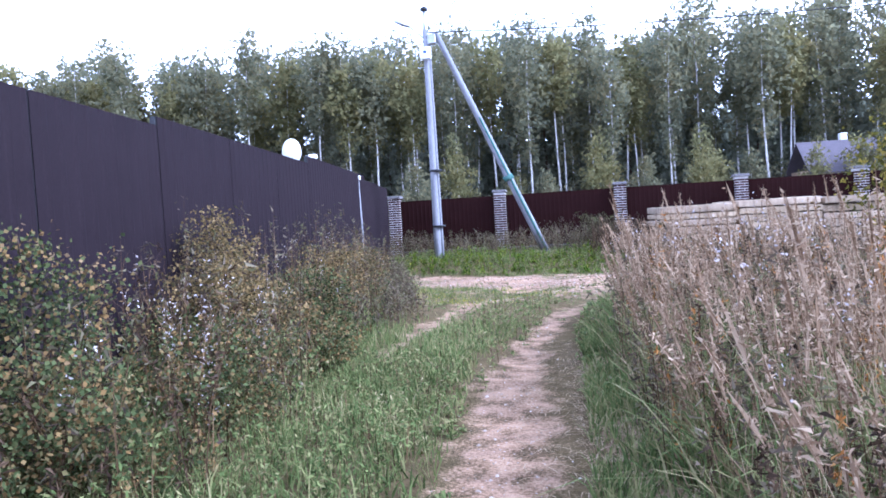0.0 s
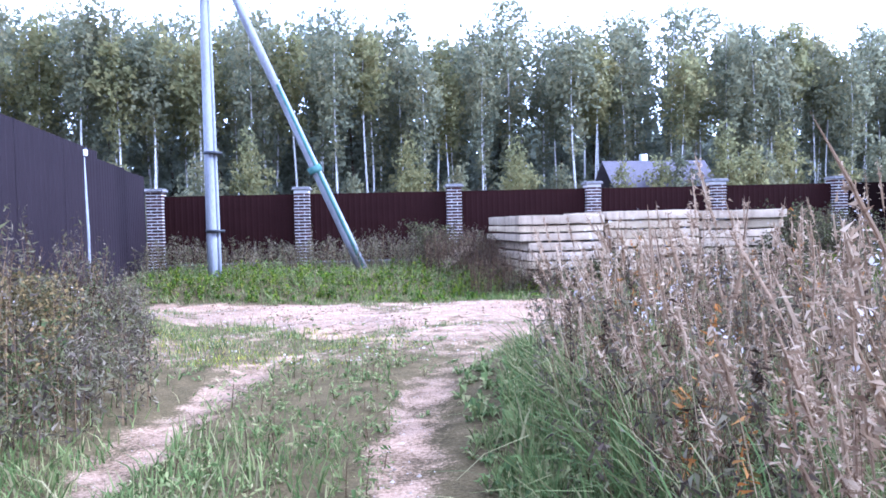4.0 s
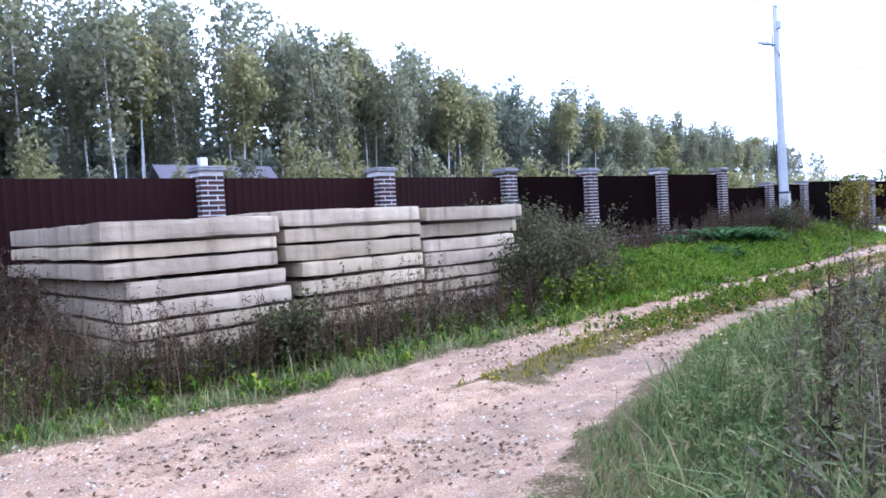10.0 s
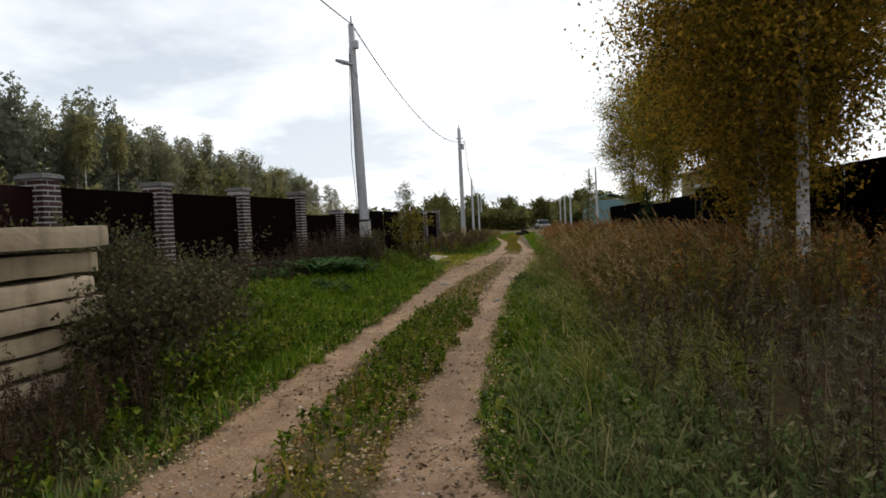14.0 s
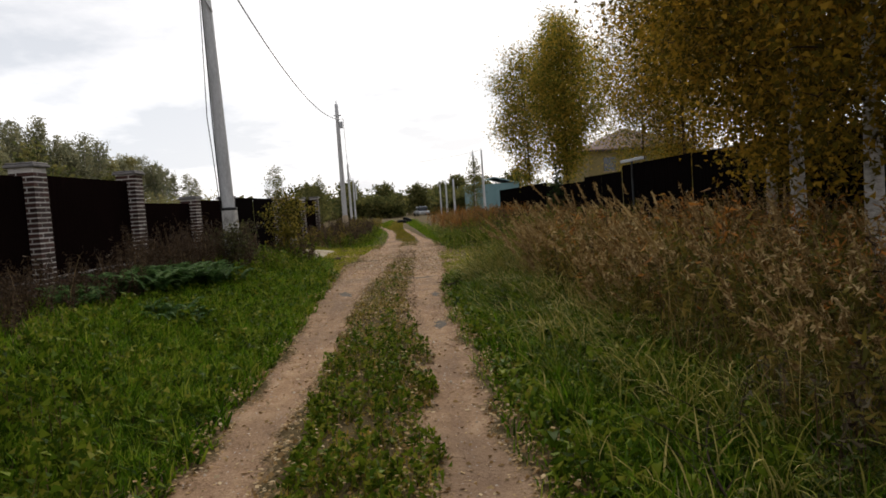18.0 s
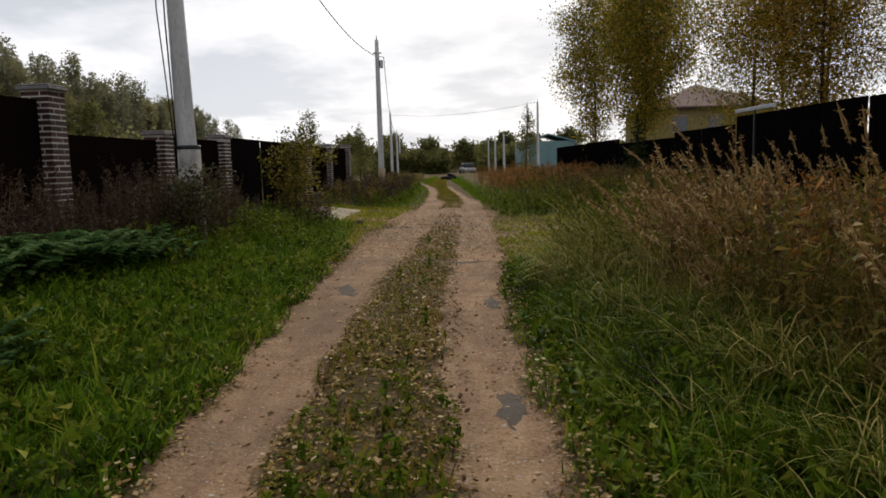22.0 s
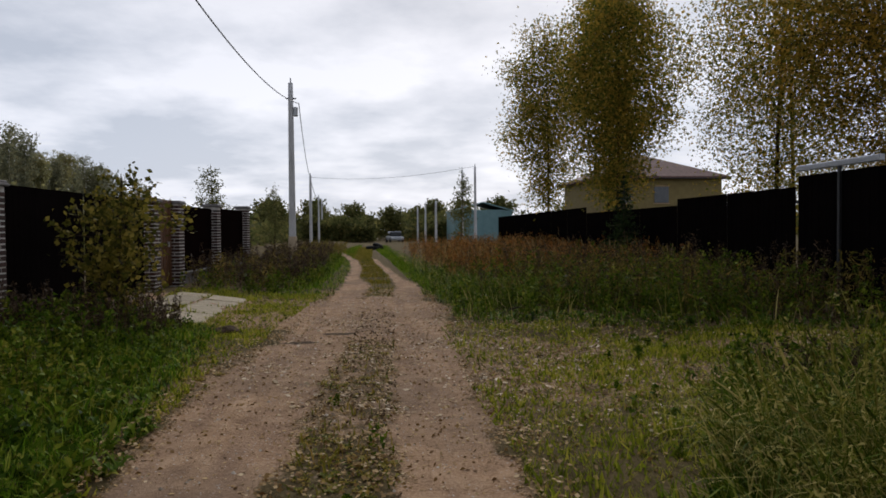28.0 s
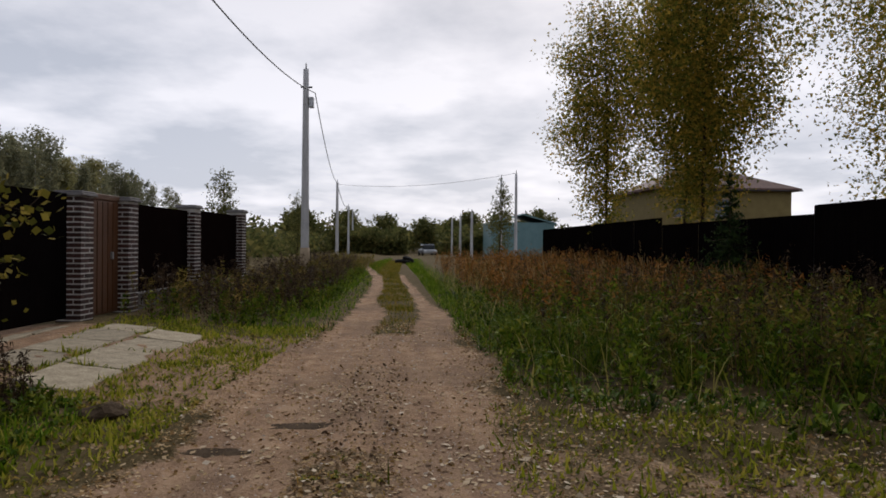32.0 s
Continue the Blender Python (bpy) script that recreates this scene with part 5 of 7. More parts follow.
stuff("verge_grass", [
    lawn(50000, NORTH, 0.08, 0.22, 0.0125, lambda x, y: clear_of(x, y) * (1 - 0.45 * smooth(0, 1.6, y - 20.2)) * smooth(8, 12, x) * (0.3 + 0.7 * smooth(27.5, 24.5, x)), 0.95),
    sheaves(1100, [(10, 19.2), (22, 19.3), (26, 19.6), (27, 20.6), (24, 21.3), (12.8, 21.6)], 0.12, 0.26, 20, 0.012, clear_of),
    sheaves(420, [(9, 15.7), (24.0, 15.8), (24.0, 16.75), (9, 16.6)], 0.14, 0.32, 22, 0.012, clear_of),
    lawn(7000, [(8, 16.3), (24, 16.4), (24, 17.2), (8, 17.1)], 0.05, 0.15, 0.01, clear_of),
    lawn(14000, SE1, 0.08, 0.24, 0.012, lambda x, y: clear_of(x, y) * smooth(1.7, 0.1, along(x, y, [(a, b, 0.0) for a, b in EDGE_S])) * smooth(9, 13, x)),
    lawn(9000, SE2, 0.06, 0.16, 0.012, lambda x, y: clear_of(x, y) * smooth(1.2, 0.1, along(x, y, [(a, b, 0.0) for a, b in SE2[:11]])), levels=STUBBLE),
    lawn(5500, NORTH2, 0.12, 0.26, 0.018, lambda x, y: clear_of(x, y) * smooth(3, 0, y - 19.0), levels=STUBBLE),
    lawn(4000, [(37, 18.45), (60, 18.6), (95, 18.8), (95, 19.3), (60, 19.3), (37, 19.7)], 0.06, 0.18, 0.014, clear_of, levels=STUBBLE),
    lawn(7000, [(37, 15.9), (80, 16.4), (80, 17.3), (55, 16.7), (37, 16.4)], 0.08, 0.2, 0.016, clear_of, levels=STUBBLE),
], G_LAWN, "bright green verge grass beside the track", "grass")
stuff("muted_verge_grass", [
    lawn(10000, NORTH, 0.08, 0.22, 0.011, lambda x, y: clear_of(x, y) * (1 - 0.45 * smooth(0, 1.6, y - 20.2)) * smooth(12, 8, x)),
    lawn(9000, SE1, 0.12, 0.30, 0.009, lambda x, y: clear_of(x, y) * smooth(1.7, 0.1, along(x, y, [(a, b, 0.0) for a, b in EDGE_S])) * smooth(13, 9, x)),
    lawn(5000, [(1, 13), (3, 14.9), (5, 16.0), (9, 17.0), (9, 16.2), (5, 15.1), (3, 13.6)], 0.06, 0.2, 0.009, clear_of),
    lawn(7500, [(0.15, 2), (0.95, 2), (1.1, 10.5), (0.6, 10.5)], 0.06, 0.22, 0.009, lambda x, y: 0.4 + 0.7 * smooth(-0.3, 0.4, lumps(x, y, 1.8, 17))),
    lawn(26000, WEST_LAWN, 0.07, 0.27, 0.009, lambda x, y: clear_of(x, y) * (0.4 + 0.6 * smooth(-0.6, -1.6, x)) * (0.06 + 0.94 * np.maximum(smooth(11.5, 10, y), 0.1 * smooth(-0.15, 0.5, lumps(x, y, 1.3, 7))))),
    lawn(3200, [(-3, 12.5), (2.5, 14.3), (6, 16.2), (6, 17), (0, 17), (-5, 19)], 0.02, 0.07, 0.008, lambda x, y: clear_of(x, y) * smooth(-0.2, 0.5, lumps(x, y, 1.0, 3))),
    lawn(3000, [(-4.5, 15.5), (2, 14.6), (4.5, 17.4), (4.5, 18.3), (0, 19), (-5, 19.4)], 0.03, 0.11, 0.008, lambda x, y: clear_of(x, y)),
    lawn(5500, [(-5, 19.0), (9, 18.6), (9, 19.4), (-5, 20.6)], 0.04, 0.12, 0.008, clear_of),
], G_LAWN_W, "muted green grass with dry blades along the footpath", "grass")
stuff("track_grass", [
    lawn(27000, MEDIAN, 0.04, 0.13, 0.011, lambda x, y: clear_of(x, y) * (0.7 + 0.3 * smooth(7, 11, x)) * (0.2 + 0.8 * smooth(-0.3, 0.4, lumps(x, y, 1.2, 8))) * (1 - 0.25 * near_x(x, 17, 22, 1.5)) * (1 - 0.6 * near_x(x, 24, 39, 3))),
], G_MEDIAN, "short olive and yellowing grass between the wheel ruts", "grass")
PATH_EDGE = [(-1.6, 1), (-0.55, 1), (-0.6, 7), (0.0, 10), (0.9, 13.2), (-0.4, 13.6), (-1.7, 10), (-1.9, 5)]
stuff("broad_leaved_plants", [
    rosettes(1100, [(8.5, 19.1), (27, 19.35), (27, 21.6), (12.8, 22.0), (9, 20.4)], 0.05, 0.12, 9, 0.5, 0.8, clear_of),
    rosettes(1000, [(8, 15.6), (24.2, 15.8), (24.2, 17.0), (8, 17.0)], 0.05, 0.13, 9, 0.5, 0.8, clear_of),
    rosettes(800, [(-4.5, 20.2), (5, 19.2), (9.6, 19.2), (9.6, 20.4), (4, 21.2), (-4.5, 22.4)], 0.05, 0.12, 9, 0.42, 0.9, clear_of),
    rosettes(900, [(27, 19.6), (32.6, 20.2), (32.6, 21.6), (27, 21.2)], 0.04, 0.1, 8, 0.5, 0.7, clear_of),
    rosettes(700, SE2[:8] + [(46, 15.2), (34.5, 15.3), (31.5, 14.0), (30.4, 10.1)], 0.05, 0.13, 8, 0.5, 0.8, clear_of),
], G_WEEDG, "low dark green broad-leaved plants in the verge", "weeds")
stuff("median_plants", [
    rosettes(2000, MEDIAN, 0.025, 0.065, 8, 0.55, 0.45, lambda x, y: clear_of(x, y) * smooth(39, 33, x) * (0.5 + 0.5 * smooth(7, 12, x)) * (0.25 + 0.75 * smooth(-0.2, 0.4, lumps(x, y, 1.5, 28)))),
    rosettes(420, [(24.5, 11.5), (29.6, 11.5), (31.6, 15.4), (25, 16.4)], 0.03, 0.08, 8, 0.55, 0.5),
    rosettes(420, [(26, 19.4), (33, 19.2), (38, 19.0), (38, 20.2), (32, 20.4), (27, 20.4)], 0.03, 0.08, 8, 0.55, 0.5, lambda x, y: ~on_slab(x, y) * 1.0),
], G_MEDIAN, "small yellowing plantain and clover between the ruts", "weeds")
stuff("path_plants", [
    rosettes(760, [(2.4, 13.9), (5, 15.1), (8.6, 16.3), (12, 16.8), (12, 15.3), (8.6, 15.0), (5, 13.6)], 0.05, 0.12, 9, 0.4, 0.9, clear_of),
    rosettes(300, PATH_EDGE, 0.03, 0.08, 8, 0.5, 0.7, lambda x, y: clear_of(x, y) * (0.05 + 0.95 * smooth(-0.1, 0.5, lumps(x, y, 1.3, 19)))),
    rosettes(200, [(0.35, 6), (0.8, 6), (1.5, 12.6), (0.9, 13), (0.5, 10)], 0.05, 0.12, 8, 0.5, 0.9),
    rosettes(260, [(-4.5, 12.0), (2, 13.6), (4.5, 16.2), (3, 17), (-5, 19)], 0.025, 0.07, 7, 0.5, 0.5, lambda x, y: smooth(0.0, 0.5, lumps(x, y, 1.1, 23))),
], G_LAWN_W, "low muted green broad-leaved plants along the footpath", "weeds")
stuff("drive_turf", [
    lawn(5000, [(-5, 14.5), (-0.5, 13.4), (0.9, 14.6), (-0.8, 16.6), (-5, 18.8)], 0.02, 0.07, 0.009, lambda x, y: 0.15 + 0.85 * smooth(-0.3, 0.4, lumps(x, y, 1.4, 61)), levels=STUBBLE),
    lawn(7000, [(24.4, 13.5), (27, 13.5), (27.5, 16.6), (23.6, 16.9)], 0.03, 0.11, 0.009, clear_of, levels=STUBBLE),
    lawn(22000, [(25.0, 11), (29.8, 11), (31.4, 15.2), (32.5, 16.6), (24, 16.8)], 0.03, 0.10, 0.02, lambda x, y: (0.25 + 0.75 * smooth(-0.4, 0.4, lumps(x, y, 1.1, 2))) * (0.4 + 0.6 * smooth(16.4, 14.5, y)), levels=STUBBLE),
    lawn(12000, [(25, 19.3), (29, 19.5), (31, 19.2), (33, 19.2), (38.5, 18.7), (38.5, 22.3), (32, 21.5), (27, 20.6)], 0.03, 0.10, 0.02, lambda x, y: (0.2 + 0.8 * smooth(-0.3, 0.4, lumps(x, y, 1.0, 5))) * ~on_slab(x, y), levels=STUBBLE),
], G_LITTER, "thin olive turf on the drives and the worn corner", "grass")
dry_s, dry_h = reeds(2300, [(0.75, -1), (0.85, 7), (1.2, 10), (1.9, 12.2), (3.6, 13.0), (7.5, 12.6), (7.0, -1)], 0.85, 1.62, lambda x, y: (0.3 + 0.7 * smooth(3.2, 0.6, x)) * (0.08 + 0.92 * smooth(-0.4, 0.4, lumps(x, y, 2.2, 4))), (-0.1, 0.02), 34, 0.066)
stuff("dry_reed_grass", dry_s, G_REED, "tall dry straw-coloured reed stems", "grass")
stuff("dry_reed_plumes", dry_h, G_PLUME, "pale feathery plumes of the dry reed grass", "grass")
och_s, och_h = reeds(1200, SE1_IN, 0.95, 1.5, lambda x, y: (0.25 + 0.75 * smooth(12.5, 15, y)) * near_x(x, 13.8, 25, 2.2) * clear_of(x, y) * (0.12 + 0.88 * smooth(-0.3, 0.5, lumps(x, y, 0.9, 21))), (-0.3, 0.34), 22, 0.10)
och_s2, och_h2 = reeds(700, SE2_IN, 0.8, 1.2, lambda x, y: smooth(62, 42, x) * smooth(34, 39, x), (-0.05, 0.1), 8, 0.06)
stuff("ochre_reed_grass", och_s + och_s2, G_REED2, "ochre reed stems leaning towards the track", "grass")
stuff("ochre_reed_plumes", och_h + och_h2, G_PLUME2, "tan feathery plumes of the ochre reed grass", "grass")


def long_blades(n, poly, h0, h1, wide, keep, drift):
    b = strew(int(n * 0.75), poly, keep)
    h = rng.uniform(h0, h1, len(b))
    return blades(b, h, spread_lean(len(b), 0.75, h, drift), 1.6 * wide * rng.uniform(0.6, 1.3, len(b)), (0, 0.35, 0.7, 1.0))


def tufts(n, poly, h0, h1, per, wide, keep=None, drift=(0, 0)):
    """Clumps of long blades that arch over and hang down."""
    c = off_the_walk(strew(n, poly, keep), h1)
    k = np.repeat(np.arange(len(c)), per)
    b = c[k] + np.column_stack([rng.normal(size=(len(k), 2)) * 0.06, np.zeros(len(k))])
    h = (rng.uniform(h0, h1, len(c)))[k] * rng.uniform(0.5, 1.1, len(k))
    ln = spread_lean(len(k), 1.2, h, drift)
    a = rng.uniform(0, np.pi, len(k))
    side = np.stack([np.cos(a), np.sin(a), np.zeros(len(k))], 1) * (wide * rng.uniform(0.3, 0.65, len(k)))[:, None]
    rows_v, ts = [], (0, 0.3, 0.6, 0.84, 1.0)
    fall = rng.uniform(0.75, 1.35, len(k))
    for j, t in enumerate(ts):
        q = b.copy()
        q[:, :2] += ln * t**1.25
        q[:, 2] += h * (1.75 * t - fall * t**2.2)
        q[:, 2] = np.maximum(q[:, 2], b[:, 2] + 0.02)
        rows_v.append(q[:, None] if j == len(ts) - 1 else np.stack([q - side * (1 - 0.6 * t), q + side * (1 - 0.6 * t)], 1))
    v = np.concatenate(rows_v, 1)
    t0 = []
    for j in range(len(ts) - 2):
        t0 += [(2 * j, 2 * j + 1, 2 * j + 3), (2 * j, 2 * j + 3, 2 * j + 2)]
    t0.append((2 * len(ts) - 4, 2 * len(ts) - 3, 2 * len(ts) - 2))
    return v.reshape(-1, 3), (np.arange(len(k))[:, None, None] * v.shape[1] + np.array(t0)[None]).reshape(-1, 3)


stuff("long_grass", [
    tufts(230, [(17.8, 14.0), (24.4, 13.2), (24.9, 15.2), (22.2, 16.3), (17.8, 16.0)], 0.36, 0.66, 40, 0.011, clear_of, (-0.12, 0.2)),
    tufts(150, [(9, 14.6), (17.8, 14.6), (17.8, 16.3), (9, 16.1)], 0.3, 0.55, 50, 0.011, clear_of, (-0.1, 0.2)),
    long_blades(5500, SE1, 0.2, 0.45, 0.009, lambda x, y: clear_of(x, y) * (0.25 + 0.75 * smooth(13.8, 15.6, y)) * smooth(7, 12, x), (-0.1, 0.3)),
    long_blades(2500, SE2, 0.3, 0.7, 0.012, lambda x, y: clear_of(x, y) * smooth(60, 45, x), (-0.1, 0.2)),
], G_LONG, "long tangled grass, green below and straw above", "grass")
tan_s, tan_h = reeds(420, [(21.6, 15.6), (24.2, 14.6), (25.2, 14.4), (25.0, 15.5), (23.0, 16.2), (21.6, 16.3)], 0.7, 1.15, clear_of, (-0.35, 0.35), 18, 0.06)
stuff("leaning_straw_grass", tan_s + tan_h + [tufts(120, [(21.4, 15.2), (24.4, 14.4), (25.2, 14.6), (24.8, 15.6), (22.4, 16.5), (21.4, 16.4)], 0.45, 0.8, 46, 0.010, clear_of, (-0.35, 0.3))], G_LONG, "tall straw grass leaning over the corner of the drive", "grass")
stuff("green_long_grass", [
    tufts(190, [(18.6, 15.3), (24.5, 14.6), (24.8, 15.7), (22.2, 16.75), (18.6, 16.6)], 0.22, 0.46, 36, 0.016, clear_of, (-0.1, 0.2)),
    tufts(170, [(30.9, 11.5), (32.6, 15.2), (34.5, 15.9), (38.5, 15.7), (38.5, 13.6), (33, 10.6)], 0.35, 0.75, 36, 0.014, None, (-0.1, 0.15)),
    tufts(110, [(24.6, 10.6), (27.6, 10.6), (27.5, 13.8), (26.4, 14.9), (25.0, 15.4)], 0.2, 0.42, 40, 0.012, None, (0, 0.1)),
    tufts(90, [(12.5, 15.4), (18.6, 15.4), (18.6, 16.6), (12.5, 16.4)], 0.2, 0.42, 40, 0.012, clear_of, (-0.1, 0.2)),
], G_WEEDG, "long arching green grass at the edge of the track", "grass")
stuff("path_long_grass", [
    tufts(190, [(0.75, 1), (0.85, 8), (1.3, 11), (3.5, 14.4), (4.6, 14.0), (2.4, 11), (2.2, 1)], 0.4, 0.85, 36, 0.012, clear_of, (-0.2, 0.1)),
    long_blades(3600, SE1, 0.25, 0.55, 0.011, lambda x, y: clear_of(x, y) * smooth(11, 6, x) * smooth(3.4, 0.3, along(x, y, [(a, b, 0.0) for a, b in EDGE_S])), (-0.15, 0.1)),
], G_LAWN_W, "long muted grass under the dry reeds", "grass")

grey, green_l, muted, rust, dock, olive, stalks = [], [], [], [], [], [], []
for n, poly, h0, h1, leaf, per, bushy, keep, bag in (
    (600, WEST, 0.4, 0.95, 0.03, 115, 0.22, lambda x, y: 0.25 + 0.75 * smooth(-0.3, 0.4, lumps(x, y, 1.4, 11)), "bramble"),
    (380, WEST, 1.0, 2.0, 0.045, 44, 0.08, lambda x, y: 0.2 + 0.8 * smooth(-0.2, 0.5, lumps(x, y, 1.1, 4)), grey),
    (460, WEST, 0.3, 0.8, 0.036, 66, 0.3, lambda x, y: 0.15 + 0.85 * smooth(0.1, -0.5, lumps(x, y, 1.4, 11)), muted),
    (170, [(0.75, -1), (0.85, 7), (1.2, 10), (1.9, 12.2), (3.6, 13.0), (5, 12.6), (5.0, -1)], 1.1, 1.6, 0.032, 60, 0.05, None, rust),
    (430, [(-2.0, 12), (-2.4, 9), (-3.2, 10), (-4.5, 17), (-3.6, 18.3)], 0.45, 0.9, 0.05, 40, 0.22, None, grey),
    (900, [(0.62, -1), (0.72, 8), (1.1, 11), (1.8, 13), (4, 14.2), (7, 15.0), (9, 15.2), (9, 12), (6, -1)], 0.8, 1.35, 0.042, 52, 0.09, lambda x, y: 0.3 + 0.7 * smooth(3, 0, x - 1 - smooth(9, 14, y) * 4), grey),
    (360, [(2.0, 13.2), (3.4, 14.3), (5.4, 15.0), (8, 15.7), (13, 16.0), (13, 14.0), (4, 12.6)], 0.5, 1.05, 0.036, 48, 0.12, None, grey),
    (190, [(0.7, -1), (0.8, 8), (1.2, 11), (1.9, 12.4), (4, 13.2), (4, 9), (4, -1)], 0.8, 1.45, 0.036, 90, 0.05, None, dock),
    (150, [(2.6, 13.2), (4.6, 14.6), (8, 15.6), (13, 15.8), (13, 13), (4, 12)], 0.6, 1.2, 0.04, 70, 0.055, None, dock),
    (220, SE1_IN, 0.7, 1.45, 0.036, 80, 0.04, lambda x, y: near_x(x, 10, 25, 1) * clear_of(x, y), dock),
    (180, WEST, 0.9, 1.6, 0.036, 70, 0.05, None, dock),
    (120, [(9.6, 19.9), (12.8, 20.0), (13.2, 21.4), (12.4, 23.6), (10.3, 23.6)], 0.8, 1.6, 0.036, 70, 0.06, None, dock),
    (1700, SE1_IN, 0.5, 1.25, 0.056, 38, 0.13, lambda x, y: near_x(x, 12.5, 27, 2) * clear_of(x, y) * (0.3 + 0.7 * smooth(12.5, 14, y)) * (1 - 0.6 * smooth(20, 22, x)), olive),
    (950, SE1_IN, 0.8, 1.45, 0.06, 38, 0.12, lambda x, y: near_x(x, 13, 22, 2) * smooth(16.0, 13.4, y), rust),
    (500, [(-5, 22.6), (3.6, 22.2), (3.6, 24.5), (-5, 25.2)], 0.6, 1.1, 0.045, 40, 0.16, clear_of, grey),
    (160, [(0.6, 22.2), (3.6, 21.4), (3.7, 24.4), (0.6, 24.7)], 0.6, 1.3, 0.04, 40, 0.12, None, grey),
    (380, [(3.2, 20.1), (9.6, 19.9), (9.6, 20.45), (3.2, 20.45)], 0.25, 0.6, 0.04, 40, 0.2, None, grey),
    (460, [(2.4, 19.8), (9.6, 19.6), (9.6, 20.4), (2.4, 20.5)], 0.5, 1.25, 0.03, 44, 0.07, None, dock),
    (260, [(1.6, 21.0), (3.5, 20.5), (3.55, 23.6), (2.0, 23.8)], 0.6, 1.35, 0.034, 56, 0.09, None, dock),
    (480, [(9.8, 19.8), (12.4, 20.0), (13.2, 21.4), (12.4, 23.8), (10.3, 23.8)], 0.6, 1.35, 0.045, 60, 0.17, None, grey),
    (420, [(8.6, 19.6), (12.8, 19.5), (14.4, 20.4), (13.6, 22.5), (10.3, 22)], 0.35, 0.8, 0.05, 40, 0.25, None, green_l),
    (260, [(1.4, 13.2), (3.0, 14.7), (5, 15.5), (8, 16.4), (9, 15.5), (4, 13)], 0.25, 0.6, 0.05, 40, 0.3, clear_of, muted),
    (760, [(12.8, 22.2), (22, 21.6), (27, 21.0), (27, 23.1), (12.8, 24.0)], 0.3, 0.95, 0.045, 46, 0.16, clear_of, dock),
    (430, [(21.8, 21.9), (24, 21.2), (26.2, 21.2), (28.4, 21.9), (28.4, 22.9), (21.8, 23.2)], 0.5, 1.4, 0.04, 60, 0.10, clear_of, dock),
    (220, [(22.5, 20.9), (27.5, 20.6), (28.4, 21.8), (22.5, 22.2)], 0.2, 0.55, 0.045, 44, 0.22, clear_of, green_l),
    (200, [(27.5, 20.6), (32.4, 21.0), (32.4, 22.7), (27.5, 23.0)], 0.3, 0.7, 0.05, 44, 0.22, clear_of, green_l),
    (260, [(27.5, 22.0), (32.0, 22.2), (32.0, 23.0), (27.5, 23.2)], 0.4, 1.0, 0.04, 54, 0.12, clear_of, dock),
    (420, [(37.8, 19.8), (40, 19.2), (46, 19.0), (62, 19.3), (62, 21.8), (38, 22.2)], 0.25, 0.6, 0.055, 46, 0.26, None, green_l),
    (620, [(38.2, 20.2), (40.2, 19.5), (46, 19.3), (66, 19.9), (66, 22.4), (47, 22.2), (38.2, 22.2)], 0.6, 1.15, 0.055, 60, 0.15, None, dock),
    (480, [(37.8, 20.2), (46, 19.75), (62, 19.5), (80, 19.5), (80, 22.4), (47, 21.8), (38, 22.2)], 0.55, 1.0, 0.065, 44, 0.22, None, olive),
    (1250, SE2_IN, 0.85, 1.35, 0.055, 60, 0.15, lambda x, y: smooth(70, 48, x) * smooth(34.5, 39, x), rust),
    (460, SE2_IN, 0.5, 1.15, 0.045, 46, 0.15, lambda x, y: smooth(41, 35, x) * (0.4 + 0.6 * smooth(15.5, 13, y)), green_l),
    (460, SE2_IN, 0.65, 1.4, 0.045, 60, 0.12, lambda x, y: smooth(46, 38, x) * (0.35 + 0.65 * smooth(15.5, 13, y)), dock),
    (560, SE2_IN, 0.55, 1.2, 0.055, 56, 0.16, lambda x, y: smooth(52, 38, x) * (0.5 + 0.5 * smooth(15.5, 13, y)), olive),
    (380, SE2, 0.3, 0.7, 0.05, 48, 0.24, lambda x, y: smooth(50, 38, x), green_l),
    (520, [(12, 15.0), (21, 15.0), (21, 16.4), (12, 16.3)], 0.12, 0.4, 0.055, 36, 0.3, clear_of, green_l),
    (520, [(5, 14.9), (12, 15.2), (12, 16.8), (8, 16.7), (5.5, 15.8)], 0.1, 0.36, 0.04, 28, 0.35, clear_of, muted),
    (1100, [(12, 15.7), (24.0, 15.8), (24.0, 17.0), (12, 17.0)], 0.05, 0.2, 0.05, 20, 0.6, clear_of, green_l),
    (420, [(-0.75, 1), (-0.8, 8), (-2.2, 8), (-2.1, 1)], 0.12, 0.45, 0.035, 34, 0.35, None, muted),
    (200, [(-0.7, 5), (0.2, 12), (0.8, 13.4), (-0.4, 13.8), (-1.7, 12), (-1.8, 5)], 0.08, 0.34, 0.04, 24, 0.7, clear_of, muted),
    (1100, [(12.8, 19.3), (27, 19.4), (27, 21.5), (12.8, 22)], 0.1, 0.28, 0.055, 22, 0.5, clear_of, green_l),
    (420, [(-4, 20.6), (4, 20.0), (9.6, 19.4), (9.6, 20.4), (4, 21.4), (-4, 22.6)], 0.2, 0.5, 0.04, 34, 0.3, clear_of, muted),
    (420, [(-4, 20.6), (4, 20.0), (9.6, 19.5), (9.6, 20.4), (4, 21.4), (-4, 22.6)], 0.15, 0.45, 0.04, 30, 0.3, clear_of, green_l),
    (420, MEDIAN, 0.08, 0.3, 0.04, 26, 0.35, lambda x, y: (0.04 + 0.96 * smooth(19, 16, x)) * smooth(38, 32, x) * smooth(7, 12, x) * clear_of(x, y), green_l),
    (420, [(24.0, 10.3), (27.7, 10.3), (27.6, 13.8), (26.6, 14.9), (24.6, 15.6)], 0.2, 0.6, 0.042, 44, 0.2, None, green_l),
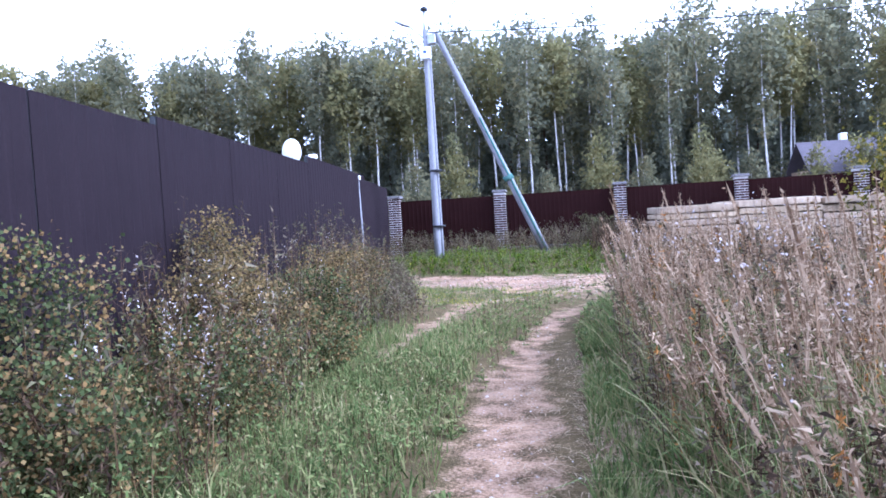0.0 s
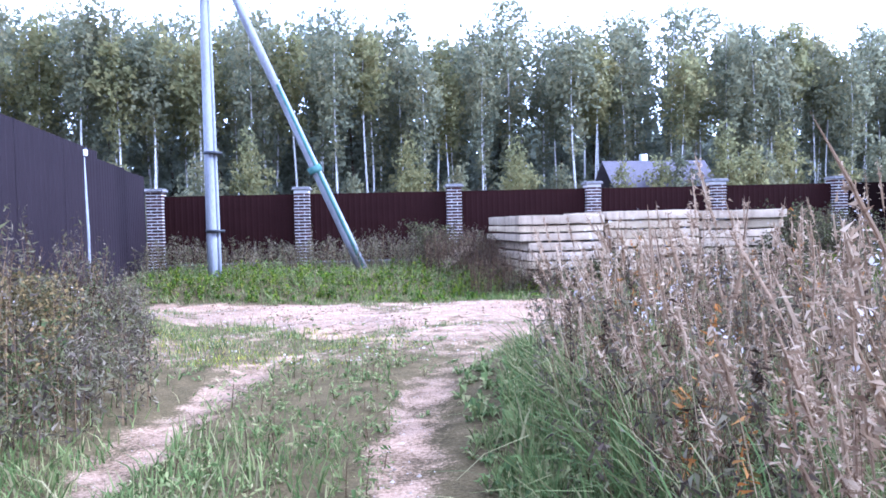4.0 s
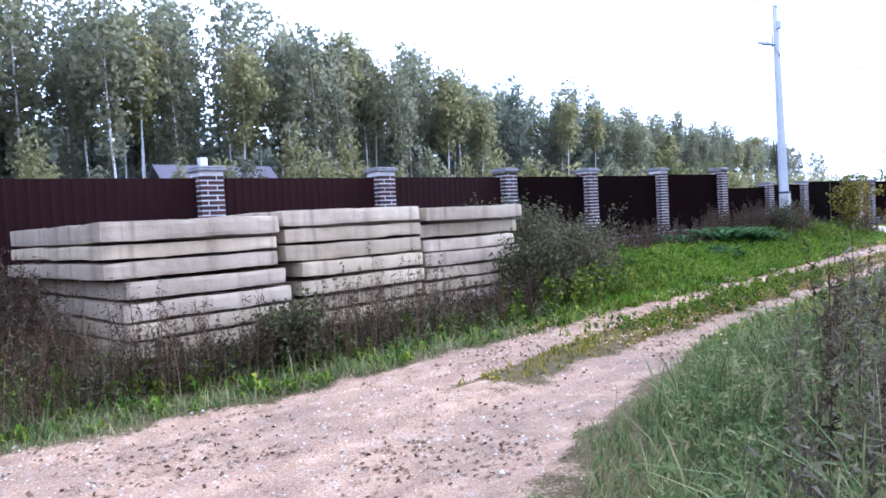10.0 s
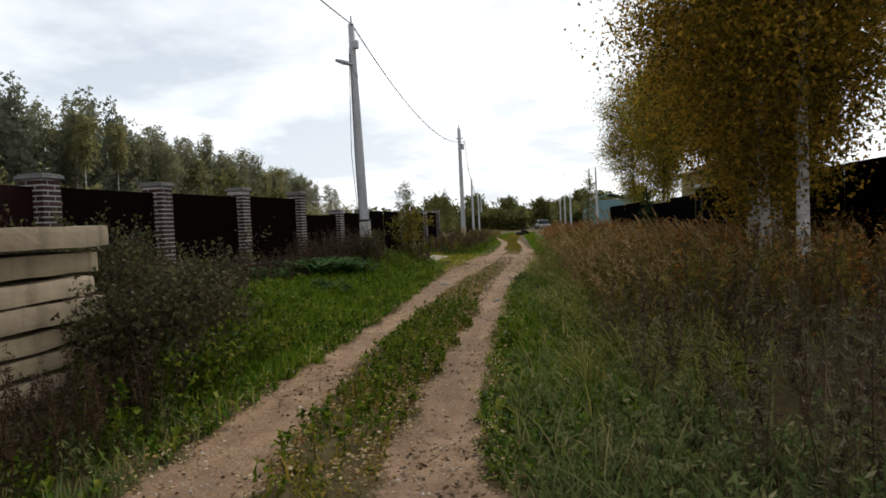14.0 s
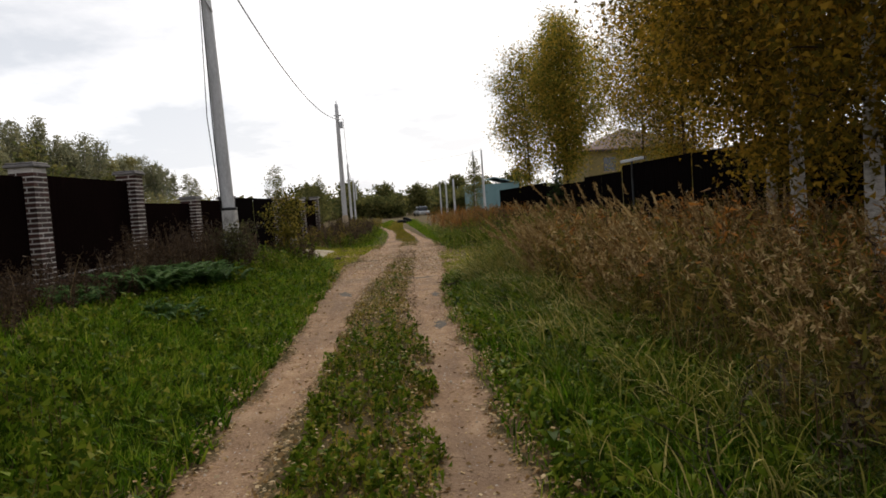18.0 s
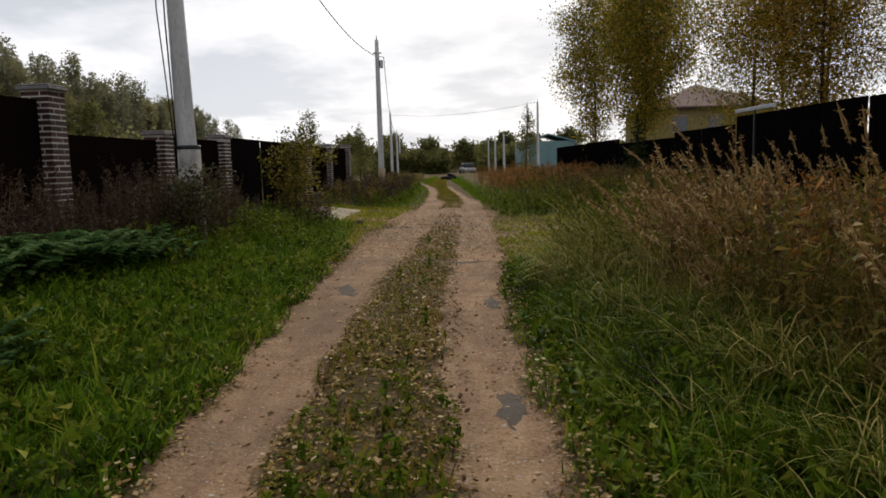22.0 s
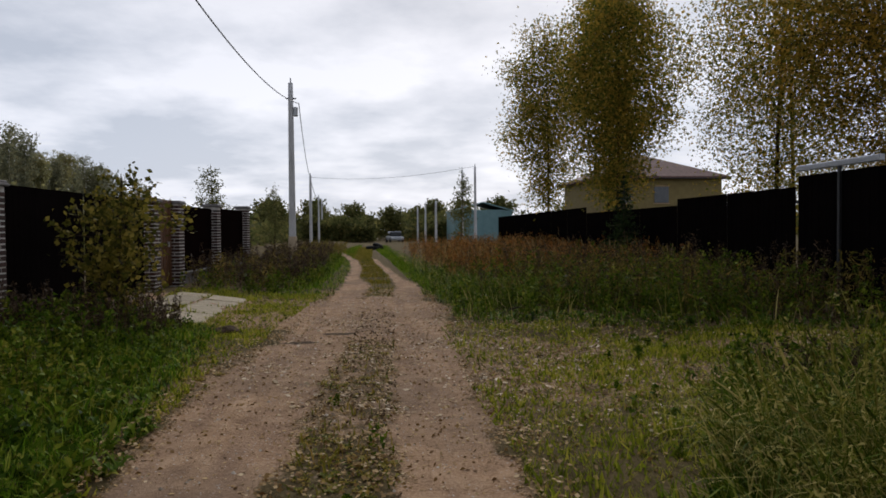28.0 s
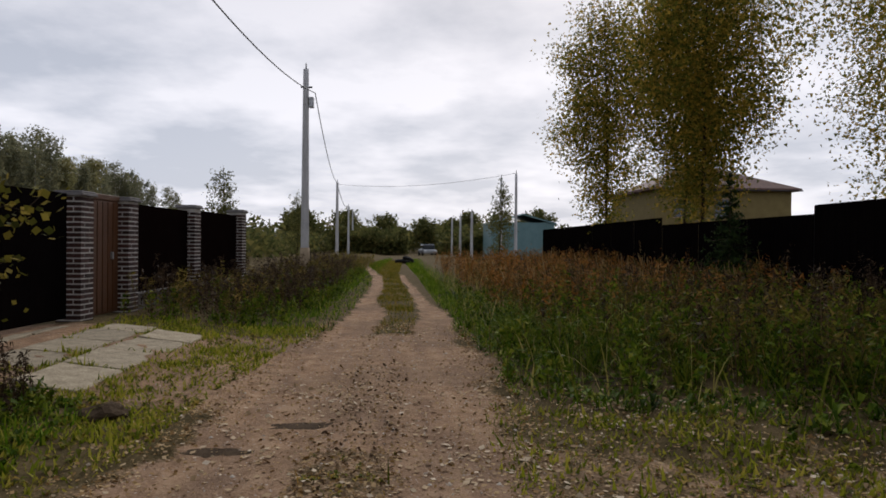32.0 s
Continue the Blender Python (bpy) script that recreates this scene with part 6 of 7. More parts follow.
    (150, [(24.0, 10.3), (27.6, 10.3), (27.4, 13.4), (25.8, 15.0), (24.6, 15.4)], 0.4, 0.95, 0.036, 64, 0.08, None, dock),
    (130, [(30.3, 20.4), (32.5, 20.5), (32.6, 21.9), (30.3, 22.0)], 0.3, 0.8, 0.036, 56, 0.12, clear_of, dock),
    (60, [(24.8, 11), (29.6, 11), (31, 14.6), (25, 16)], 0.06, 0.22, 0.05, 24, 0.5, None, green_l),
    (200, [(27, 19.9), (32.6, 20.4), (32.6, 21.4), (27, 21.0)], 0.08, 0.3, 0.05, 24, 0.5, clear_of, green_l),
):
    thin = bag is grey or bag is rust or bag is dock or bag is olive
    slim = thin or bag is muted
    s, lv = weeds(n, poly, h0, h1, leaf * (1.25 if thin else 1.0), per, bushy, keep, 0.26 if thin else 0.3 if slim else 0.6, oval=bag == "bramble" or bag is muted)
    stalks += s
    if bag == "bramble":
        stuff("bramble_thicket", s + lv, G_BRAMBLE, "tangled brambles and weeds turning brown by the steel fence", "bramble")
    else:
        bag += lv
stuff("weed_stalks", stalks, G_STALK, "bare brown weed stalks", "weeds")
stuff("grey_weeds", grey, G_WEED, "grey-brown withered weeds", "weeds")
stuff("dark_weeds", dock, G_DOCK, "dark brown upright dock and mugwort spikes", "weeds")
stuff("olive_weeds", olive, G_OLIVE, "olive-brown dying weeds behind the verge", "weeds")
stuff("green_weeds", green_l, G_WEEDG, "low green broad-leaved weeds", "weeds")
stuff("muted_weeds", muted, G_LAWN_W, "low muted green weeds by the footpath and bank", "weeds")
stuff("rust_weeds", rust, G_RUST, "rust-red withered willowherb", "weeds")
fl = strew(45, [(-2.1, 1.5), (-2.3, 9), (-2.9, 14), (-4.4, 15), (-3.8, 2)])
fl2 = strew(110, [(0.8, 2), (0.9, 9), (1.6, 12), (4, 13.5), (5, 3)])
fl[:, 2] += rng.uniform(0.5, 1.35, len(fl))
fl2[:, 2] += rng.uniform(0.8, 1.5, len(fl2))
fc = np.repeat(np.concatenate([fl, fl2]), 12, 0)
spire = strew(4, [(-2.3, 4.0), (-3.0, 4.2), (-3.2, 6.4), (-2.5, 6.6)])
sp_k = np.repeat(np.arange(len(spire)), 120)
sp_t = rng.random(len(sp_k)) ** 0.8
sp_at = spire[sp_k] + np.column_stack([rng.normal(size=(len(sp_k), 2)) * (0.05 * (1.1 - sp_t))[:, None], 0.3 + 0.75 * sp_t * rng.uniform(0.7, 1.2, len(spire))[sp_k]])
fc = np.concatenate([fc, sp_at])
stuff("seed_fluff", [leaflets(fc + rng.normal(size=fc.shape) * [0.035, 0.035, 0.06], rng.uniform(0.012, 0.034, len(fc)), 0.5)], G_FLUFF, "pale fluffy seed heads on the weeds", "weeds")

def leaf_chance(x, y):
    d = dirt_at(x, y)
    edge = np.maximum(smooth(0.5, 0.0, np.abs(along(x, y, RUT_R))), smooth(0.4, 0.0, np.abs(along(x, y, RUT_L))))
    mid = inside(x, y, MEDIAN) * (0.11 + 0.36 * near_x(x, 16.5, 29, 2.5) * (0.3 + 0.7 * smooth(-0.4, 0.3, lumps(x, y, 1.4, 41))))
    drive = 0.8 * smooth(0.6, -0.6, along(x, y, DRIVE_S)) * (0.35 + 0.65 * smooth(-0.3, 0.4, lumps(x, y, 1.3, 37)))
    return np.clip(np.maximum(np.maximum(edge, mid), np.maximum(drive, 0.03)) * (1 - 0.8 * smooth(0.5, 0.9, d)) + 0.012 + 0.16 * near_x(x, 26.5, 33.5, 2.0), 0, 1)


fb = strew(52000, [(8, 15.8), (25, 15.9), (26, 11), (30, 11), (33, 16), (39, 16.3), (39, 19.6), (8, 19.6)], leaf_chance)
fb[:, 2] += 0.014 + 0.085 * rng.random(len(fb)) * (dirt_at(fb[:, 0], fb[:, 1]) < 0.3)
stuff("fallen_leaves", [leaflets(fb, rng.gamma(5.0, 0.0058, len(fb)).clip(0.012, 0.05), 0.7, 0.75)], G_FALLEN, "fallen yellow and brown leaves on the track", "leaves")
dl = strew(3000, [(27.4, 11.5), (29.8, 11.5), (31.6, 14.6), (33.4, 16.2), (33.5, 19.0), (27.5, 19.2), (26.6, 16.8), (25.6, 16.0)], lambda x, y: 0.12 + 0.88 * smooth(-0.1, 0.5, lumps(x, y, 1.2, 51) + 0.4 * lumps(x, y, 4.1, 53)))
dl[:, 2] += 0.022
ml = strew(3600, MEDIAN, lambda x, y: near_x(x, 16, 33, 2.5))
ml[:, 2] += 0.012 + 0.05 * rng.random(len(ml))
stuff("brown_median_leaves", [leaflets(ml, rng.gamma(5.0, 0.0062, len(ml)).clip(0.012, 0.055), 0.6, 0.6)], G_LITTERLEAF, "brown withered leaves lying between the wheel ruts", "leaves")
stuff("pale_fallen_leaves", [leaflets(dl, rng.gamma(5.0, 0.0085, len(dl)).clip(0.02, 0.075), 0.7, 0.85)], G_PALELEAF, "pale dry birch leaves strewn over the drive", "leaves")
pb = np.concatenate([strew(13000, [(-5, 14), (1, 13.6), (9, 16.6), (9, 19.6), (-5, 20.6)], lambda x, y: dirt_at(x, y)), strew(4500, [(9, 16.5), (38, 16), (38, 20), (9, 19.6)], lambda x, y: dirt_at(x, y)), strew(1800, [(27, 11.5), (32.6, 11.5), (32.6, 17), (27.5, 17)]), strew(700, [(-0.8, 0), (0.3, 0), (0.3, 12), (-0.8, 9)], lambda x, y: dirt_at(x, y))])
ps = rng.gamma(2.0, 0.0034, len(pb)).clip(0.004, 0.02)
octa = np.array([(1, 0, 0), (0, 1, 0), (-1, 0, 0), (0, -1, 0), (0, 0, 0.8)])
pv = (pb[:, None] + octa[None] * (ps[:, None, None] * rng.uniform(0.6, 1.4, (len(pb), 5, 1))))
pt = (np.arange(len(pb))[:, None, None] * 5 + np.array([(0, 1, 4), (1, 2, 4), (2, 3, 4), (3, 0, 4)])[None]).reshape(-1, 3)
lt = strew(3600, [(-4.5, 15.8), (9, 16.4), (12, 17), (12, 19.4), (9, 19.4), (-4.5, 20.4)], lambda x, y: dirt_at(x, y) * (0.15 + 0.85 * smooth(0.0, 0.6, lumps(x, y, 0.9, 13))))
lt[:, 2] += 0.018
stuff("brown_litter", [leaflets(lt, rng.uniform(0.02, 0.055, len(lt)), 0.6, 0.85)], G_LITTERLEAF, "brown leaf litter and bark bits on the dirt track", "leaves")
stuff("pebbles", [(pv.reshape(-1, 3) + [0, 0, 0.008], pt)], M_PEBBLE, "pale pebbles strewn on the dirt track", "pebbles")

# ---- trees ----


def tree_arrays(high, crown_low, radius, limbs, leaves, leaf, thick, droop=0.25, diamond=True, wobble=0.25, shape=0.55, lean=0.0, clump=0.3, oval=False, apart=False):
    """Trunk and limbs, and leaves, as arrays. shape: height share of the widest part."""
    t = np.linspace(0, 1, 12)
    sides_t = 8 if diamond else 5
    ph = rng.uniform(0, 6, 2)
    tr = np.stack([wobble * np.sin(3 * t + ph[0]) * t + lean * high * t, wobble * np.sin(2.3 * t + ph[1]) * t, high * t - 0.15], 1)
    wood = [tube_arrays(tr, thick * (1.02 - t) ** 0.8 + 0.006, sides_t)]
    ends = []
    for k in range(limbs):
        s = crown_low / high + (0.97 - crown_low / high) * ((k + rng.random()) / limbs)
        i = s * 11
        p0 = tr[int(i)] + (tr[min(11, int(i) + 1)] - tr[int(i)]) * (i - int(i))
        q = (s - crown_low / high) / (1 - crown_low / high)
        prof = (q / shape) ** 0.6 if q < shape else max(0.06, 1 - ((q - shape) / (1 - shape)) ** 1.6)
        L = radius * prof * rng.uniform(0.65, 1.15)
        a = k * 2.4 + rng.uniform(-0.5, 0.5)
        d = np.array([math.cos(a), math.sin(a), 0])
        u = np.linspace(0, 1, 6)[:, None]
        rise = rng.uniform(0.35, 0.9)
        pts = p0 + d * L * u + np.array([0, 0, 1]) * (L * rise * u - droop * L * 1.6 * u**2.2)
        pts[1:] += rng.normal(size=(5, 3)) * 0.05 * L
        if diamond or k % 2 == 0:
            wood.append(tube_arrays(pts if diamond else pts[::2], np.linspace(thick * 0.28 * (1.1 - s), 0.004, 6 if diamond else 3), 4 if diamond else 3))
        ends.append((pts, L))
    weight = np.array([L for _, L in ends]) + 0.05
    pick = rng.choice(len(ends), leaves, p=weight / weight.sum())
    u = rng.random(leaves) ** 0.65
    allp = np.array([e[0] for e in ends])[pick]
    f = u * 5
    i0 = np.minimum(f.astype(int), 4)
    r = np.arange(leaves)
    c = allp[r, i0] + (allp[r, i0 + 1] - allp[r, i0]) * (f - i0)[:, None]
    grp = rng.normal(size=(leaves // 12 + 1, 3))[np.arange(leaves) // 12]
    order = np.argsort(pick, kind="stable")
    c = c[order]
    c = c + grp * clump * 0.8 + rng.normal(size=(leaves, 3)) * clump * 0.45
    c[:, 2] -= np.abs(rng.normal(size=leaves)) * clump * 0.9 * droop * 3
    c[:, 2] = np.maximum(c[:, 2], 0.25)
    crown = leaflets(c, leaf * rng.uniform(0.7, 1.5, leaves), 0.85, 0, oval)
    if apart:
        return wood, crown
    return joined(wood), crown


def tree_thing(name, m, label, category, wood, crown, bark, leafmat, group=""):
    t = thing(name, m, label, category, group)
    if isinstance(wood, list):
        part("trunk", mesh_tris("trunk", *wood[0], bark), bark, t)
        for limb in wood[1:]:
            part("limb", mesh_tris("limb", *limb, M_TWIG), M_TWIG, t)
    else:
        part("trunk", mesh_tris("trunk", *wood, bark), bark, t)
    part("crown", mesh_tris("crown", *crown, leafmat), leafmat, t)
    return t


for bx_, by_, bh, low, rad, n_leaf, leaf_s, mat, lab in (
    (14.8, 12.6, 7.6, 1.9, 2.3, 27000, 0.064, G_BIRCH_B, "yellow-brown birch tree among the reeds"),
    (16.1, 12.7, 7.8, 1.7, 2.3, 24000, 0.066, G_BIRCH_B, "yellow-brown birch tree among the reeds"),
    (18.3, 12.2, 8.2, 1.9, 2.7, 36000, 0.067, G_BIRCH_B, "yellow-brown birch tree among the reeds"),
    (20.4, 11.1, 8.5, 1.8, 2.8, 30000, 0.073, G_BIRCH_B, "yellow-brown birch tree by the black fence"),
    (21.7, 10.8, 8.8, 1.8, 2.5, 24000, 0.075, G_BIRCH_B, "yellow-brown birch tree by the black fence"),
    (45.2, 9.0, 11.0, 2.4, 2.3, 27000, 0.09, G_BIRCH, "green-gold birch tree behind the black fence"),
    (48.5, 8.2, 12.2, 2.8, 2.6, 30000, 0.09, G_BIRCH, "green-gold birch tree behind the black fence"),
    (53.0, 9.5, 11.2, 2.6, 2.5, 26000, 0.095, G_BIRCH, "green-gold birch tree behind the black fence"),
    (37.6, 7.6, 9.8, 1.6, 2.8, 30000, 0.064, G_BIRCH, "thinning birch tree behind the black fence"),
    (35.4, 6.4, 10.8, 1.8, 2.6, 28000, 0.064, G_BIRCH, "thinning birch tree behind the black fence"),
    (33.2, 7.6, 10.6, 1.8, 2.6, 28000, 0.064, G_BIRCH_B, "thinning birch tree behind the black fence"),
    (41.0, 5.0, 10.5, 1.8, 2.5, 13000, 0.07, G_BIRCH, "thinning birch tree behind the black fence"),
):
    wd, cr = tree_arrays(bh, low, rad, 60, n_leaf, leaf_s, 0.105 if bx_ < 30 else 0.06, 0.22, clump=0.34 if bx_ < 30 else 0.38, shape=0.42, apart=bx_ < 30)
    tree_thing("birch_tree", pose(bx_, by_, float(ground_z(bx_, by_)) - 0.05), lab, "tree", wd, cr, M_BARK if bx_ < 30 else M_TWIG, mat, "birches on the south side")


def shrub(x, y, high, rad, leaves, leaf, mat, name, lab, droop_s=0.1):
    w_, c_ = tree_arrays(high, 0.05, rad, 40, leaves, leaf, 0.012, droop_s, clump=0.1, shape=0.5, wobble=0.15, oval=mat is not G_DULL)
    tree_thing(name, pose(x, y, float(ground_z(x, y)) - 0.02), lab, "bush", w_, c_, M_TWIG, mat, "roadside bushes")


for x_, y_, h_, r_, mat_ in ((-2.75, 3.6, 0.9, 0.6, G_BRAMBLE), (-2.6, 5.0, 0.9, 0.6, G_BRAMBLE), (-2.9, 6.5, 1.25, 0.7, G_GOLD), (-2.85, 8.4, 1.0, 0.7, G_BRAMBLE), (-3.0, 10.2, 1.15, 0.7, G_GOLD), (-3.4, 4.4, 1.45, 0.55, G_BRAMBLE), (-3.5, 7.6, 1.6, 0.55, G_GOLD), (-3.3, 12.2, 1.0, 0.6, G_GOLD), (-2.45, 7.4, 0.6, 0.5, G_BRAMBLE)):
    shrub(x_, y_, h_ * 1.15, r_, 4600, 0.03, mat_, "bramble_bush", "bramble bush with golden-brown leaves by the steel fence" if mat_ is G_GOLD else "bramble bush with grey-green leaves by the steel fence")
# a young willow rising out of the dry reeds
wd, cr = tree_arrays(2.6, 0.7, 0.6, 26, 1100, 0.05, 0.014, 0.1, clump=0.1, shape=0.5, wobble=0.2)
tree_thing("willow_sapling", pose(4.2, 8.6, float(ground_z(4.2, 8.6))), "slender yellow-green willow sapling among the dry reeds", "tree", wd, cr, M_TWIG, G_ALDER)
for x_, y_, h_, r_ in ((10.35, 20.2, 1.2, 0.8), (11.1, 20.3, 1.25, 0.9), (12.0, 20.7, 1.1, 0.85), (10.8, 21.5, 1.4, 0.85), (11.8, 21.7, 1.3, 0.85), (24.3, 21.4, 1.1, 0.6), (2.0, 22.9, 1.1, 0.7), (9.7, 20.0, 1.15, 0.75), (5.3, 20.0, 0.7, 0.45)):
    shrub(x_, y_, h_, r_ * 0.9, 2600, 0.045, G_DULL, "withered_bush", "withered grey-brown weed bush in the bank grass", -0.12)
wd, cr = tree_arrays(2.4, 0.1, 1.0, 44, 2600, 0.07, 0.025, 0.1, clump=0.13, shape=0.4, wobble=0.1, oval=True)
tree_thing("alder_bush", pose(31.6, 21.38, float(ground_z(31.6, 21.38))), "young bush with large yellow-green leaves by the gate", "bush", wd, cr, M_TWIG, G_ALDER)
for sx_, sy_, sh in ((64.8, 27.3, 5.6), (80.4, 25.6, 5.2), (73.5, 10.9, 5.9), (27.6, 26.8, 3.6), (34.5, 27.6, 3.4)):
    wd, cr = tree_arrays(sh, 0.6, 1.15, 26, 2600, 0.11, 0.05, 0.15, clump=0.22, shape=0.3)
    tree_thing("birch_sapling", pose(sx_, sy_, float(ground_z(sx_, sy_))), "slender young birch with sparse leaves", "tree", wd, cr, M_TWIG, G_HEDGE, "birch saplings")


def spruce_arrays(high, radius, limbs, needles, size):
    t = np.linspace(0, 1, 6)
    wood = [tube_arrays(np.stack([0 * t, 0 * t, high * t - 0.1], 1), 0.012 * high * (1.02 - t) + 0.004, 6)]
    cs = []
    for k in range(limbs):
        s = 0.06 + 0.92 * (k + rng.random()) / limbs
        L = radius * (1.02 - s)
        a = k * 2.4
        u = np.linspace(0, 1, 4)[:, None]
        pts = np.array([0, 0, high * s]) + np.array([math.cos(a), math.sin(a), 0]) * L * u + np.array([0, 0, 1]) * (-0.25 * L * u + 0.12 * L * u**2)
        if k % 2 == 0:
            wood.append(tube_arrays(pts[[0, 3]], [0.02, 0.004], 3))
        n = max(4, int(needles / limbs * 2 * (1.02 - s)))
        w = rng.random((n, 1))
        cs.append(pts[0] + (pts[-1] - pts[0]) * w + rng.normal(size=(n, 3)) * 0.12 * L * (0.3 + w))
    c = np.concatenate(cs)
    return joined(wood), leaflets(c, size * rng.uniform(0.6, 1.4, len(c)), 0.45, 0.2, False)


wd, cr = spruce_arrays(2.9, 0.85, 48, 3600, 0.10)
tree_thing("spruce_sapling", pose(39.6, 10.8, float(ground_z(39.6, 10.8))), "small dark green spruce in front of the fence", "tree", wd, cr, M_PINEBARK, G_SPRUCE)
wd, cr = spruce_arrays(4.2, 0.8, 26, 350, 0.10)
tree_thing("spruce_sapling", pose(43.0, 4.5, 0.1), "thin bare young spruce behind the fence", "tree", wd, cr, M_PINEBARK, G_SPRUCE)

def hedge_cloud(n, x0, x1, y0, y1, h, size, gap=0.25, seed=0):
    x, y = rng.uniform(x0, x1, n), rng.uniform(y0, y1, n)
    top = h * (0.75 + 0.35 * lumps(x, y, gap, seed) + 0.12 * lumps(x, y, gap * 4, seed + 2))
    return leaflets(np.column_stack([x, y, 0.2 + rng.random(n) ** 0.75 * np.maximum(top, 0.5)]), rng.uniform(0.6, 1.4, n) * size, 0.7, 0, False)


# ---- the forest ----
kinds = []
for k in range(7):
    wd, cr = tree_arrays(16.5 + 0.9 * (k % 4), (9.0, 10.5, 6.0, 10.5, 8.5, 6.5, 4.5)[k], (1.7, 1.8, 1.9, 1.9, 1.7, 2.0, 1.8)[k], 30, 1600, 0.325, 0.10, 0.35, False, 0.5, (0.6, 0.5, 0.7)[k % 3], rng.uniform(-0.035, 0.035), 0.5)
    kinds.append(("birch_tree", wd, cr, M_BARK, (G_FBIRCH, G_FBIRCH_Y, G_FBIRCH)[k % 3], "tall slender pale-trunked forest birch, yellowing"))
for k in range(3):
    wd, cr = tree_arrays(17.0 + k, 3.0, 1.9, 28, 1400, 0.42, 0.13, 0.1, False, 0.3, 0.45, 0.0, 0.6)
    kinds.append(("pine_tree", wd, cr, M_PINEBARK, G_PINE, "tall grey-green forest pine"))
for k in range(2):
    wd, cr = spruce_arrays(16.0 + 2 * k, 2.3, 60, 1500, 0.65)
    kinds.append(("spruce_tree", wd, cr, M_PINEBARK, G_PINE, "pointed spruce in the forest, paled by haze"))
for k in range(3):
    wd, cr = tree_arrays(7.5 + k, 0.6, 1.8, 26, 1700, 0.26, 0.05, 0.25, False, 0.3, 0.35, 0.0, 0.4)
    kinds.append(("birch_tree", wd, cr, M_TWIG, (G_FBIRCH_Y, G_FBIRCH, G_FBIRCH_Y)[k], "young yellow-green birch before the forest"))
first = {}


def plant(kind_i, x, y, scale):
    name, wd_, cr_, bark, leafmat, lab = kinds[kind_i]
    m = pose(x, y, 0.35, 0, 0, random.uniform(0, 360))
    if kind_i not in first:
        first[kind_i] = tree_thing(name, m, lab, "tree", wd_, cr_, bark, leafmat, "forest trees")
        t = first[kind_i]
    else:
        t = copy_thing(first[kind_i], m)
    t.scale = (scale * random.uniform(0.9, 1.1), scale * random.uniform(0.9, 1.1), scale)


def forest_scale(x):
    return float(np.interp(x, [-60, -20, 0, 35, 60, 90, 130, 170], [1.12, 1.09, 1.09, 1.12, 0.98, 0.90, 0.82, 0.7]))


fx_ = -58.0
while fx_ < 165:
    step = 3.2 if fx_ < 40 else 2.8 if fx_ < 90 else 4.2
    big = forest_scale(fx_)
    if random.random() < 0.75:
        plant(random.choice((0, 1, 3, 4, 2, 5)), fx_ + random.uniform(-0.9, 0.9), 61.5 + random.uniform(-1.5, 1.5), big * random.uniform(0.8, 0.98))
    plant(random.choice((0, 1, 2, 3, 4, 5, 6) if fx_ < 55 else (7, 8, 9, 10, 6, 2)), fx_ + random.uniform(-0.9, 0.9), 64.5 + random.uniform(-1.5, 2), big * random.uniform(0.9, 1.03))
    plant(random.choice((0, 2, 4, 5, 6, 2, 5, 8)), fx_ + random.uniform(-0.9, 0.9) + 1.4, 69 + random.uniform(-2, 2), big * random.uniform(0.92, 1.07))
    plant(random.choice((7, 2, 9, 6, 10, 5)), fx_ + random.uniform(-0.9, 0.9), 73 + random.uniform(-2, 2), big * random.uniform(0.95, 1.1))
    if random.random() < 0.6:
        plant(random.choice((7, 8, 9, 9, 10, 6)), fx_ + random.uniform(-0.9, 0.9) + 1.3, 78 + random.uniform(-2, 3), big * random.uniform(0.95, 1.15))
    fx_ += step
for k, yx in enumerate((-14, -9, -5, -1.5, 2, 5.0, 6.5, 9, 12.0, 14.0, 16.5, 20, 23, 26, 29.5, 32, 34, 37, 40, 43, 47, 50, 53, 56, 59, 62, 66, 69, 72, 75, 78, 83, 87, 92, 96, 101, 106, 112, 118, 124)):
    plant(12 + k % 3, yx + random.uniform(-1, 1), 57 + random.uniform(-3, 3), random.uniform(0.62, 1.0) * (1.0 if yx < 60 else 0.85))
ug = np.column_stack([rng.uniform(-75, 180, 26000), 66 + 24 * rng.random(26000) ** 0.8])
uh = 0.3 + rng.random(26000) * (3.2 + 0.38 * (ug[:, 1] - 64) + 1.5 * lumps(ug[:, 0], 0 * ug[:, 0], 0.35, 1)) * np.interp(ug[:, 0], [70, 150], [1, 0.55])
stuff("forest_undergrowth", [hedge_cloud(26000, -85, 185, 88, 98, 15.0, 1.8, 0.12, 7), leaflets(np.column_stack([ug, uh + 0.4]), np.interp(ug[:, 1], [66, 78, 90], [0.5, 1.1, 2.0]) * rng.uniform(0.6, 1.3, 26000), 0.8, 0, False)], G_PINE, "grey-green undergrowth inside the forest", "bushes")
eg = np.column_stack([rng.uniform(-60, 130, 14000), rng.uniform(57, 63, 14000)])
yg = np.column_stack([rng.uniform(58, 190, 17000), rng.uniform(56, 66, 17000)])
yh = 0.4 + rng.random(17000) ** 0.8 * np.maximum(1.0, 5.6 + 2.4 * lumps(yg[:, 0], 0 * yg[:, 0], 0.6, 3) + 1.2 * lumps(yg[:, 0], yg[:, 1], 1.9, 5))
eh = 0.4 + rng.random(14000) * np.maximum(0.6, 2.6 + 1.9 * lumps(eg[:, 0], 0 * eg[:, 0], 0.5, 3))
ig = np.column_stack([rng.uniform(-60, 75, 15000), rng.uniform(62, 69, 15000)])
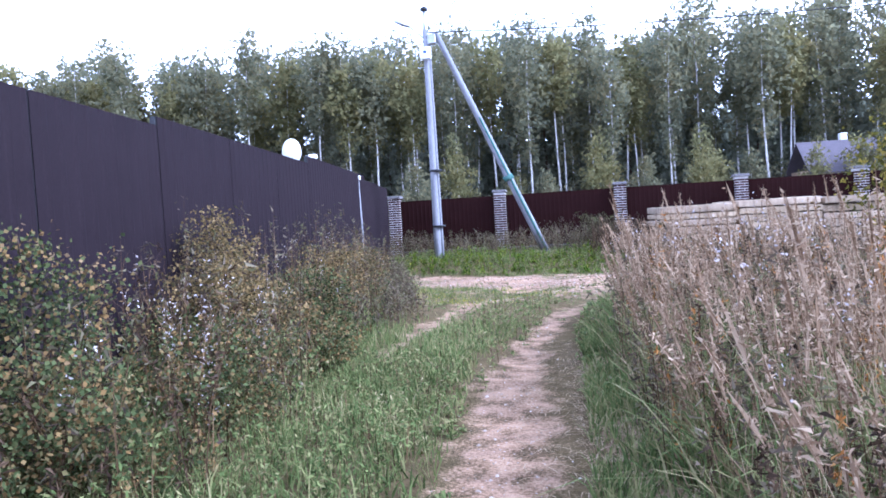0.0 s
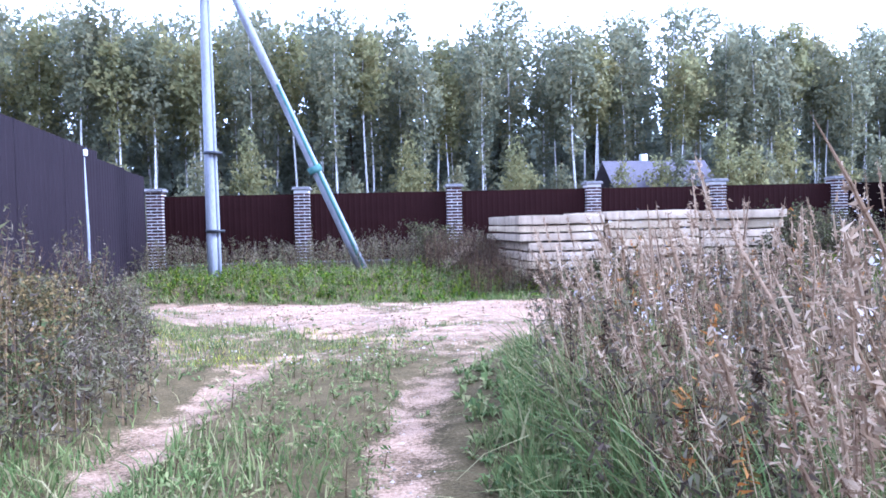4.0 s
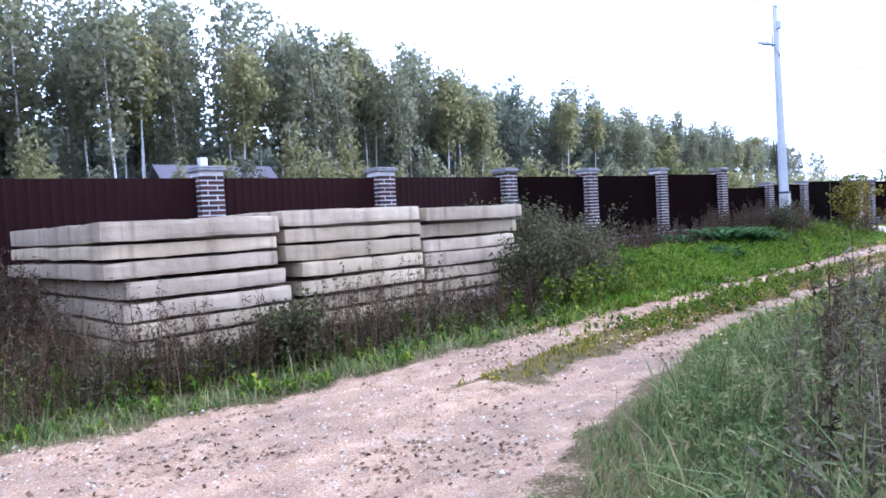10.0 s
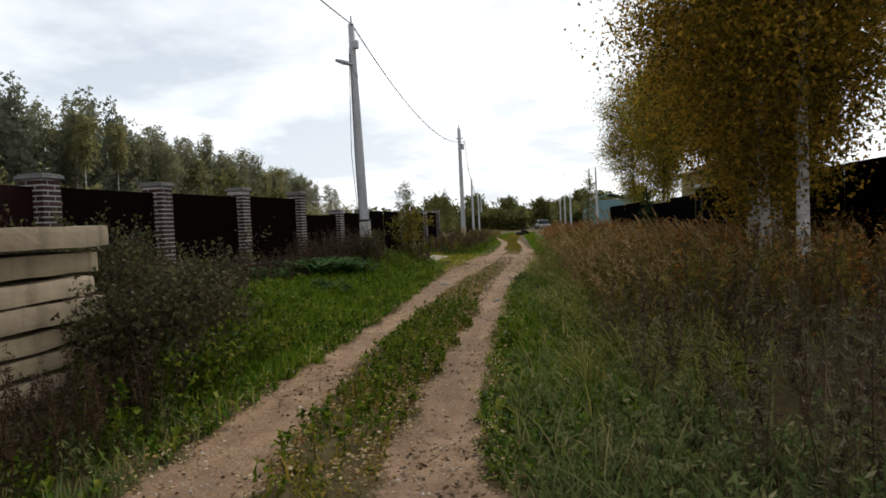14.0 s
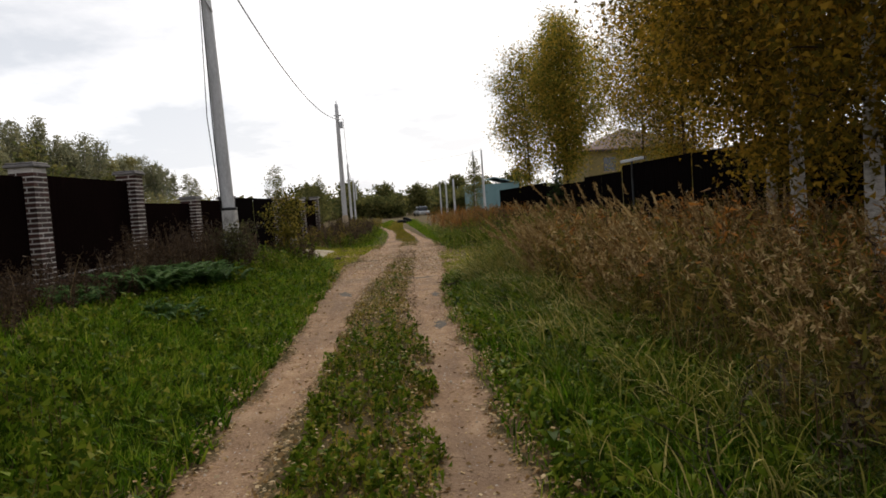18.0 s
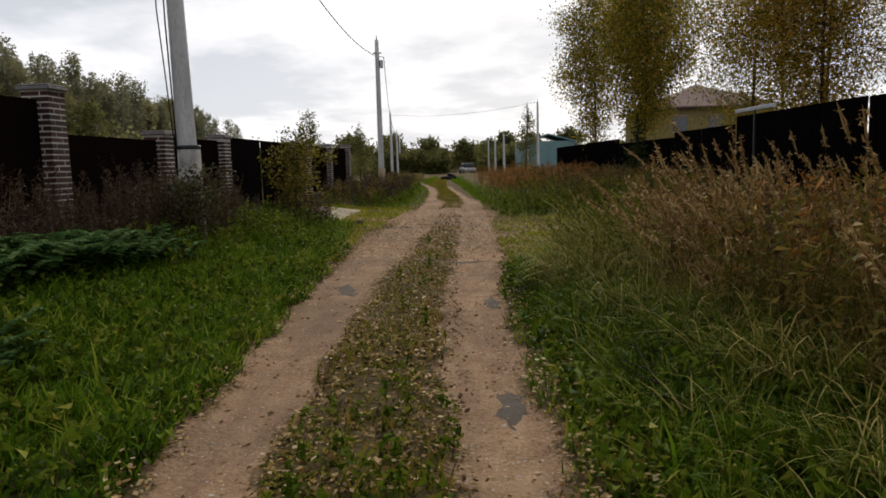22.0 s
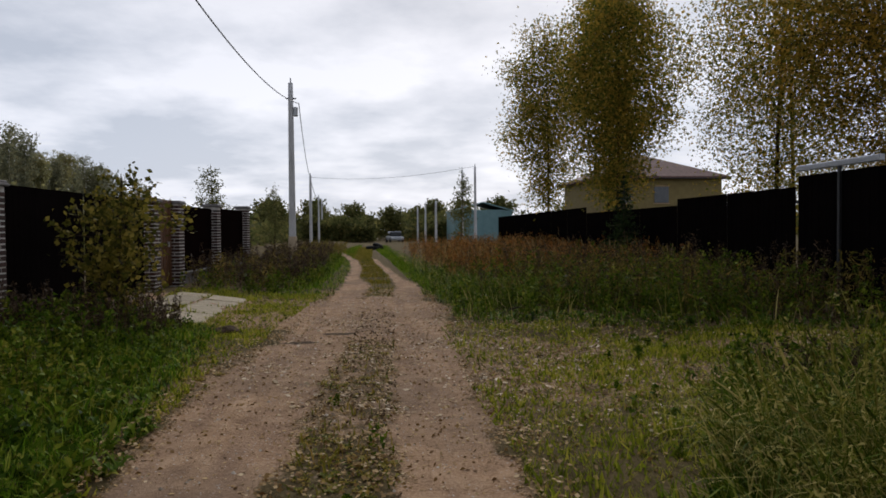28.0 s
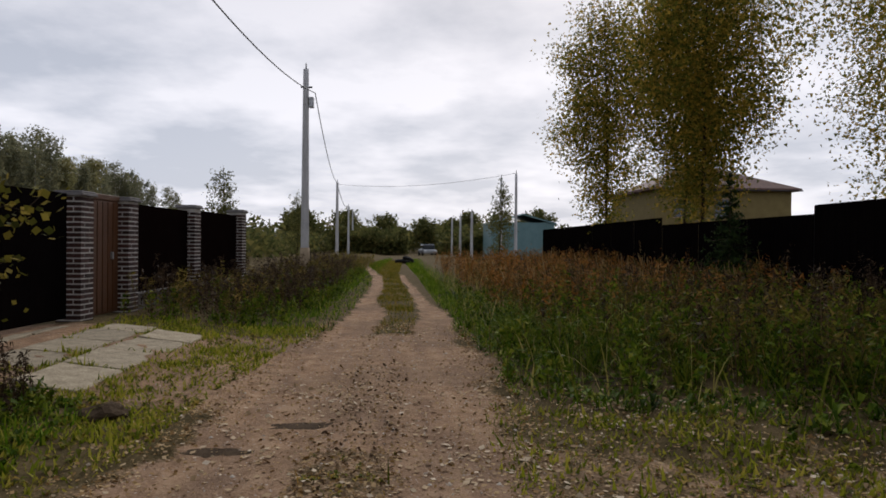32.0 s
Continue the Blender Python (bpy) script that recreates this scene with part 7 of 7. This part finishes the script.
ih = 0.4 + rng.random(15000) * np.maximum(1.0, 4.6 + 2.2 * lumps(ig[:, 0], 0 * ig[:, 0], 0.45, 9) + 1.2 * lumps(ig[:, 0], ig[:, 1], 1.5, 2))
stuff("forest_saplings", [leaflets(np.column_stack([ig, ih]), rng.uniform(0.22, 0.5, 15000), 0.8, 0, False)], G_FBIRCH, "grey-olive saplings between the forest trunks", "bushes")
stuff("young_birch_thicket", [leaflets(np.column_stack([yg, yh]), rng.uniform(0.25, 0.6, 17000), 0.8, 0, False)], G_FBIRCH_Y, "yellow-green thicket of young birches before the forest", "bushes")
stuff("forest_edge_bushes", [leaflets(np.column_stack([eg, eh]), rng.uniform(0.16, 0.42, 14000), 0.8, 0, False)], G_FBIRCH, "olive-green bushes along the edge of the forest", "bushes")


stuff("far_thicket", [hedge_cloud(26000, 138, 160, -70, 62, 4.8, 0.75, 0.22, 1), hedge_cloud(12000, 118, 130, 17.0, 27, 3.6, 0.5, 0.4, 2), hedge_cloud(9000, 112, 128, 0, 13, 4.0, 0.5, 0.4, 3), hedge_cloud(16000, 60, 140, 28, 50, 3.0, 0.5, 0.2, 4), hedge_cloud(5000, 92, 99, 9.5, 12.0, 2.4, 0.4, 0.5, 5)], G_HEDGE, "dark green thicket at the far end of the track", "bushes")
wd, cr = tree_arrays(6.0, 0.8, 2.6, 26, 2600, 0.34, 0.12, 0.15, False, 0.3, 0.4, 0.0, 0.5)
roundtree = None
for tx, ty, ts in ((128, 26, 0.9), (134, 20, 1.0), (140, 14, 0.95), (133, 10, 0.9), (146, 27, 1.2), (150, 6, 1.2), (128, 4, 1.0), (140, -4, 1.2), (142, 35, 1.2), (124, 31, 1.0), (130, -14, 1.1)):
    if roundtree is None:
        roundtree = tree_thing("willow_tree", pose(tx, ty, 0), "round dark green tree at the end of the track", "tree", wd, cr, M_TWIG, G_HEDGE, "far trees")
        rt = roundtree
    else:
        rt = copy_thing(roundtree, pose(tx, ty, 0, 0, 0, random.uniform(0, 360)))
    rt.scale = (ts, ts, ts)

# ---- small things on the ground ----
um = []
for cx_, cy_, rx_, ry_, n_u, l0_, l1_ in ((20.5, 21.9, 0.6, 0.45, 150, 0.4, 0.65), (21.7, 21.6, 0.6, 0.4, 130, 0.35, 0.6), (22.8, 21.4, 0.7, 0.4, 90, 0.3, 0.5), (18.8, 20.9, 0.6, 0.4, 50, 0.2, 0.34), (19.4, 22.3, 0.7, 0.4, 60, 0.3, 0.5)):
    um += fronds(n_u, [(cx_ + rx_ * math.cos(a_), cy_ + ry_ * math.sin(a_)) for a_ in np.linspace(0, 6.28, 12, endpoint=False)], l0_, l1_)
stuff("umbel_leaves", um, G_NETTLE, "clumps of dark green feathery umbel leaves on the bank", "weeds")


def patch(x, y, rx, ry, turn, mat, name, label, lift=0.006):
    """A thin uneven patch that follows the ground."""
    n, rings = 26, 4
    vs, ts = [], []
    off = random.uniform(0, 9)
    for k in range(rings + 1):
        for i in range(n):
            a = 2 * math.pi * i / n
            wob = 1 + 0.28 * math.sin(2 * a + off) + 0.16 * math.sin(5 * a + 2 * off) + 0.09 * math.sin(9 * a + off)
            px_, py_ = math.cos(a) * rx * wob * k / rings, math.sin(a) * ry * wob * k / rings
            c, s = math.cos(turn), math.sin(turn)
            wx, wy = x + c * px_ - s * py_, y + s * px_ + c * py_
            vs.append((wx, wy, float(ground_z(wx, wy)) + lift * (1 - (k / rings) ** 4 * 1.6)))
    for k in range(rings):
        for i in range(n):
            p, q = k * n + i, k * n + (i + 1) % n
            ts += [(p, p + n, q + n), (p, q + n, q)]
    tagged(new(name, mesh_tris(name, vs, ts, mat)), label, "ground patch", kind="stuff")


patch(18.3, 17.3, 0.3, 0.12, 0.05, M_WET, "damp_patch", "damp grey silt in the wheel rut")
patch(21.5, 17.2, 0.32, 0.12, 0.0, M_WET, "damp_patch", "damp grey silt in the wheel rut")
patch(24.7, 17.5, 0.14, 0.5, 0.1, M_WET, "damp_patch", "damp grey silt across the track")
patch(22.6, 18.9, 0.35, 0.16, 0.1, M_WET, "damp_patch", "damp grey silt in the wheel rut")
patch(31.7, 18.15, 0.10, 0.36, 0.12, M_DARKSOIL, "dark_soil_patch", "dark damp soil across the track")
patch(31.0, 18.7, 0.12, 0.3, 0.2, M_DARKSOIL, "dark_soil_patch", "dark damp soil across the track")

clod = bmesh.new()
bmesh.ops.create_icosphere(clod, subdivisions=3, radius=0.2)
for v in clod.verts:
    v.co *= 1 + 0.35 * noise.noise(v.co * 7)
    v.co.z = max(v.co.z * 0.5, -0.03)
thing("soil_clod", pose(32.0, 19.9, float(ground_z(32.0, 19.9)) + 0.02), "dark clod of soil and dead grass by the drive", "soil clod", data=to_mesh("soil_clod", clod, M_DARKSOIL))


def fallen_branch(x, y, turn, length, label):
    b = thing("fallen_branch", pose(x, y, float(ground_z(x, y)) + 0.03, 0, -6, turn), label, "branch", "fallen branches")
    t = np.linspace(0, 1, 8)
    main = np.stack([length * t, 0.07 * length * np.sin(4 * t), 0.02 + 0.05 * np.sin(3 * t)], 1)
    part("stem", mesh_tris("stem", *tube_arrays(main, np.linspace(0.010, 0.003, 8), 5), M_TWIG), M_TWIG, b)
    for k in range(7):
        i = 2 + k * 5 // 7
        d = np.array([0.5, (-1) ** k * random.uniform(0.3, 0.7), random.uniform(0.0, 0.35)]) * length * 0.3
        part("twig", mesh_tris("twig", *tube_arrays(main[i] + d * np.linspace(0, 1, 4)[:, None], np.linspace(0.005, 0.002, 4), 4), M_TWIG), M_TWIG, b)


fallen_branch(22.0, 16.95, 178, 1.5, "dry bare branch lying across the wheel rut")
fallen_branch(11.6, 16.3, -12, 1.6, "dark bare branch lying in the verge grass")
fallen_branch(17.4, 16.3, 8, 1.5, "dark bare branch lying in the verge grass")
fallen_branch(32.9, 15.3, 170, 1.4, "dark bare branch lying before the weeds")

# dead straw trodden on the footpath
sl_ = np.concatenate([strew(2200, [(-0.35, -1), (0.55, -1), (0.5, 9), (0.1, 9.5), (-0.2, 7)]), strew(5200, [(0.15, 1), (1.0, 1), (1.05, 8.5), (0.3, 8)])])
sl_[:, 2] += 0.02 + 0.02 * rng.random(len(sl_))
an = rng.uniform(0, 2 * np.pi, len(sl_))
ln_ = np.stack([np.cos(an), np.sin(an)], 1) * rng.uniform(0.04, 0.17, (len(sl_), 1))
stuff("trodden_straw", [blades(sl_, np.full(len(sl_), 0.02), ln_, 0.008)], G_STRAW, "dead straw trodden flat on the footpath", "straw")
